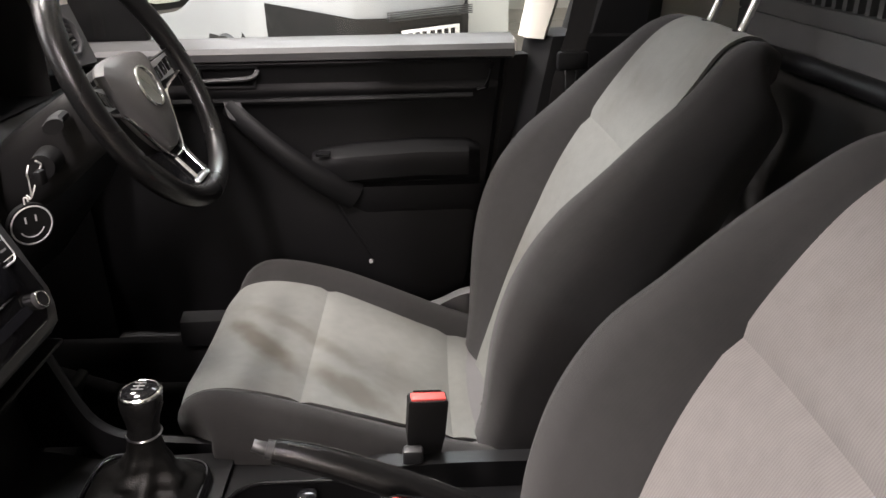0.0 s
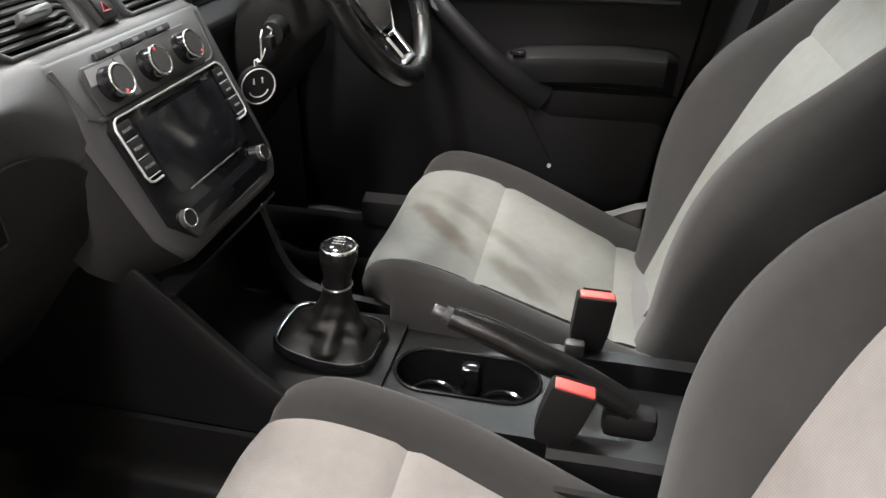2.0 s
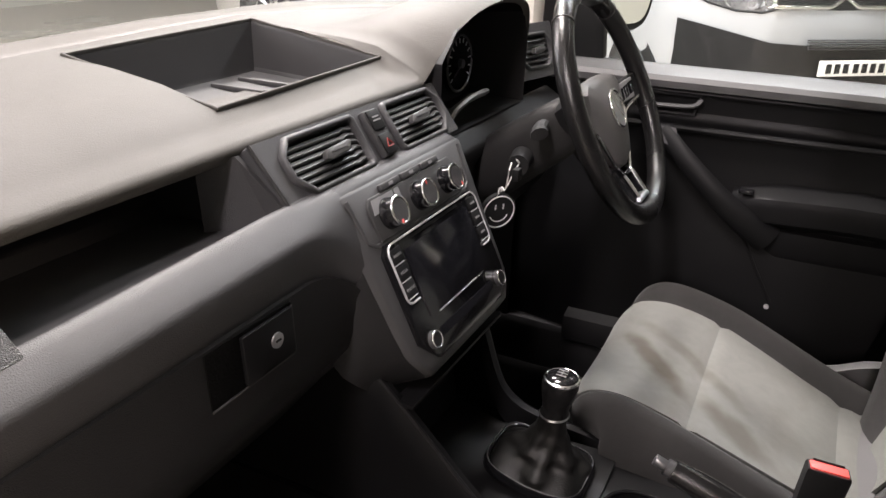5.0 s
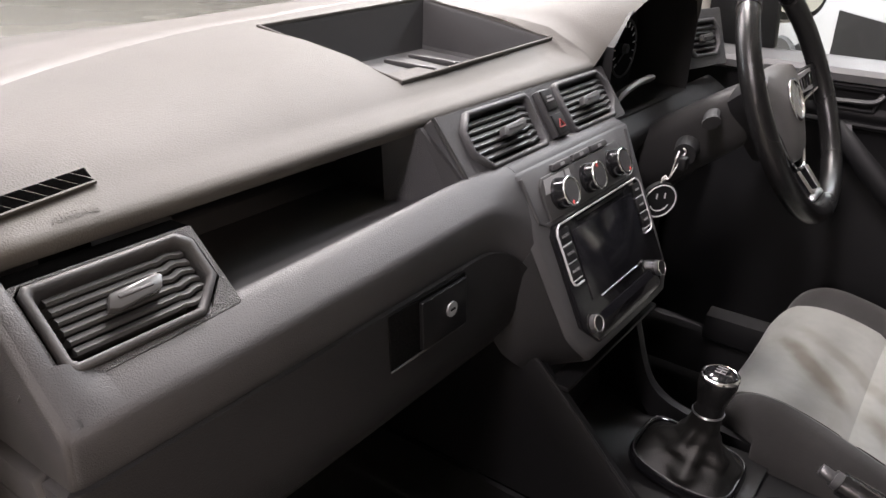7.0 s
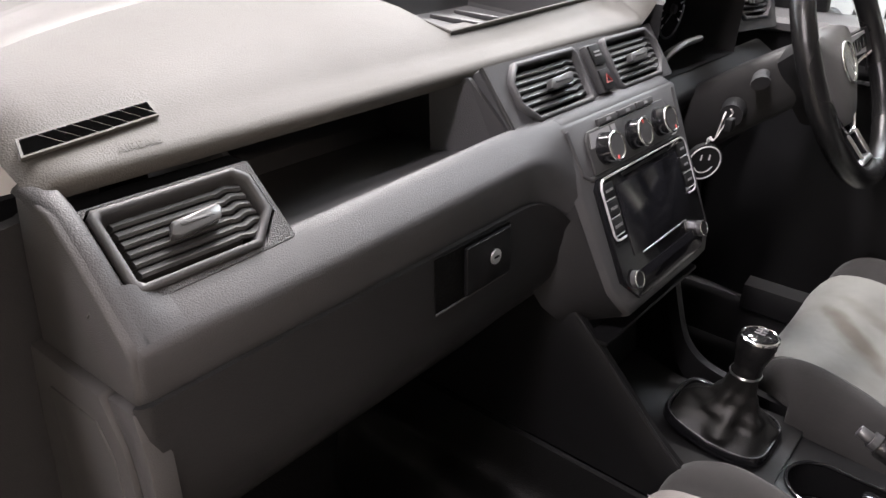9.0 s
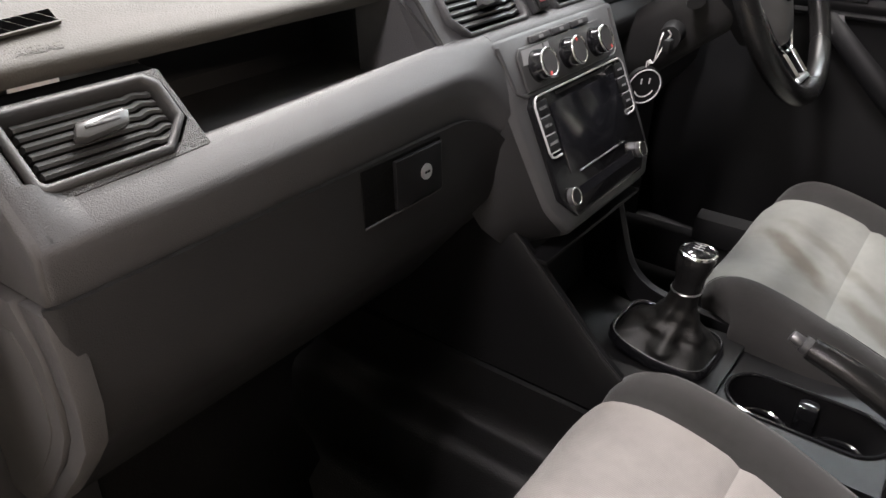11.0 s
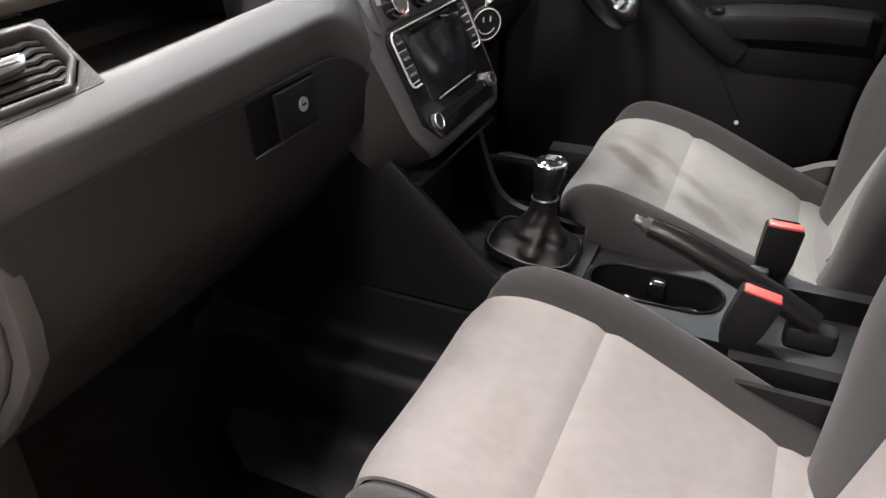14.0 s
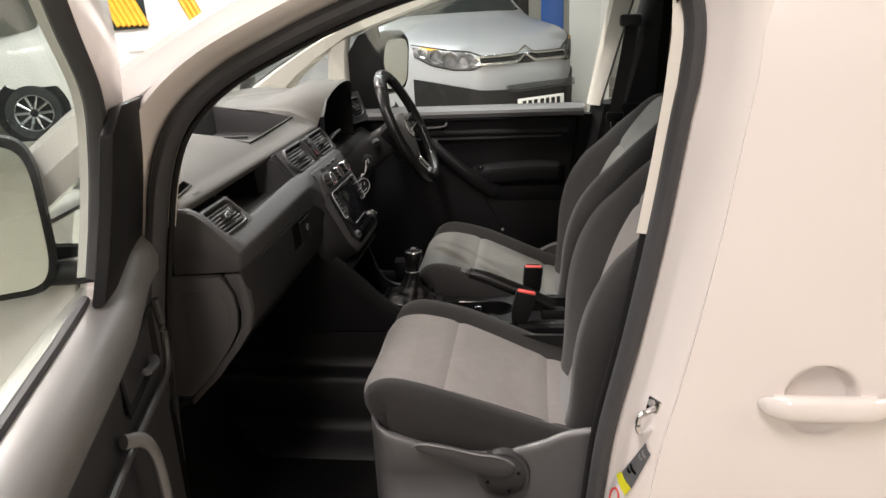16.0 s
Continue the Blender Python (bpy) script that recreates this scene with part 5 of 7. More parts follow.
for i, x in enumerate((-0.085, -0.008, 0.069)):
    bm = B()
    cyl(bm, (x, 0.082, 0.004), (x, 0.082, 0.022), 0.0205, 0.0172, 28)
    kn = cpart("knob", bm, GLOSS)
    bm = B()
    tube(bm, [(x + 0.0172 * math.cos(a), 0.082 + 0.0172 * math.sin(a), 0.0222) for a in [j * math.tau / 28 for j in range(28)]], 0.0019, 14, True)
    cpart("knob_ring", bm, CHROME, kn)
    bm = B()
    cyl(bm, (x, 0.082, 0.0215), (x, 0.082, 0.0235), 0.0155, 0.0148, 24)
    cpart("knob_cap", bm, STACK, kn)
    bm = B()
    a = (radians(250), radians(100), radians(300))[i]
    box(bm, (x + 0.0145 * math.cos(a), 0.082 + 0.0145 * math.sin(a), 0.0225), (0.006, 0.004, 0.003), 0.0008, pose(0, 0, 0, 0, 0, math.degrees(a)))
    cpart("knob_mark", bm, RED, kn)
for x in (-0.06, -0.008, 0.044):
    bm = B()
    box(bm, (x, 0.1145, 0.003), (0.046, 0.0085, 0.006), 0.0015)
    b1 = cpart("button", bm, STACK)
    bm = B()
    box(bm, (x, 0.1145, 0.0063), (0.010, 0.004, 0.0006))
    cpart("button_symbol", bm, GREYPANEL, b1)

# radio
radio = thing("car_radio", "black car radio with a dark screen and two knobs", "car radio", tuple(SM @ Vector((0, -0.03, 0))))
CI = Matrix.Translation(-Vector(radio.location)) @ SM


def rpart(name, bm, material, parent=None, label=""):
    bm.transform(CI)
    return part(name, bm, material, parent or radio, label)


bm = B()
loft(bm, [octo(0.129, 0.081, 0.016, -0.003, (2, 2, 0.7, 0.7)), octo(0.129, 0.081, 0.016, 0.004, (2, 2, 0.7, 0.7)), octo(0.126, 0.078, 0.016, 0.006, (2, 2, 0.7, 0.7))])
bm.transform(pose(0, -0.03, 0))
fascia = rpart("fascia", bm, GLOSS)
bm = B()
box(bm, (0.0, -0.012, 0.0065), (0.178, 0.092, 0.003), 0.001)
rpart("screen", bm, SCREEN, None, "dark glossy screen")
bm = B()
tube(bm, [(-0.066, -0.0605, 0.0072), (0.066, -0.0605, 0.0072)], 0.0011, 6)
rpart("screen_trim", bm, SATIN)
bm = B()
box(bm, (0.0, 0.043, 0.0062), (0.135, 0.004, 0.002))
rpart("disc_slot", bm, DARK)
# one chrome line: round the left buttons, along the top, round the right ones
bm = B()
half = [(0.0, 0.049), (0.112, 0.049), (0.1185, 0.0455), (0.1225, 0.038), (0.122, -0.020), (0.119, -0.0265), (0.113, -0.029), (0.096, -0.029)]
tube(bm, [(-x, y, 0.0075) for x, y in half[:0:-1]] + [(x, y, 0.0075) for x, y in half], 0.0014, 6)
rpart("button_surround", bm, SILVERLINE, None, "chrome line round the buttons")
for s in (-1, 1):
    for k in range(3):
        yy = 0.0335 - k * 0.0225
        bm = B()
        box(bm, (s * 0.1075, yy, 0.007), (0.025, 0.0185, 0.003), 0.001)
        bb = rpart("button", bm, DARK)
        if s < 0:
            words("button_legend", ("RADIO", "MEDIA", "PHONE")[k], 0.0056, CI @ pose(-0.1075, yy, 0.0088), GREYPANEL, bb, 0.0002)
        else:
            bm = B()
            box(bm, (0.1075, yy, 0.0087), (0.013, 0.0028, 0.0005))
            rpart("button_legend", bm, GREYPANEL, bb)
        bm = B()
        tube(bm, [(s * 0.097, yy - 0.0112, 0.0075), (s * 0.118, yy - 0.0112, 0.0075)], 0.0008, 5)
        rpart("button_divider", bm, SILVERLINE, bb)
    bm = B()
    cyl(bm, (s * 0.102, -0.0845, 0.004), (s * 0.102, -0.0845, 0.013), 0.0118, 0.0108, 24)
    kn = rpart("knob", bm, KNOBGREY)
    bm = B()
    cyl(bm, (s * 0.102, -0.0845, 0.012), (s * 0.102, -0.0845, 0.0138), 0.0095, 0.0088, 24)
    rpart("knob_face", bm, DARK, kn)
    bm = B()
    tube(bm, [(s * 0.102 + 0.0108 * math.cos(a), -0.0845 + 0.0105 * math.sin(a), 0.0132) for a in [j * math.tau / 24 for j in range(24)]], 0.0013, 10, True)
    rpart("knob_ring", bm, CHROME, kn)
bm = B()
box(bm, (0, -0.0845, 0.0062), (0.16, 0.012, 0.002))
rpart("lower_strip", bm, SCREEN)

# ---- steering column and wheel ----
WC = Vector((-0.446, 0.366, 1.136))
WM = face_matrix(WC, (-0.42, 0, 0.907), (0, 1, 0))
col = thing("steering_column", "dark steering column shroud with stalks and ignition", "steering column", tuple(WM @ Vector((0, 0, -0.12))))
CI = Matrix.Translation(-Vector(col.location)) @ WM


def kpart(name, bm, material, parent=None, label=""):
    bm.transform(CI)
    return part(name, bm, material, parent or col, label)


bm = B()
rings = []
for z, w, h, o in ((-0.05, 0.045, 0.042, 0), (-0.085, 0.054, 0.048, -0.008), (-0.15, 0.06, 0.052, -0.02), (-0.22, 0.064, 0.056, -0.035), (-0.32, 0.066, 0.052, -0.045)):
    rings.append([(w * math.copysign(abs(math.cos(a)) ** 0.6, math.cos(a)), o + h * math.copysign(abs(math.sin(a)) ** 0.6, math.sin(a)), z) for a in [j * math.tau / 24 for j in range(24)]])
loft(bm, rings)
kpart("shroud", bm, SHROUD)
bm = B()
tube(bm, smooth_path([(-0.07, 0.012, -0.10), (-0.11, 0.010, -0.09), (-0.135, 0.005, -0.082)], 5), [0.012] * 8 + [0.014] * 3, 10, flat=0.7, up=(0, 1, 0))
kpart("stalk", bm, DARK)
bm = B()
tube(bm, smooth_path([(0.07, 0.012, -0.10), (0.12, 0.012, -0.09), (0.155, 0.01, -0.08)], 5), 0.011, 10, flat=0.7, up=(0, 1, 0))
kpart("stalk", bm, DARK)
bm = B()
tube(bm, smooth_path([(-0.125, -0.05, -0.27), (-0.13, 0.02, -0.26), (-0.105, 0.07, -0.24), (-0.05, 0.088, -0.225), (0.03, 0.09, -0.225)], 6), 0.006, 8, flat=1.8, up=(0, 0, 1))
kpart("shroud_rim", bm, SILL_LIT, None, "pale edge of the cluster surround")
bm = B()
cyl(bm, (-0.045, -0.03, -0.16), (-0.116, -0.034, -0.142), 0.02, 0.017, 20)
kpart("ignition_barrel", bm, DARK)

wheel = thing("steering_wheel", "black leather steering wheel with chrome trim", "steering wheel", tuple(WC))
CI = Matrix.Translation(-WC) @ WM


def wpart(name, bm, material, parent=None, label=""):
    bm.transform(CI)
    return part(name, bm, material, parent or wheel, label)


def hpart(name, bm, material, parent=None, label=""):
    # the hub lies deeper than the rim and a little off its middle
    for v in bm.verts:
        k = max(0, min(1, 1.25 - 1.25 * (math.hypot(v.co.x, v.co.y) / 0.175) ** 2))
        v.co += Vector((0.019, -0.021, -0.037)) * k
    return wpart(name, bm, material, parent, label)


bm = B()
N = 64
R = 0.183
rim = []
for j in range(N):
    a = j * math.tau / N
    x, y = R * math.cos(a), R * math.sin(a)
    rim.append((x, y, 0))
tube(bm, rim, 0.0165, 14, True)
wpart("rim", bm, LEATHER, None, "worn black leather rim")
for ss, aa in ((1, 128), (1, 52)):
    bm = B()
    a = radians(aa)
    tube(bm, [(R * math.cos(a) + 0.0168 * (math.cos(a) * math.cos(b)), R * math.sin(a) + 0.0168 * math.sin(a) * math.cos(b), 0.0168 * math.sin(b)) for b in [j * math.tau / 16 for j in range(16)]], 0.0011, 5, True)
    wpart("rim_seam", bm, SEAM)
bm = B()
hub = [(-0.088, 0.052), (-0.06, 0.068), (0, 0.073), (0.06, 0.068), (0.088, 0.052), (0.086, 0.02), (0.066, -0.03), (0.035, -0.072), (0.012, -0.084), (-0.012, -0.084), (-0.035, -0.072), (-0.066, -0.03), (-0.086, 0.02)]
hub = [(p[0], p[1]) for p in smooth_path([(x, y, 0) for x, y in hub + hub[:1]], 3)[:-1]]
loft(bm, [[(x * k, y * k, z) for x, y in hub] for k, z in ((0.985, 0.002), (1.0, 0.006), (0.95, 0.018), (0.8, 0.026), (0.5, 0.031), (0.2, 0.033))])
hb = hpart("airbag_cover", bm, HUB, None, "grey airbag cover")
bm = B()
loft(bm, [[(x * k, y * k, z) for x, y in hub] for k, z in ((0.80, -0.045), (0.93, -0.02), (0.975, 0.002), (0.96, 0.0045))])
hpart("hub_back", bm, DARK, hb, "dark plastic back of the hub")
bm = B()
tube(bm, [(0.031 * math.cos(a), 0.012 + 0.031 * math.sin(a), 0.0345) for a in [j * math.tau / 32 for j in range(32)]], 0.0028, 14, True)
badge = hpart("badge_ring", bm, CHROME, hb, "chrome ring badge")
bm = B()
cyl(bm, (0, 0.012, 0.029), (0, 0.012, 0.0345), 0.029, 0.028, 32)
hpart("badge_disc", bm, SATIN, hb)
for s in (-1, 1):
    bm = B()
    loft(bm, [[(s * 0.075, 0.045, 0.004), (s * 0.075, 0.0, 0.008), (s * 0.075, 0.0, -0.012), (s * 0.075, 0.045, -0.016)], [(s * 0.12, 0.035, 0.002), (s * 0.12, -0.004, 0.004), (s * 0.12, -0.004, -0.012), (s * 0.12, 0.035, -0.012)], [(s * 0.166, 0.03, 0.002), (s * 0.166, -0.015, 0.002), (s * 0.166, -0.015, -0.008), (s * 0.166, 0.03, -0.008)]])
    sp = hpart("spoke", bm, DARK)
    bm = B()
    loft(bm, [[(s * 0.092, 0.036, 0.0085), (s * 0.092, 0.006, 0.0105), (s * 0.092, 0.006, 0.006), (s * 0.092, 0.036, 0.004)], [(s * 0.148, 0.03, 0.006), (s * 0.142, -0.002, 0.008), (s * 0.142, -0.002, 0.002), (s * 0.148, 0.03, 0.0)]])
    kp = hpart("switch_pad", bm, GREYPANEL, sp)
    for q in range(3):
        bm = B()
        box(bm, (s * (0.103 + q * 0.016), 0.017, 0.0095), (0.012, 0.02, 0.004), 0.001)
        hpart("thumb_button", bm, GLOSS, sp)
    bm = B()
    tube(bm, smooth_path([(s * 0.15, -0.006, 0.008), (s * 0.095, -0.008, 0.013), (s * 0.074, -0.026, 0.016), (s * 0.043, -0.072, 0.014), (s * 0.02, -0.094, 0.012), (0, -0.0975, 0.012)], 6), 0.0032, 8)
    hpart("chrome_trim", bm, CHROME)
    bm = B()
    loft(bm, [[(s * 0.016, -0.086, 0.010), (s * 0.048, -0.075, 0.008), (s * 0.048, -0.075, -0.01), (s * 0.016, -0.086, -0.01)], [(s * 0.018, -0.12, 0.008), (s * 0.036, -0.12, 0.007), (s * 0.036, -0.12, -0.008), (s * 0.018, -0.12, -0.008)], [(s * 0.016, -0.157, 0.004), (s * 0.042, -0.152, 0.004), (s * 0.042, -0.152, -0.006), (s * 0.016, -0.157, -0.006)]])
    lw = hpart("lower_spoke", bm, GLOSS)
    bm = B()
    tube(bm, [(s * 0.024, -0.098, 0.0115), (s * 0.022, -0.146, 0.0085)], 0.0042, 8)
    hpart("spoke_inlay", bm, CHROME, lw, "chrome inlay on the lower spoke")
bm = B()
box(bm, (0, -0.1535, 0.003), (0.06, 0.012, 0.012), 0.004)
hpart("lower_bridge", bm, SATIN)

# key ring hanging from the ignition
IG = WM @ Vector((-0.120, -0.034, -0.141))
KC = Vector((-0.581, 0.225, 0.973))
ring = thing("key_ring", "round black smiley key fob on white string", "key ring", tuple(KC))
fm = look(KC, KC + Vector((-0.75, 0.6, 0.1)))
fm.translation = (0, 0, 0)
bm = B()
cyl(bm, (0, 0, -0.004), (0, 0, 0.004), 0.031, 0.031, 32)
bm.transform(fm)
fob = part("fob", bm, DARK, ring)
bm = B()
tube(bm, [(0.0275 * math.cos(a), 0.0275 * math.sin(a), 0.0045) for a in [j * math.tau / 32 for j in range(32)]], 0.0012, 6, True)
tube(bm, [(0.017 * math.cos(a), 0.017 * math.sin(a), 0.0045) for a in [radians(205 + j * 13) for j in range(11)]], 0.0011, 5)
for s in (-1, 1):
    box(bm, (s * 0.007, 0.009, 0.0045), (0.0022, 0.009, 0.001))
bm.transform(fm)
part("fob_print", bm, WHITE_MARK, fob, "white printed ring and face")
q = IG - KC + Vector((0, -0.022, -0.006))
for k in (-1, 1):
    bm = B()
    tube(bm, smooth_path([(0.002, k * 0.005, 0.030), Vector((0.003, k * 0.004, 0.040)), q * 0.52 + Vector((0, 0, 0.004)), q + Vector((0, -k * 0.014, 0.004))], 6), 0.0011, 6)
    part("string", bm, PAPER, ring)
    bm = B()
    tube(bm, smooth_path([q + Vector((0, -k * 0.014, 0.004)), q + Vector((0.003, -k * 0.020, 0.012)), q + Vector((0.002, -k * 0.010, 0.020))], 4), 0.0013, 6)
    part("knot", bm, PAPER, ring)
bm = B()
box(bm, tuple(q + Vector((0.008, 0, 0))), (0.012, 0.018, 0.02), 0.003)
part("key_head", bm, DARK, ring)

# ---- centre console ----
console = thing("centre_console", "dark plastic centre console between the seats", "console")
# side wings from the stack down to the lever: near and far
NEAR_TOP = [(-0.64, 0.905), (-0.60, 0.884), (-0.555, 0.845), (-0.50, 0.792), (-0.455, 0.747), (-0.42, 0.717), (-0.385, 0.694), (-0.33, 0.674), (-0.25, 0.655)]
FAR_TOP = [(-0.64, 0.945), (-0.60, 0.895), (-0.572, 0.835), (-0.552, 0.775), (-0.537, 0.730), (-0.52, 0.698), (-0.49, 0.676), (-0.44, 0.665), (-0.33, 0.655)]
for s, y0, y1, top in ((-1, -0.150, -0.132, NEAR_TOP), (1, 0.160, 0.143, FAR_TOP)):
    bm = B()
    top = [(p.x, p.z) for p in smooth_path([(x, 0, z) for x, z in top], 3)]
    rows = []
    for x, z in top:
        yo = y0
        rows.append([(x, yo, 0.646), (x, yo, max(0.648, z - 0.06)), (x, yo - s * 0.001, z - 0.012), (x, yo - s * 0.004, z - 0.003), (x, yo - s * 0.010, z), (x, y1, z - 0.001), (x, y1, z - 0.05)])
    rows = [[(p[0] - 0.25, p[1], p[2]) for p in rows[0]]] + rows
    loft(bm, rows, False)
    thicken(bm, 0.004)
    wing = part("console_wing", bm, CONSOLE, console, "dark side wing of the console")
    # lighter tube added for the line of light along the wing's edge
    bm = B()
    tube(bm, [(x, y0 - s * 0.006, z - 0.001) for x, z in top], 0.0028, 8)
    part("wing_lit_edge", bm, TRAYGREY, wing)
bm = B()
loft(bm, [[(-0.62, y, 0.80), (-0.60, y, 0.66), (-0.52, y, 0.642), (-0.32, y, 0.648)] for y in (-0.105, 0.135)], False)
thicken(bm, 0.004)
part("open_cubby", bm, DARK, console)
bm = B()
box(bm, (-0.545, -0.002, 0.838), (0.03, 0.286, 0.007), 0.002)
part("cubby_lip", bm, CONSOLE, console)
bm = B()
slab(bm, [(-0.61, -0.135, 0.835), (-0.61, 0.14, 0.835), (-0.615, 0.14, 0.65), (-0.615, -0.135, 0.65)], (-0.006, 0, 0))
part("cubby_back", bm, DARK, console)
# rear body with cup holder cut out
bm = B()
zt = 0.640


def stadium(x0, x1, y0, y1, z, n=12):
    r = (y1 - y0) / 2
    yc = (y0 + y1) / 2
    return [(x1 - r + r * math.cos(a), yc + r * math.sin(a), z) for a in [-math.pi / 2 + j * math.pi / (n - 1) for j in range(n)]] + [(x0 + r + r * math.cos(a), yc + r * math.sin(a), z) for a in [math.pi / 2 + j * math.pi / (n - 1) for j in range(n)]]


cup = stadium(-0.315, -0.105, -0.02, 0.075, zt)
out = []
for x, y, z in cup:
    dx, dy = x + 0.21, y - 0.0275
    k = min(abs(0.125 / dx) if abs(dx) > 1e-6 else 9, abs(0.145 / dy) if abs(dy) > 1e-6 else 9)
    out.append((-0.21 + dx * k, 0.0275 + dy * min(k, 9), zt))
low = [(x, y, 0.44) for x, y, z in out]
loft(bm, [low, out, cup, [(x, y, zt - 0.006) for x, y, z in cup], [(-0.21 + (x + 0.21) * 0.93, 0.0275 + (y - 0.0275) * 0.88, zt - 0.06) for x, y, z in cup]], True, True)
part("cup_holder", bm, TRAYGREY, console, "glossy dark twin cup holder", 30)
bm = B()
tube(bm, [(x, y, zt + 0.001) for x, y, z in cup], 0.003, 8, True)
part("cup_rim", bm, GLOSS, console)
for x in (-0.262, -0.158):
    bm = B()
    tube(bm, [(x + 0.036 * math.cos(a), 0.0275 + 0.036 * math.sin(a), zt - 0.052) for a in [j * math.tau / 24 for j in range(24)]], 0.005, 8, True)
    part("cup_ring", bm, GLOSS, console)
bm = B()
box(bm, (-0.21, 0.06, zt - 0.03), (0.03, 0.03, 0.05), 0.008)
part("cup_divider", bm, GLOSS, console)
bm = B()
loft(bm, [[(x, -0.105, 0.44), (x, -0.10, z - 0.008), (x, -0.09, z), (x, -0.06, z), (x, -0.055, z - 0.04), (x, 0.095, z - 0.04), (x, 0.10, z), (x, 0.125, z), (x, 0.13, z - 0.01), (x, 0.135, 0.44)] for x, z in ((-0.086, 0.642), (0.0, 0.645), (0.12, 0.645), (0.30, 0.62))], False)
thicken(bm, 0.004)
part("rear_tray", bm, TRAYGREY, console, "", 30)
bm = B()
box(bm, (-0.065, 0.112, 0.650), (0.03, 0.02, 0.028), 0.006)
part("tray_corner", bm, STACK, console)
# light grey tube painted in for the light caught along a panel joint
bm = B()
tube(bm, [(-0.44, -0.1505, 0.648), (-0.33, -0.1365, 0.62)], 0.001, 5)
part("lit_joint", bm, GREYPANEL, console)

# ---- gear lever ----
gear = thing("gear_lever", "gear lever with chrome capped knob and leather gaiter", "gear lever", (-0.41, 0.042, 0.655))
bm = B()
frame_o = [(-0.006 + 0.072 * math.copysign(abs(math.cos(a)) ** 0.5, math.cos(a)), 0.061 * math.copysign(abs(math.sin(a)) ** 0.5, math.sin(a))) for a in [k * math.tau / 40 for k in range(40)]]
rings = []
for s, z in ((1.08, -0.004), (1.06, 0.006), (1.02, 0.009), (0.97, 0.008), (0.95, -0.002)):
    rings.append([(x * s, y * s, z + 0.02 * max(0, -x / 0.085)) for x, y in frame_o])
loft(bm, rings, True, False)
thicken(bm, 0.002)
part("gaiter_frame", bm, GLOSS, gear)
bm = B()
tube(bm, [(x * 1.01, y * 1.01, 0.0095 + 0.02 * max(0, -x / 0.085)) for x, y in frame_o], 0.0009, 6, True)
part("frame_trim", bm, KNOBGREY, gear, "thin silver trim")
bm = B()
rings = []
for t in range(19):
    u = t / 18
    k = (1 - u) ** 2.2
    rings.append([])
    for j in range(40):
        a = j * math.tau / 40
        sq = ((abs(math.cos(a)) / 0.070) ** 4 + (abs(math.sin(a)) / 0.060) ** 4) ** -0.25
        soft = (1 - u) * min(1, u * 6)
        fold = 0.13 * math.sin(4 * a + 0.8 + u * 3.5) + 0.09 * math.sin(7 * a - u * 6) + 0.05 * math.sin(u * 26 + 2 * math.sin(a))
        r = (sq * k + 0.0205 * (1 - k)) * (1 + fold * soft * 1.5)
        rings[-1].append((r * math.cos(a) - 0.004 + 0.012 * u, r * math.sin(a), 0.007 + 0.097 * u + 0.02 * max(0, -math.cos(a)) * k * 0.85))
loft(bm, rings)
part("gaiter", bm, GAITER, gear, "creased black leather gaiter", 70)
bm = B()
loft(bm, [[(0.008 + dx + r * math.cos(a), r * math.sin(a), z) for a in [j * math.tau / 24 for j in range(24)]] for z, r, dx in ((0.098, 0.019, 0), (0.105, 0.021, 0), (0.112, 0.019, 0.001), (0.125, 0.021, 0.002), (0.142, 0.0255, 0.004), (0.156, 0.0265, 0.005), (0.162, 0.0255, 0.006))])
part("knob", bm, LEATHER, gear)
bm = B()
tube(bm, [(0.014 + 0.0235 * math.cos(a), 0.0235 * math.sin(a), 0.163) for a in [j * math.tau / 24 for j in range(24)]], 0.003, 8, True)
part("chrome_ring", bm, CHROME, gear)
bm = B()
loft(bm, [[(0.014 + r * math.cos(a), r * math.sin(a), z) for a in [j * math.tau / 24 for j in range(24)]] for z, r in ((0.161, 0.0225), (0.167, 0.021), (0.170, 0.015), (0.1715, 0.006))])
kcap = part("knob_cap", bm, GLOSS, gear)
bm = B()
for y in (-0.007, 0, 0.007):
    tube(bm, [(0.007, y, 0.1722), (0.021, y, 0.1722)], 0.0007, 5)
tube(bm, [(0.014, -0.007, 0.1722), (0.014, 0.007, 0.1722)], 0.0007, 5)
part("shift_pattern", bm, GREYPANEL, kcap)
bm = B()
tube(bm, [(0.008 + 0.0205 * math.cos(a), 0.0205 * math.sin(a), 0.102) for a in [j * math.tau / 24 for j in range(24)]], 0.002, 6, True)
part("collar", bm, SATIN, gear)

# ---- handbrake ----
brake = thing("handbrake", "black leather handbrake lever with silver button", "handbrake", (0.0, -0.02, 0.65))
bm = B()
hp = smooth_path([(-0.225, 0.0, 0.122), (-0.17, 0.0, 0.105), (-0.08, 0, 0.066), (-0.02, 0.0, 0.037), (0.015, 0, 0.018)], 6)
tube(bm, hp, [0.0150 + 0.0045 * math.sin(min(1, i / len(hp) * 1.4) * math.pi * 0.7) for i in range(len(hp))], 14)
part("grip", bm, LEATHER, brake, "stitched black leather grip")
bm = B()
tube(bm, [(p.x + 0.002, p.y - 0.004, p.z + 0.0165) for p in hp[2:-2]], 0.0012, 5)
part("stitching", bm, SEAM, brake)
bm = B()
cyl(bm, (-0.226, 0, 0.1222), (-0.234, 0, 0.1252), 0.0118, 0.0115, 16)
part("collar", bm, STACK, brake)
bm = B()
cyl(bm, (-0.232, 0, 0.1245), (-0.249, 0, 0.131), 0.0078, 0.0075, 16, 0.001)
part("release_button", bm, KNOBGREY, brake, "silver release button")
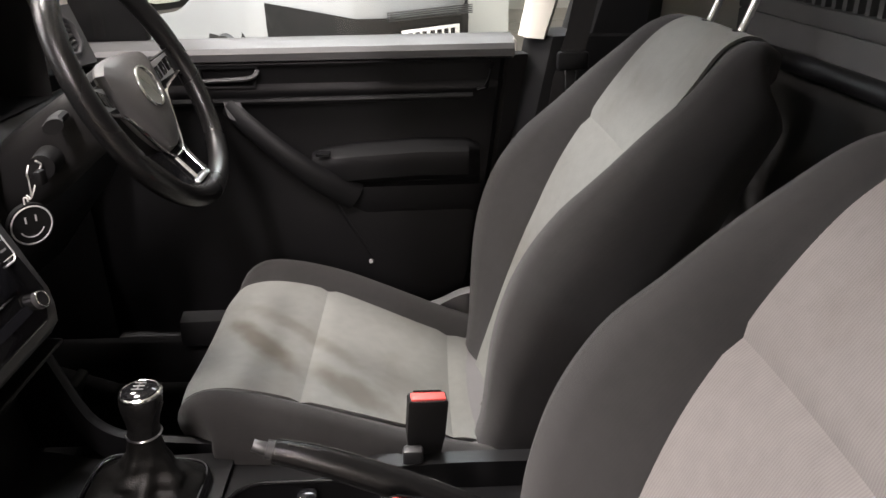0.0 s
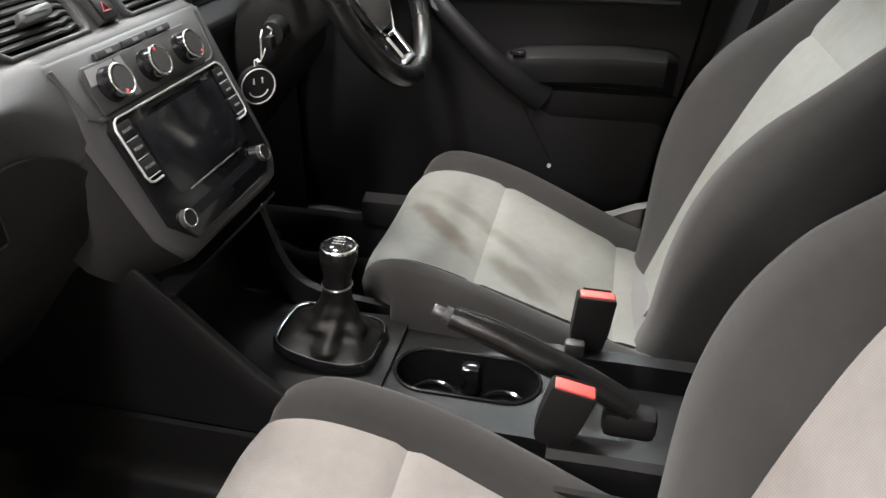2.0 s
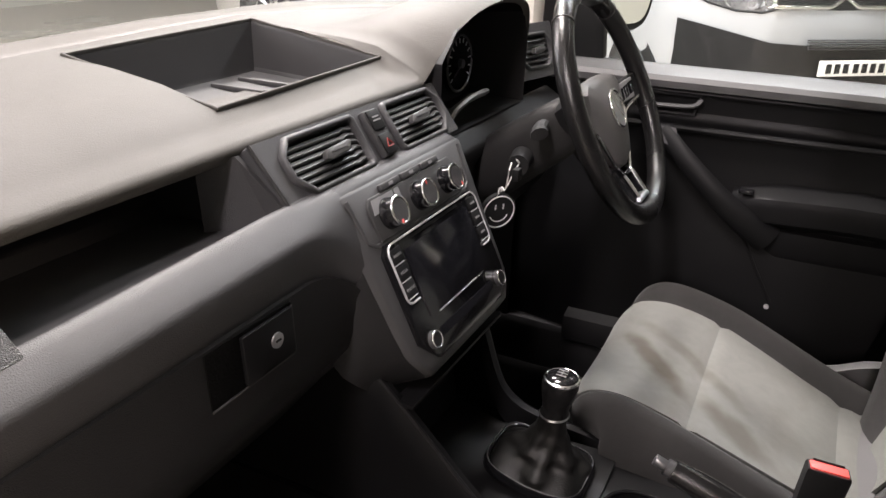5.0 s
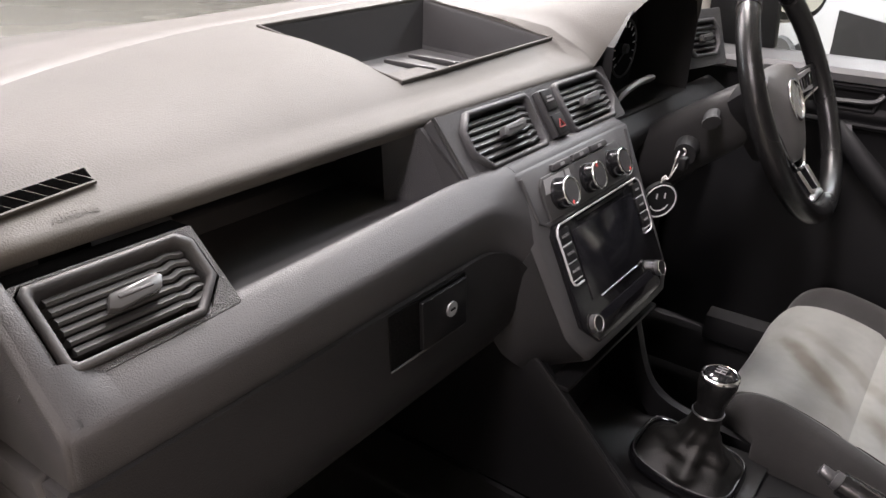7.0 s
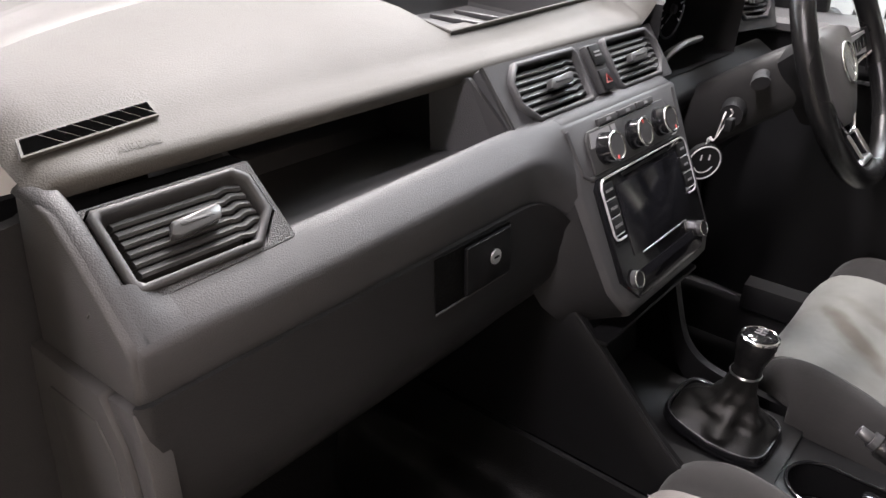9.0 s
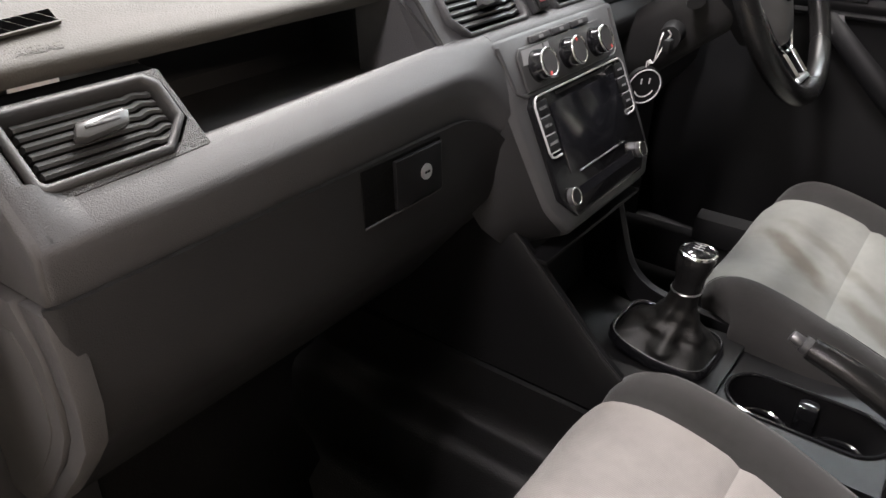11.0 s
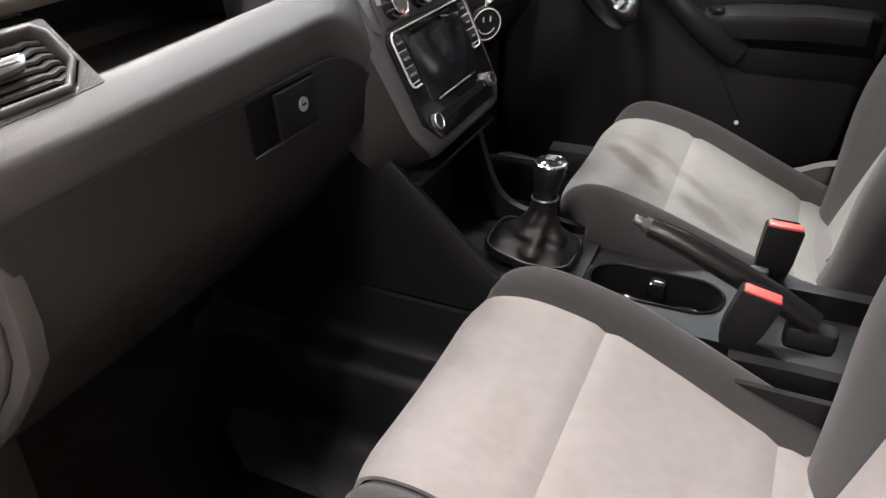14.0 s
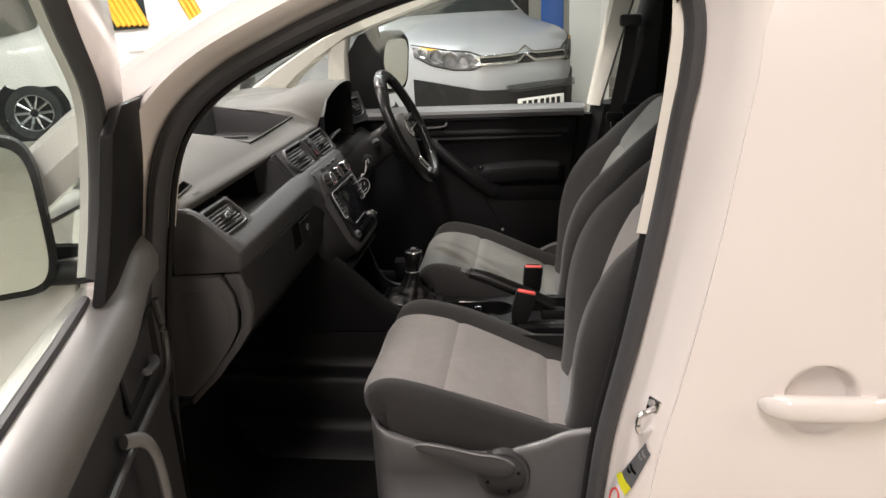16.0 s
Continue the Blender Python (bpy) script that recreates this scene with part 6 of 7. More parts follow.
bm = B()
box(bm, (0.015, 0.0, -0.005), (0.07, 0.036, 0.04), 0.010)
part("lever_boot", bm, DARK, brake)

# ---- belt buckles ----
def buckle(c, base, lean):
    th = thing("belt_buckle", "black seat belt buckle with red release button", "belt buckle", c, group="belt buckles")
    m = pose(0, 0, 0, lean[0], lean[1], lean[2])
    bm = B()
    loft(bm, [[(x * k, y * k2, z) for x, y in ((-0.028, -0.011), (-0.022, -0.0135), (0.022, -0.0135), (0.028, -0.011), (0.028, 0.011), (0.022, 0.0135), (-0.022, 0.0135), (-0.028, 0.011))] for z, k, k2 in ((-0.1, 0.62, 0.7), (-0.085, 0.85, 0.95), (-0.06, 0.97, 1), (-0.004, 1, 1), (0, 0.95, 0.92))])
    bm.transform(m)
    part("body", bm, DARK, th)
    bm = B()
    box(bm, (0, -0.001, -0.003), (0.049, 0.018, 0.012), 0.002)
    bm.transform(m)
    part("red_button", bm, RED, th, "red release button")
    bm = B()
    box(bm, (0, 0.0095, 0.0025), (0.04, 0.003, 0.003))
    bm.transform(m)
    part("tongue_slot", bm, GLOSS, th)
    bm = B()
    b = Vector(base) - Vector(c)
    e = m @ Vector((0, 0, -0.098))
    tube(bm, smooth_path([e, e * 0.6 + b * 0.4, b], 5), 0.010, 8, flat=0.5, up=(0, 1, 0))
    part("stalk", bm, DARK, th)
    return th


buckle((-0.042, 0.135, 0.733), (-0.02, 0.125, 0.60), (0, 5, 8))
buckle((-0.060, -0.082, 0.738), (0.0, -0.10, 0.58), (6, 14, 4))


# ---- seats ----
CUSH = [(0, -0.372, 0.508), (0.05, -0.398, 0.532), (0.11, -0.417, 0.58), (0.175, -0.433, 0.635), (0.24, -0.430, 0.673), (0.31, -0.402, 0.696), (0.40, -0.342, 0.702), (0.55, -0.245, 0.680), (0.70, -0.15, 0.645), (0.88, -0.01, 0.589), (1.0, 0.10, 0.555)]
CW = [(0, 0.215, 0.165), (0.15, 0.238, 0.174), (0.3, 0.255, 0.18), (0.55, 0.268, 0.186), (0.7, 0.268, 0.178), (0.88, 0.258, 0.162), (1.0, 0.245, 0.155)]
BACK = [(0, 0.045, 0.555), (0.1, 0.075, 0.63), (0.22, 0.115, 0.735), (0.36, 0.158, 0.850), (0.50, 0.200, 0.955), (0.64, 0.250, 1.055), (0.76, 0.292, 1.125), (0.84, 0.318, 1.163), (0.90, 0.340, 1.183), (0.95, 0.365, 1.190), (1.0, 0.395, 1.178)]
BW = [(0, 0.185, 0.06, 0.02), (0.1, 0.232, 0.08, 0.042), (0.25, 0.270, 0.105, 0.088), (0.38, 0.275, 0.122, 0.106), (0.5, 0.266, 0.136, 0.096), (0.6, 0.25, 0.142, 0.066), (0.76, 0.228, 0.145, 0.030), (0.86, 0.208, 0.130, 0.018), (0.93, 0.188, 0.12, 0.008), (1.0, 0.165, 0.11, 0.0)]


BSEAM = 0.595


def frame_at(table, s):
    x, z = interp(table, s)
    x1, z1 = interp(table, min(1, s + 0.01))
    x0, z0 = interp(table, max(0, s - 0.01))
    t = Vector((x1 - x0, 0, z1 - z0)).normalized()
    return Vector((x, 0, z)), Vector((-t.z, 0, t.x))


# upper edge of the plastic shield at the seat's side: x, height
SHIELD = [(-0.42, 0.640), (-0.39, 0.632), (-0.35, 0.622), (-0.29, 0.603), (-0.21, 0.586), (-0.10, 0.590), (-0.02, 0.612), (0.02, 0.632), (0.06, 0.643), (0.12, 0.650)]


def cushion_point(s, y, lift=0.0):
    c, n = frame_at(CUSH, s)
    W, p = interp(CW, s)
    a = abs(y)
    if a <= p:
        h = 0.006 * (a / p) ** 2 - 0.004
        # quilting: the cloth sinks at the cross seams
        for q in (0.55, 0.885):
            h -= 0.006 * math.exp(-((s - q) / 0.012) ** 2)
    else:
        u = (a - p) / (W - p)
        h = 0.002 + 0.034 * max(0, min(1, (s - 0.1) / 0.24)) * math.sin(min(1, u * 1.15) * math.pi * 0.62) - 0.05 * max(0, u - 0.55) ** 2 / 0.2
        h -= 0.006 * math.exp(-((a - p) / 0.005) ** 2)
    u = max(0, (a - p * 0.6) / (W - p * 0.6))
    rx = 0.10 * u ** 2.2 * max(0, 1 - s / 0.42) ** 0.8
    return Vector((c.x + rx, y, c.z)) + n * (h + lift)


def back_point(s, y, lift=0.0):
    c, n = frame_at(BACK, s)
    W, p, b = interp(BW, s)
    a = abs(y)
    if a <= p:
        h = b * 0.18 * (a / p) ** 2
        h -= 0.006 * math.exp(-((s - BSEAM) / 0.012) ** 2)
        h -= 0.012 * math.exp(-((s - 0.2) / 0.18) ** 2) * (1 - (a / p) ** 2)
    else:
        u = (a - p) / (W - p)
        h = b * (0.18 + 0.82 * math.sin(min(1, u * 1.35) * math.pi / 2)) - (b * 0.9 + 0.02) * max(0, u - 0.6) ** 2 / 0.16
        h -= 0.006 * math.exp(-((a - p) / 0.005) ** 2)
    return Vector((c.x, y, c.z)) + n * (h + lift)


def seat(y0, outer, cloth, label, recline=0.0, forward=0.0):
    th = thing("front_seat", label, "car seat", (0, y0, 0.35), group="front seats")
    mv = Matrix.Translation((0, 0, -0.35))

    def sp(name, bm, material, parent=None, lab="", smooth=60):
        for v in bm.verts:
            v.co.x -= forward * max(0, min(1, (-0.1 - v.co.x) / 0.2))
            v.co.x += recline * max(0, min(1, (v.co.x - 0.02) / 0.12)) * max(0, v.co.z - 0.62) / 0.55
        bm.transform(mv)
        return part(name, bm, material, parent or th, lab, smooth)

    NS = 46
    # dark cushion with side bolsters
    bm = B()
    rows = []
    for i in range(NS + 1):
        s = i / NS
        W, p = interp(CW, s)
        f = [0, 0.35, 0.7, 0.94, 1.0]
        ys = [k * p for k in f] + [p + (W - p) * k for k in (0.06, 0.16, 0.35, 0.55, 0.75, 0.9, 1.0)]
        c, n = frame_at(CUSH, s)
        half = [cushion_point(s, y, -0.006 if y < p * 0.99 else 0) for y in ys]
        e = half[-1]
        zb = min(e.z - 0.004, interp(SHIELD, e.x)[0] - 0.012)
        f = min(1, s / 0.15)
        down = [Vector((e.x + 0.003 * k, e.y + dy * f, e.z + (zb - e.z) * k)) for k, dy in ((0.25, 0.006), (0.6, 0.006), (0.85, 0.0), (1.0, -0.012))]
        half += down
        rows.append([Vector((v.x, -v.y, v.z)) for v in half[:0:-1]] + half)
    loft(bm, rows)
    cu = sp("cushion", bm, DARK_CLOTH, None, "dark grey cloth side bolsters")
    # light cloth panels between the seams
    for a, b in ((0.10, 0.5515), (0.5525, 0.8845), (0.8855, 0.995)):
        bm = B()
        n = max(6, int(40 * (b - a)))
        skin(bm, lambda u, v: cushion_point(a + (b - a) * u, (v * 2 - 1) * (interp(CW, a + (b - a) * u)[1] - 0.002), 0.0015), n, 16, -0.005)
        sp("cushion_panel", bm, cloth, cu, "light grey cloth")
    for q in (0.552, 0.885):
        bm = B()
        p = interp(CW, q)[1]
        tube(bm, [cushion_point(q, -p + 2 * p * k / 16, 0.0013) for k in range(17)], 0.0024, 6)
        sp("cross_seam", bm, SEAM, cu)
    # backrest
    bm = B()
    rows = []
    for i in range(NS + 1):
        s = i / NS
        W, p, b = interp(BW, s)
        c, n = frame_at(BACK, s)
        ys = [k * p for k in (0, 0.35, 0.7, 0.94, 1.0)] + [p + (W - p) * k for k in (0.06, 0.16, 0.35, 0.55, 0.75, 0.9, 1.0)]
        half = [back_point(s, y, -0.006 if y < p * 0.99 else 0) for y in ys]
        e = half[-1]
        th_ = 0.115 * (1 - 0.55 * max(0, s - 0.8) / 0.2)
        ez = (e - c).dot(n)
        for d, dy in ((0.3, 0.006), (0.6, 0.004), (0.85, -0.012), (1.0, -0.05)):
            half.append(Vector((c.x, e.y + dy, c.z)) + n * (ez + (-th_ - ez) * d))
        half.append(Vector((c.x, 0.0, c.z)) - n * (th_ + 0.01))
        rows.append(half + [Vector((v.x, -v.y, v.z)) for v in half[-2:0:-1]])
    loft(bm, rows)
    bk = sp("backrest", bm, DARK_CLOTH, None, "dark grey cloth bolsters and back")
    for a, b in ((0.03, BSEAM - 0.0005), (BSEAM + 0.0005, 0.985)):
        bm = B()
        skin(bm, lambda u, v: back_point(a + (b - a) * u, (v * 2 - 1) * (interp(BW, a + (b - a) * u)[1] - 0.002), 0.0015), 22, 14, -0.005)
        sp("backrest_panel", bm, cloth, bk, "light grey cloth")
    bm = B()
    p = interp(BW, BSEAM)[1]
    tube(bm, [back_point(BSEAM, -p + 2 * p * k / 16, 0.0013) for k in range(17)], 0.0024, 6)
    sp("cross_seam", bm, SEAM, bk)
    # head restraint on two posts
    for s in (-1, 1):
        bm = B()
        cyl(bm, (0.362, s * 0.062, 1.165), (0.408, s * 0.062, 1.315), 0.0062, None, 12)
        sp("headrest_post", bm, CHROME, None, "bright steel post")
        bm = B()
        cyl(bm, (0.366, s * 0.062, 1.183), (0.370, s * 0.062, 1.196), 0.014, 0.011, 14)
        sp("post_guide", bm, DARK)
    bm = B()
    rings = []
    for t in range(9):
        u = t / 8
        w = 0.125 * (1 - (2 * u - 1) ** 4 * 0.35)
        x, z = 0.40 + 0.035 * u, 1.295 + 0.17 * u
        d = 0.05 * (1 - (2 * u - 1) ** 4 * 0.6)
        rings.append([(x + d * math.copysign(abs(math.cos(a)) ** 0.8, math.cos(a)), w * math.copysign(abs(math.sin(a)) ** 0.55, math.sin(a)), z) for a in [j * math.tau / 28 for j in range(28)]])
    loft(bm, rings)
    sp("headrest", bm, DARK_CLOTH)
    bm = B()
    cyl(bm, (0.40, outer * 0.135, 1.135), (0.40, outer * 0.165, 1.125), 0.012, 0.010, 12)
    sp("release_stud", bm, SATIN)
    # plastic base, side shield, recliner wheel and lifting lever
    bm = B()
    rings = []
    for x, w, zt_, zb in ((-0.405, 0.17, 0.53, 0.42), (-0.385, 0.215, 0.545, 0.40), (-0.30, 0.243, 0.555, 0.39), (-0.1, 0.247, 0.56, 0.39), (0.06, 0.245, 0.585, 0.39), (0.14, 0.22, 0.60, 0.39)):
        rings.append([(x, -w, zb), (x, -w - 0.004, zt_ - 0.03), (x, -w + 0.008, zt_), (x, w - 0.008, zt_), (x, w + 0.004, zt_ - 0.03), (x, w, zb)])
    loft(bm, rings)
    base = sp("seat_base", bm, BASEGREY, None, "grey plastic seat base")
    bm = B()
    for s in (-1, 1):
        box(bm, (-0.12, s * 0.19, 0.37), (0.5, 0.04, 0.045), 0.006)
    sp("seat_rail", bm, STEEL, base)
    # outer side shield with a rolled upper edge and a shallow pressed field
    bm = B()
    cols = []
    for k in range(27):
        x = -0.405 + 0.535 * k / 26
        zt_ = interp(SHIELD, x)[0]
        w = 0.276 - 0.05 * max(0, (-0.36 - x) / 0.045) ** 2
        dip = 0.006 * max(0, min(1, (x + 0.375) / 0.02)) * max(0, min(1, (-0.17 - x) / 0.02))
        cols.append([(x, outer * (w + d - (dip if low else 0)), z) for d, z, low in ((-0.022, zt_ - 0.004, 0), (-0.010, zt_ + 0.002, 0), (0.0, zt_, 0), (0.003, zt_ - 0.007, 0), (0.001, zt_ - 0.018, 0), (0.001, 0.535, 0), (0.001, 0.527, 1), (0.002, 0.46, 1), (0.002, 0.452, 0), (0.0, 0.40, 0))])
    loft(bm, cols, False)
    thicken(bm, 0.003, (0, outer * 3, 0.6))
    sp("side_shield", bm, BASEGREY, base, "grey plastic side shield")
    bm = B()
    wx, wz = -0.106, 0.538
    cyl(bm, (wx, outer * 0.272, wz), (wx, outer * 0.292, wz), 0.060, 0.057, 36)
    rw = sp("recliner_wheel", bm, WHEELGREY, None, "dark round recliner wheel")
    bm = B()
    cyl(bm, (wx, outer * 0.291, wz), (wx, outer * 0.297, wz), 0.050, 0.046, 36)
    sp("wheel_face", bm, WHEELGREY, rw)
    for a in (20, 200, 290):
        bm = B()
        cyl(bm, (wx + 0.036 * math.cos(radians(a)), outer * 0.2965, wz + 0.036 * math.sin(radians(a))), (wx + 0.036 * math.cos(radians(a)), outer * 0.2985, wz + 0.036 * math.sin(radians(a))), 0.0045, None, 10)
        sp("wheel_plug", bm, CONSOLE, rw)
    # broad lever blade with a paler rim, swelling towards its pivot
    blade = smooth_path([(-0.296, 0, 0.611), (-0.288, 0, 0.620), (-0.26, 0, 0.620), (-0.215, 0, 0.612), (-0.165, 0, 0.600), (-0.115, 0, 0.594), (-0.082, 0, 0.575), (-0.085, 0, 0.55), (-0.115, 0, 0.540), (-0.15, 0, 0.545), (-0.19, 0, 0.560), (-0.235, 0, 0.580), (-0.275, 0, 0.597), (-0.292, 0, 0.603)], 3)
    bm = B()
    slab(bm, [(p.x, outer * 0.292, p.z) for p in blade], (0, outer * 0.013, 0), 0.003)
    lever = sp("height_lever", bm, WHEELGREY, None, "grey plastic height lever")
    bm = B()
    tube(bm, [(p.x, outer * 0.305, p.z) for p in blade[:19]], 0.0032, 6)
    sp("lever_rim", bm, SILL_LIT, lever)
    return th


seat(-0.357, -1, LIGHT_CLOTH, "front passenger seat in light and dark grey cloth", -0.004)
seat(0.385, 1, WORN_CLOTH_COOL, "driver's seat in worn light and dark grey cloth", 0.035, -0.010)

# pedals
ped = thing("pedal_set", "dark pedals in the driver's footwell", "pedals", (-0.75, 0.42, 0.5))
for y in (-0.13, -0.02, 0.1):
    bm = B()
    box(bm, (0, y, 0), (0.02, 0.06, 0.075), 0.005, pose(0, 0, 0, 0, 25, 0))
    pp = part("pedal_pad", bm, RUBBER, ped)
    bm = B()
    tube(bm, [(-0.01, y, 0), (-0.06, y, 0.12), (-0.12, y, 0.3)], 0.008, 8)
    part("pedal_arm", bm, STEEL, pp)

# ---- open passenger door ----
pd = thing("passenger_door", "open passenger door with black trim and clear window", "car door", (-0.805, -0.825, 0.38))
PM = Matrix.Rotation(radians(-73), 4, "Z")


# local: X along the door away from its hinge, Y towards the cabin side, Z up
def pp_(name, bm, material, parent=None, label="", smooth=38):
    bm.transform(PM)
    return part(name, bm, material, parent or pd, label, smooth)


def sill_z(x):
    return interp([(0.0, 0.775), (0.10, 0.775), (0.17, 0.755), (0.25, 0.735), (0.40, 0.728), (0.95, 0.72)], x)[0]


bm = B()
rows = []
for x in (0.03, 0.05, 0.08, 0.15, 0.25, 0.4, 0.6, 0.85, 0.92):
    z = sill_z(x)
    k = 0.03 if x < 0.04 or x > 0.9 else 0
    rows.append([(x, 0.02, 0.0), (x, 0.055 - k, 0.02), (x, 0.068 - k, 0.20), (x, 0.068 - k, 0.45), (x, 0.07 - k, z - 0.14), (x, 0.075 - k, z - 0.10), (x, 0.082 - k, z - 0.06)])
loft(bm, rows, False)
thicken(bm, 0.012, (0.4, 2, 1.0))
pp_("trim_panel", bm, TRIM_LIT, None, "black plastic door trim")
bm = B()
rows = []
for x in (0.015, 0.05, 0.10, 0.14, 0.17, 0.21, 0.25, 0.4, 0.6, 0.92):
    z = sill_z(x)
    rows.append([(x, 0.085, z - 0.075), (x, 0.09, z - 0.045), (x, 0.083, z - 0.02), (x, 0.068, z - 0.006), (x, 0.034, z + 0.002), (x, 0.028, z - 0.06)])
loft(bm, rows)
pp_("window_sill", bm, SILL_LIT, None, "grey plastic sill of the door window", 50)
bm = B()
tube(bm, [(0.25, 0.026, 0.742), (0.4, 0.026, 0.735), (0.93, 0.026, 0.726)], 0.008, 8)
pp_("glass_seal", bm, RUBBER)
bm = B()
box(bm, (0.47, -0.035, 0.30), (0.92, 0.05, 0.78), 0.02)
pp_("outer_skin", bm, PAINT)
# window frame: dark rubber channel inside, painted frame outside, leaning in
def lean(z):
    return 0.21 * (z - 0.72) + 0.024


def leaned(pts, dy=0.0):
    return [(x, lean(z) + dy, z) for x, z in pts]


fp = smooth_path(leaned([(0.205, 0.76), (0.195, 0.85), (0.205, 0.95), (0.245, 1.04), (0.37, 1.13), (0.48, 1.20), (0.65, 1.25), (0.88, 1.25)]), 6)
bm = B()
tube(bm, fp, 0.009, 8, flat=1.6, up=(0, 1, 0))
pp_("window_channel", bm, RUBBER)
fo = smooth_path(leaned([(0.03, 0.76), (0.03, 0.87), (0.05, 0.97), (0.10, 1.07), (0.20, 1.18), (0.36, 1.27), (0.6, 1.325), (0.93, 1.325)]), 6)
bm = B()
loft(bm, [[p + Vector((-0.012, -0.035, 0.008)), p + Vector((0, -0.01, 0.0)), p + Vector((0.012, 0.006, -0.006)), p * 0.4 + q * 0.6 + Vector((0, 0.012, 0)), q + Vector((-0.012, 0.006, 0.0)), q + Vector((-0.012, -0.03, 0.0))] for p, q in zip(fo, fp)])
pp_("window_frame", bm, PAINT, None, "white painted window frame")
bm = B()
tube(bm, leaned([(0.93, 0.70), (0.93, 1.0), (0.90, 1.26)]), 0.025, 8)
pp_("window_frame", bm, RUBBER)
bm = B()
slab(bm, leaned([(0.205, 0.72), (0.93, 0.71), (0.90, 1.25), (0.65, 1.25), (0.48, 1.20), (0.37, 1.13), (0.245, 1.04), (0.205, 0.95), (0.195, 0.85)], -0.012), (0, -0.004, 0))
g = pp_("window_pane", bm, GREENGLASS)
g.visible_shadow = False
# black mirror corner
bm = B()
slab(bm, leaned([(-0.06, 0.735), (0.12, 0.73), (0.275, 0.735), (0.258, 0.80), (0.250, 0.88), (0.258, 0.985), (0.21, 1.02), (0.03, 1.015), (-0.04, 0.93)], 0.012), (0, 0.022, 0.004), 0.006)
pp_("mirror_base", bm, DARK, None, "black plastic mirror corner")
mirror = thing("door_mirror", "large black framed door mirror on the open door", "mirror", tuple(Vector(pd.location) + PM @ Vector((0.06, -0.165, 0.83))))
mm = PM @ Matrix.Rotation(radians(-80), 4, "Z")
bm = B()
sq = lambda k, w, h, y: [(w * k * math.copysign(abs(math.cos(a)) ** 0.45, math.cos(a)), y, h * k * math.copysign(abs(math.sin(a)) ** 0.45, math.sin(a))) for a in [j * math.tau / 32 for j in range(32)]]
loft(bm, [sq(0.93, 0.095, 0.14, 0.012), sq(1.0, 0.095, 0.14, 0.006), sq(1.0, 0.095, 0.14, -0.02), sq(0.9, 0.095, 0.14, -0.06), sq(0.6, 0.095, 0.14, -0.09)])
bm.transform(mm)
part("housing", bm, DARK, mirror)
bm = B()
slab(bm, sq(0.90, 0.095, 0.14, 0.0125), (0, 0.002, 0))
bm.transform(mm)
part("mirror_glass", bm, MIRROR, mirror)
bm = B()
tube(bm, [(-0.05, -0.02, -0.11), (-0.10, -0.02, -0.115), (-0.165, 0.0, -0.115)], 0.022, 10)
bm.transform(mm)
part("mirror_arm", bm, DARK, mirror)
# release cup, bead under it, pull grip, bin
bm = B()
tube(bm, smooth_path([(0.055, 0.078, 0.66), (0.05, 0.082, 0.58), (0.09, 0.084, 0.53), (0.2, 0.084, 0.535), (0.47, 0.084, 0.55), (0.8, 0.084, 0.55)], 5), 0.007, 8)
pp_("panel_bead", bm, STACK)
bm = B()
loft(bm, [[(0.09 + k, 0.072 + d, 0.565 + 0.4 * k), (0.32 - k, 0.072 + d, 0.57 + 0.5 * k), (0.34 - k, 0.072 + d, 0.655 - k), (0.09 + k, 0.072 + d, 0.665 - k)] for k, d in ((0, 0.006), (0.006, 0.008), (0.012, -0.02))], True, False)
thicken(bm, 0.003, (0.4, 2, 1.0))
rc = pp_("release_cup", bm, DARK)
bm = B()
tube(bm, smooth_path([(0.15, 0.080, 0.59), (0.20, 0.094, 0.60), (0.27, 0.098, 0.62)], 5), 0.009, 8, flat=0.6, up=(0, 0, 1))
pp_("release_handle", bm, STACK, rc)
bm = B()
tube(bm, smooth_path([(0.40, 0.085, 0.58), (0.37, 0.105, 0.56), (0.35, 0.112, 0.50), (0.35, 0.11, 0.40), (0.37, 0.085, 0.33)], 6), 0.011, 10, flat=0.8, up=(0, 1, 0))
pp_("pull_grip", bm, GRIP, None, "pale plastic pull grip")
bm = B()
rows = []
for x in (0.14, 0.5, 0.85):
    rows.append([(x, 0.065, 0.22), (x, 0.11, 0.21), (x, 0.12, 0.17), (x, 0.11, 0.04), (x, 0.05, 0.0)])
loft(bm, rows)
pp_("door_bin", bm, TRIM_SHADED)
for z in (0.12, 0.50):
    bm = B()
    box(bm, (-0.01, -0.02, z), (0.07, 0.03, 0.05), 0.006)
    pp_("hinge", bm, PAINT)


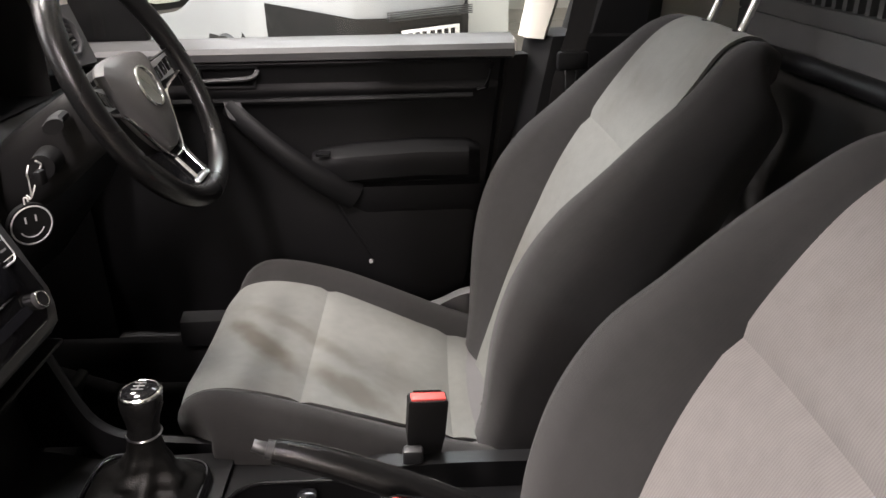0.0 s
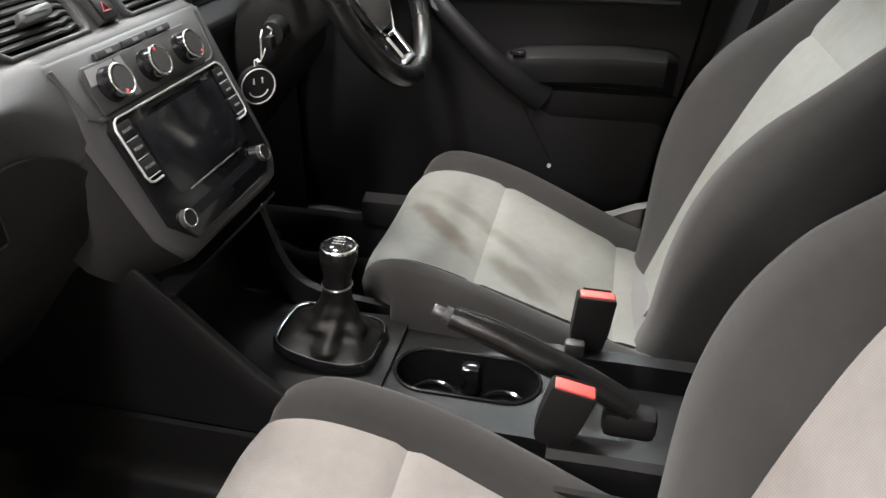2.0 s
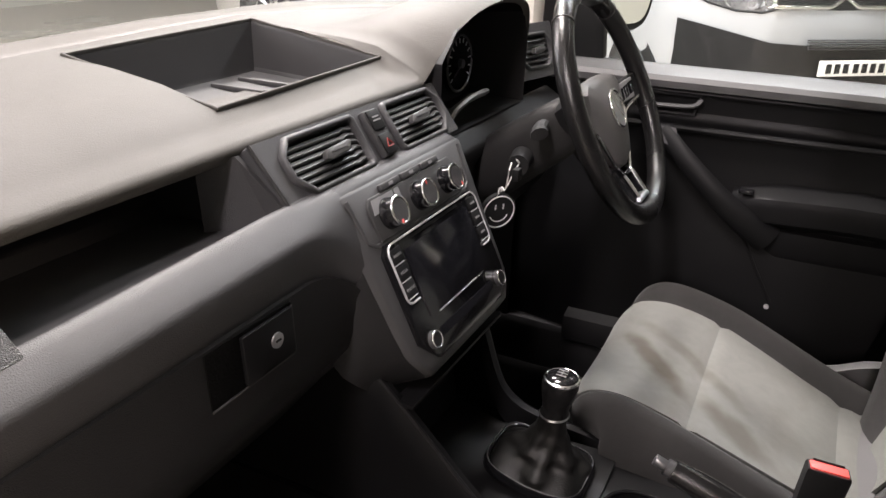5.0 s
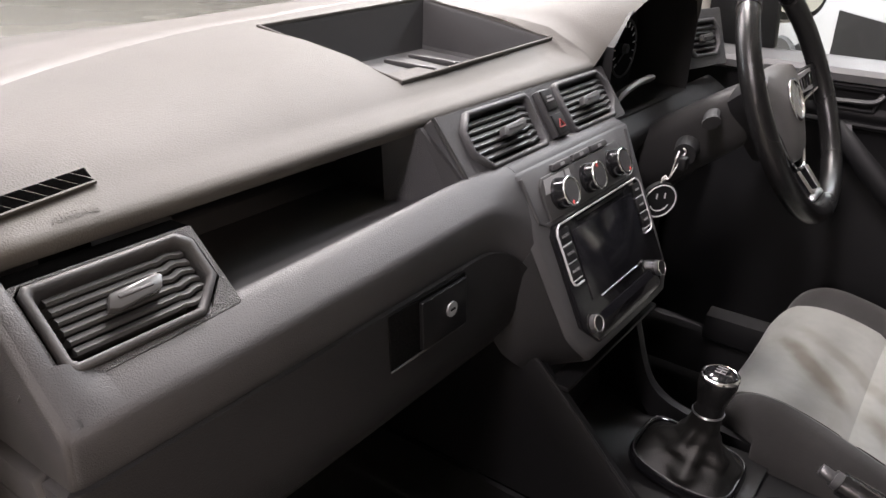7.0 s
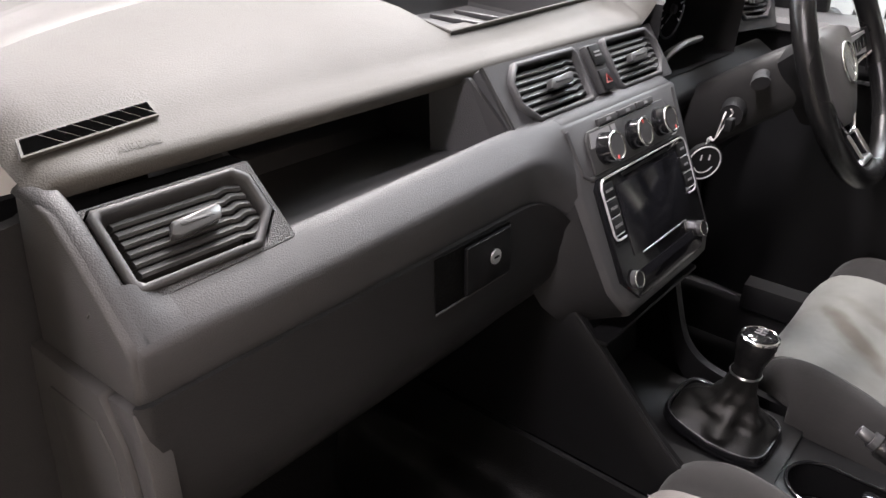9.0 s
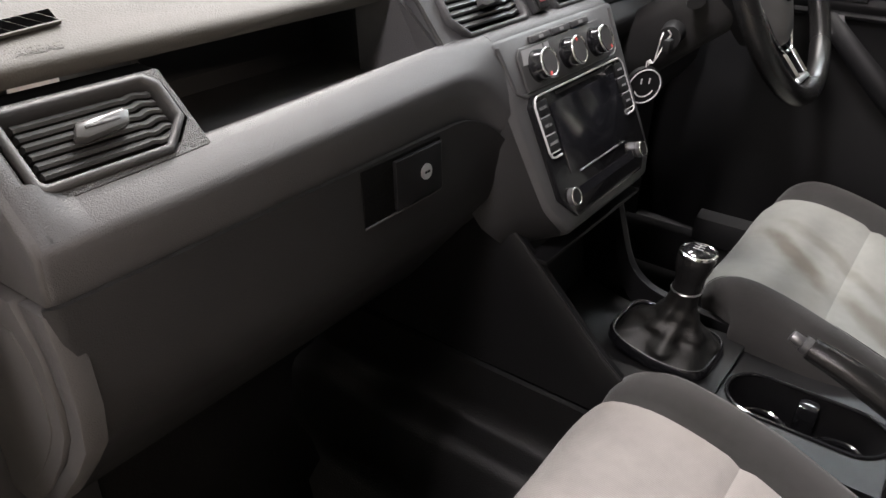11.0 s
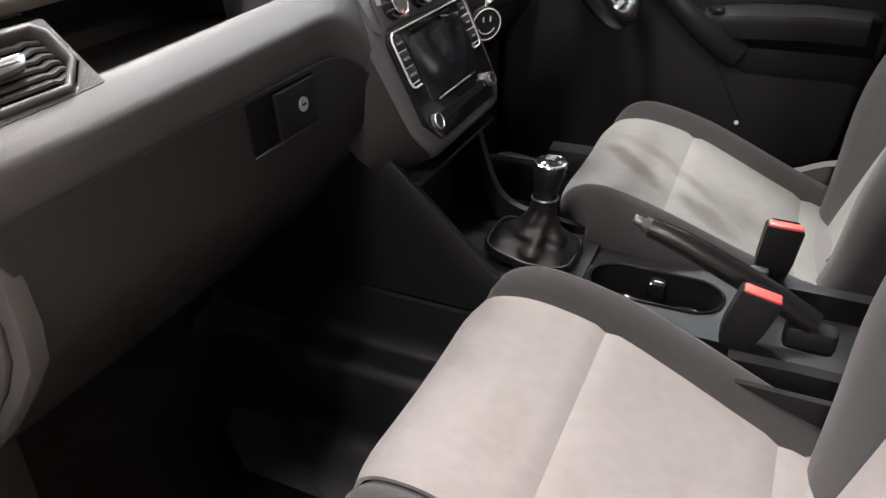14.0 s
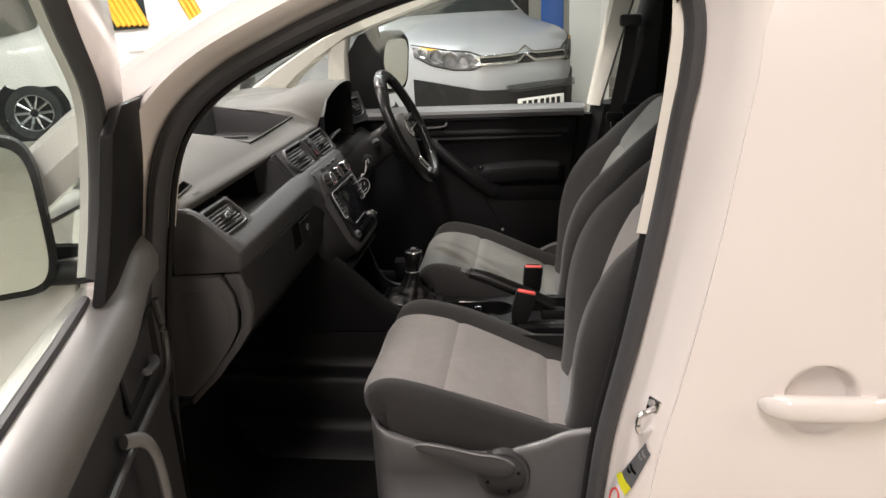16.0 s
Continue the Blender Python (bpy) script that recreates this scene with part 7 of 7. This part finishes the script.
# ---- parked vehicles ----
def road_wheel(parent, c, side, r=0.31, inv=Matrix()):
    bm = B()
    loft(bm, [[(rr * math.cos(a), side * y, rr * math.sin(a)) for a in [j * math.tau / 36 for j in range(36)]] for rr, y in ((r * 0.66, -0.1), (r * 0.95, -0.1), (r, -0.08), (r, 0.07), (r * 0.94, 0.1), (r * 0.67, 0.1), (r * 0.64, 0.06))], True, False)
    bm.transform(Matrix.Translation(c))
    w = part("wheel", bm, TYRE, parent)
    bm = B()
    cyl(bm, (0, side * -0.05, 0), (0, side * 0.075, 0), r * 0.2, r * 0.17, 18)
    for k in range(10):
        a = k * math.tau / 10
        tube(bm, [(r * 0.15 * math.cos(a), side * 0.07, r * 0.15 * math.sin(a)), (r * 0.64 * math.cos(a), side * 0.085, r * 0.64 * math.sin(a))], 0.017, 6)
    tube(bm, [(r * 0.65 * math.cos(a), side * 0.085, r * 0.65 * math.sin(a)) for a in [j * math.tau / 36 for j in range(36)]], 0.012, 6, True)
    bm.transform(Matrix.Translation(c))
    part("rim", bm, STEEL, w)
    bm = B()
    cyl(bm, (0, 0, 0), (0, side * 0.01, 0), r * 0.66, None, 24)
    bm.transform(Matrix.Translation(c))
    part("brake_disc", bm, TYRE, w)


def shell(stations, n=9):
    """Rings across the car: (x, half width, sill z, shoulder z, top z, top half width)."""
    rings = []
    for x, w, z0, z1, z2, wt in stations:
        half = [(0, z2), (wt * 0.6, z2 - 0.005), (wt, z2 - 0.03), (w * 0.97, z1 + (z2 - z1) * 0.12), (w, z1 - 0.05), (w * 1.01, (z0 + z1) / 2), (w * 0.98, z0 + 0.05), (w * 0.9, z0), (0, z0)]
        rings.append([(x, y, z) for y, z in half] + [(x, -y, z) for y, z in half[-2:0:-1]])
    return rings


# a van's nose, rounded in plan: back from the front, half width, lower edge, shoulder, top, half width of the top
NOSE = [(0.0, 0.25, 0.30, 0.62, 0.80, 0.22), (0.03, 0.42, 0.25, 0.76, 0.93, 0.38), (0.08, 0.50, 0.22, 0.86, 1.0, 0.46), (0.16, 0.60, 0.2, 0.94, 1.04, 0.55), (0.28, 0.72, 0.2, 1.0, 1.08, 0.66), (0.42, 0.84, 0.2, 1.035, 1.11, 0.76), (0.58, 0.92, 0.2, 1.06, 1.14, 0.82), (0.85, 0.93, 0.2, 1.06, 1.19, 0.82), (1.0, 0.93, 0.2, 1.07, 1.24, 0.78)]


def vehicle(name, label, paint, m, kind):
    th = thing(name, label, "car" if kind == "car" else "van")
    th.matrix_world = m
    if kind == "van":
        S = NOSE + [(1.75, 0.93, 0.2, 1.1, 1.78, 0.66), (2.3, 0.93, 0.2, 1.1, 1.86, 0.70), (4.3, 0.93, 0.22, 1.1, 1.86, 0.70), (4.4, 0.88, 0.3, 1.1, 1.8, 0.66)]
        wx = (0.85, 3.5)
        ws_ = [(1.03, -0.70, 1.25), (1.03, 0.70, 1.25), (1.70, 0.60, 1.73), (1.70, -0.60, 1.73)]
        sidew = [(1.25, 1.14), (2.2, 1.16), (2.2, 1.62), (1.75, 1.62)]
    else:
        S = [(0.0, 0.6, 0.30, 0.55, 0.62, 0.5), (0.08, 0.78, 0.2, 0.66, 0.74, 0.62), (0.4, 0.86, 0.18, 0.76, 0.84, 0.66), (1.1, 0.88, 0.18, 0.86, 0.94, 0.70), (1.3, 0.88, 0.18, 0.90, 1.0, 0.68), (2.0, 0.88, 0.18, 0.92, 1.40, 0.56), (2.9, 0.88, 0.18, 0.95, 1.42, 0.56), (3.7, 0.87, 0.2, 0.98, 1.18, 0.58), (4.2, 0.84, 0.25, 0.95, 1.02, 0.6), (4.35, 0.75, 0.35, 0.8, 0.9, 0.55)]
        wx = (0.8, 3.4)
        ws_ = [(1.36, -0.62, 1.02), (1.36, 0.62, 1.02), (1.95, 0.52, 1.36), (1.95, -0.52, 1.36)]
        sidew = [(1.5, 0.98), (2.9, 1.0), (2.85, 1.34), (2.05, 1.34)]
    fine = []
    tab = [(s[0], *s[1:]) for s in S]
    N_ = 40
    xs = sorted({S[0][0] + (S[-1][0] - S[0][0]) * (i / N_) ** 1.2 for i in range(N_ + 1)} | {s[0] for s in S})
    for x in xs:
        fine.append((x, *interp(tab, x)))
    bm = B()
    loft(bm, shell(fine))
    part("body", bm, paint, th, "", 45)
    bm = B()
    slab(bm, ws_, (-0.01, 0, 0.012))
    part("windscreen", bm, CARGLASS, th)
    for s in (-1, 1):
        bm = B()
        wv = 0.945 if kind == "van" else 0.89
        top = 0.80 if kind == "van" else 0.64
        slab(bm, [(x, s * (wv if z < 1.2 else top), z) for x, z in sidew], (0, s * 0.006, 0))
        part("side_window", bm, CARGLASS, th)
        for x in wx:
            bm = B()
            cyl(bm, (x, s * 0.60, 0.33), (x, s * 0.936, 0.33), 0.385, 0.385, 28)
            part("wheel_arch", bm, DARK, th)
            road_wheel(th, (x, s * 0.86, 0.31), s)
        bm = B()
        tube(bm, [(1.4, s * 0.9, 1.0 if kind == "car" else 1.15), (1.42, s * 1.0, 1.05 if kind == "car" else 1.2)], 0.025, 8)
        box(bm, (1.42, s * 1.05, 1.06 if kind == "car" else 1.28), (0.1, 0.16, 0.14 if kind == "car" else 0.24), 0.03)
        part("wing_mirror", bm, paint if kind == "car" else DARK, th)
        bm = B()
        box(bm, (2.05, s * 0.945, 0.92 if kind == "van" else 0.80), (0.19, 0.02, 0.03), 0.008)
        part("door_handle", bm, paint, th)
    return th


sv = vehicle("parked_van", "silver van parked nose first beside the white van", SILVER_PAINT, pose(-0.11, 4.4, 0, 0, 0, 129) @ Matrix.Diagonal((1, 1, 1.1, 1)), "van")
# its face: lamps, grille bars, chevrons, bumper, plate
def nose_x(y, z):
    """How far back the nose begins at this height and distance from the middle."""
    for i in range(200):
        w, z0, z1, z2, wt = interp(NOSE, i * 0.005)
        half = sorted([(z2, 0), (z2 - 0.005, wt * 0.6), (z2 - 0.03, wt), (z1 + (z2 - z1) * 0.12, w * 0.97), (z1 - 0.05, w), ((z0 + z1) / 2, w * 1.01), (z0 + 0.05, w * 0.98), (z0, w * 0.9)])
        if half[0][0] < z < half[-1][0]:
            for (za, wa), (zb, wb) in zip(half, half[1:]):
                if za <= z <= zb and zb > za and abs(y) < wa + (wb - wa) * (z - za) / (zb - za):
                    return i * 0.005
    return 1.0


def nose_patch(s, low, high, out, n=14, m=5):
    """A piece lying on the nose between two lines of (y, z)."""
    def at(u, v):
        k = u * (len(low) - 1)
        i = min(int(k), len(low) - 2)
        f = k - i
        a = [low[i][c] + (low[i + 1][c] - low[i][c]) * f for c in (0, 1)]
        b = [high[i][c] + (high[i + 1][c] - high[i][c]) * f for c in (0, 1)]
        y, z = a[0] + (b[0] - a[0]) * v, a[1] + (b[1] - a[1]) * v
        return (nose_x(y, z) - out, s * y, z)
    bm = B()
    loft(bm, [[at(i / n, j / m) for j in range(m + 1)] for i in range(n + 1)], False)
    thicken(bm, 0.03, (-3, 0, 1))
    return bm


for s in (-1, 1):
    lo_, hi_ = [(0.41, 0.895), (0.50, 0.868), (0.62, 0.872), (0.74, 0.905), (0.84, 0.972)], [(0.41, 0.960), (0.50, 0.995), (0.62, 1.012), (0.74, 1.035), (0.84, 1.058)]
    hl = part("headlamp", nose_patch(s, lo_, hi_, 0.004, 18, 5), LAMPIN, sv, "clear headlamp with chrome bowls")
    for (y, z, r) in ((0.465, 0.925, 0.032), (0.545, 0.932, 0.050), (0.635, 0.942, 0.056), (0.72, 0.970, 0.052), (0.79, 1.000, 0.036)):
        x = nose_x(y, z)
        bm = B()
        loft(bm, [[(x + d + 0.7 * (q * math.cos(a)), s * (y + 0.75 * q * math.cos(a)), z + q * math.sin(a)) for a in [j * math.tau / 20 for j in range(20)]] for d, q in ((0.01, r), (-0.016, r), (-0.014, r * 0.85), (0.006, r * 0.4), (0.002, r * 0.2))])
        part("lamp_bowl", bm, KNOBGREY if r > 0.044 else CHROME, hl)
    bm = B()
    edge_ = [(nose_x(y, z) - 0.008, s * y, z) for y, z in lo_ + hi_[::-1]]
    tube(bm, edge_, 0.0065, 6, True)
    part("lamp_rim", bm, DARK, hl)
    part("indicator", nose_patch(s, [(0.70, 1.01), (0.80, 1.03)], [(0.70, 1.022), (0.80, 1.042)], 0.012, 4, 2), YELLOW, hl)
part("grille", nose_patch(1, [(-0.44, 0.893), (0, 0.89), (0.44, 0.893)], [(-0.44, 0.955), (0, 0.955), (0.44, 0.955)], 0.010), DARK, sv)
for z in (0.902, 0.956):
    bm = B()
    pts = []
    for i in range(33):
        y = -0.45 + 0.90 * i / 32
        zz = z + 0.052 * max(0, 1 - abs(y) / 0.095)
        pts.append((nose_x(y, min(zz, 0.955)) - 0.020, y, zz))
    tube(bm, pts, 0.011, 8, flat=0.7, up=(1, 0, 0))
    part("grille_bar", bm, CHROME, sv, "chrome grille bar with a raised chevron")
part("bumper", nose_patch(1, [(-0.86, 0.35), (-0.45, 0.35), (0, 0.35), (0.45, 0.35), (0.86, 0.35)], [(-0.86, 0.78), (-0.45, 0.695), (0, 0.695), (0.45, 0.715), (0.86, 0.81)], 0.025, 40, 8), DARK, sv, "dark lower bumper")
bm = B()
for k in range(5):
    box(bm, (-0.035, -0.13, 0.735 - k * 0.012), (0.03, 0.72, 0.005))
part("intake_slats", bm, STACK, sv)
bm = B()
box(bm, (-0.065, -0.10, 0.588), (0.012, 0.50, 0.086), 0.004)
plate = part("number_plate", bm, PLATE, sv, "white number plate with dark bars")
for k in range(7):
    bm = B()
    box(bm, (-0.0725, -0.10 - 0.185 + k * 0.06 + (0.01 if k > 3 else 0), 0.587), (0.002, 0.038, 0.052))
    part("plate_bar", bm, DARK, plate)

WVM = pose(-7.78, 7.48, 0, 0, 0, 24.4) @ Matrix.Diagonal((1.14, 1.14, 1.14, 1))
wv = vehicle("parked_van", "white van parked ahead with yellow straps inside", PAINT, WVM, "van")
bm = B()
box(bm, (2.25, -0.952, 0.60), (1.9, 0.03, 0.11), 0.012)
part("side_moulding", bm, DARK, wv, "black side moulding")
st_ = thing("strap_bundle", "bundle of yellow straps behind the van window", "straps")
st_.matrix_world = WVM
for k in range(9):
    o = k * 0.06 + (0.45 if k > 5 else 0)
    bm = B()
    tube(bm, smooth_path([(1.72 + o, -0.82, 1.62), (1.80 + o, -0.88, 1.42), (1.90 + o, -0.955, 1.19)], 5), 0.030, 6)
    part("strap", bm, YELLOW, st_)
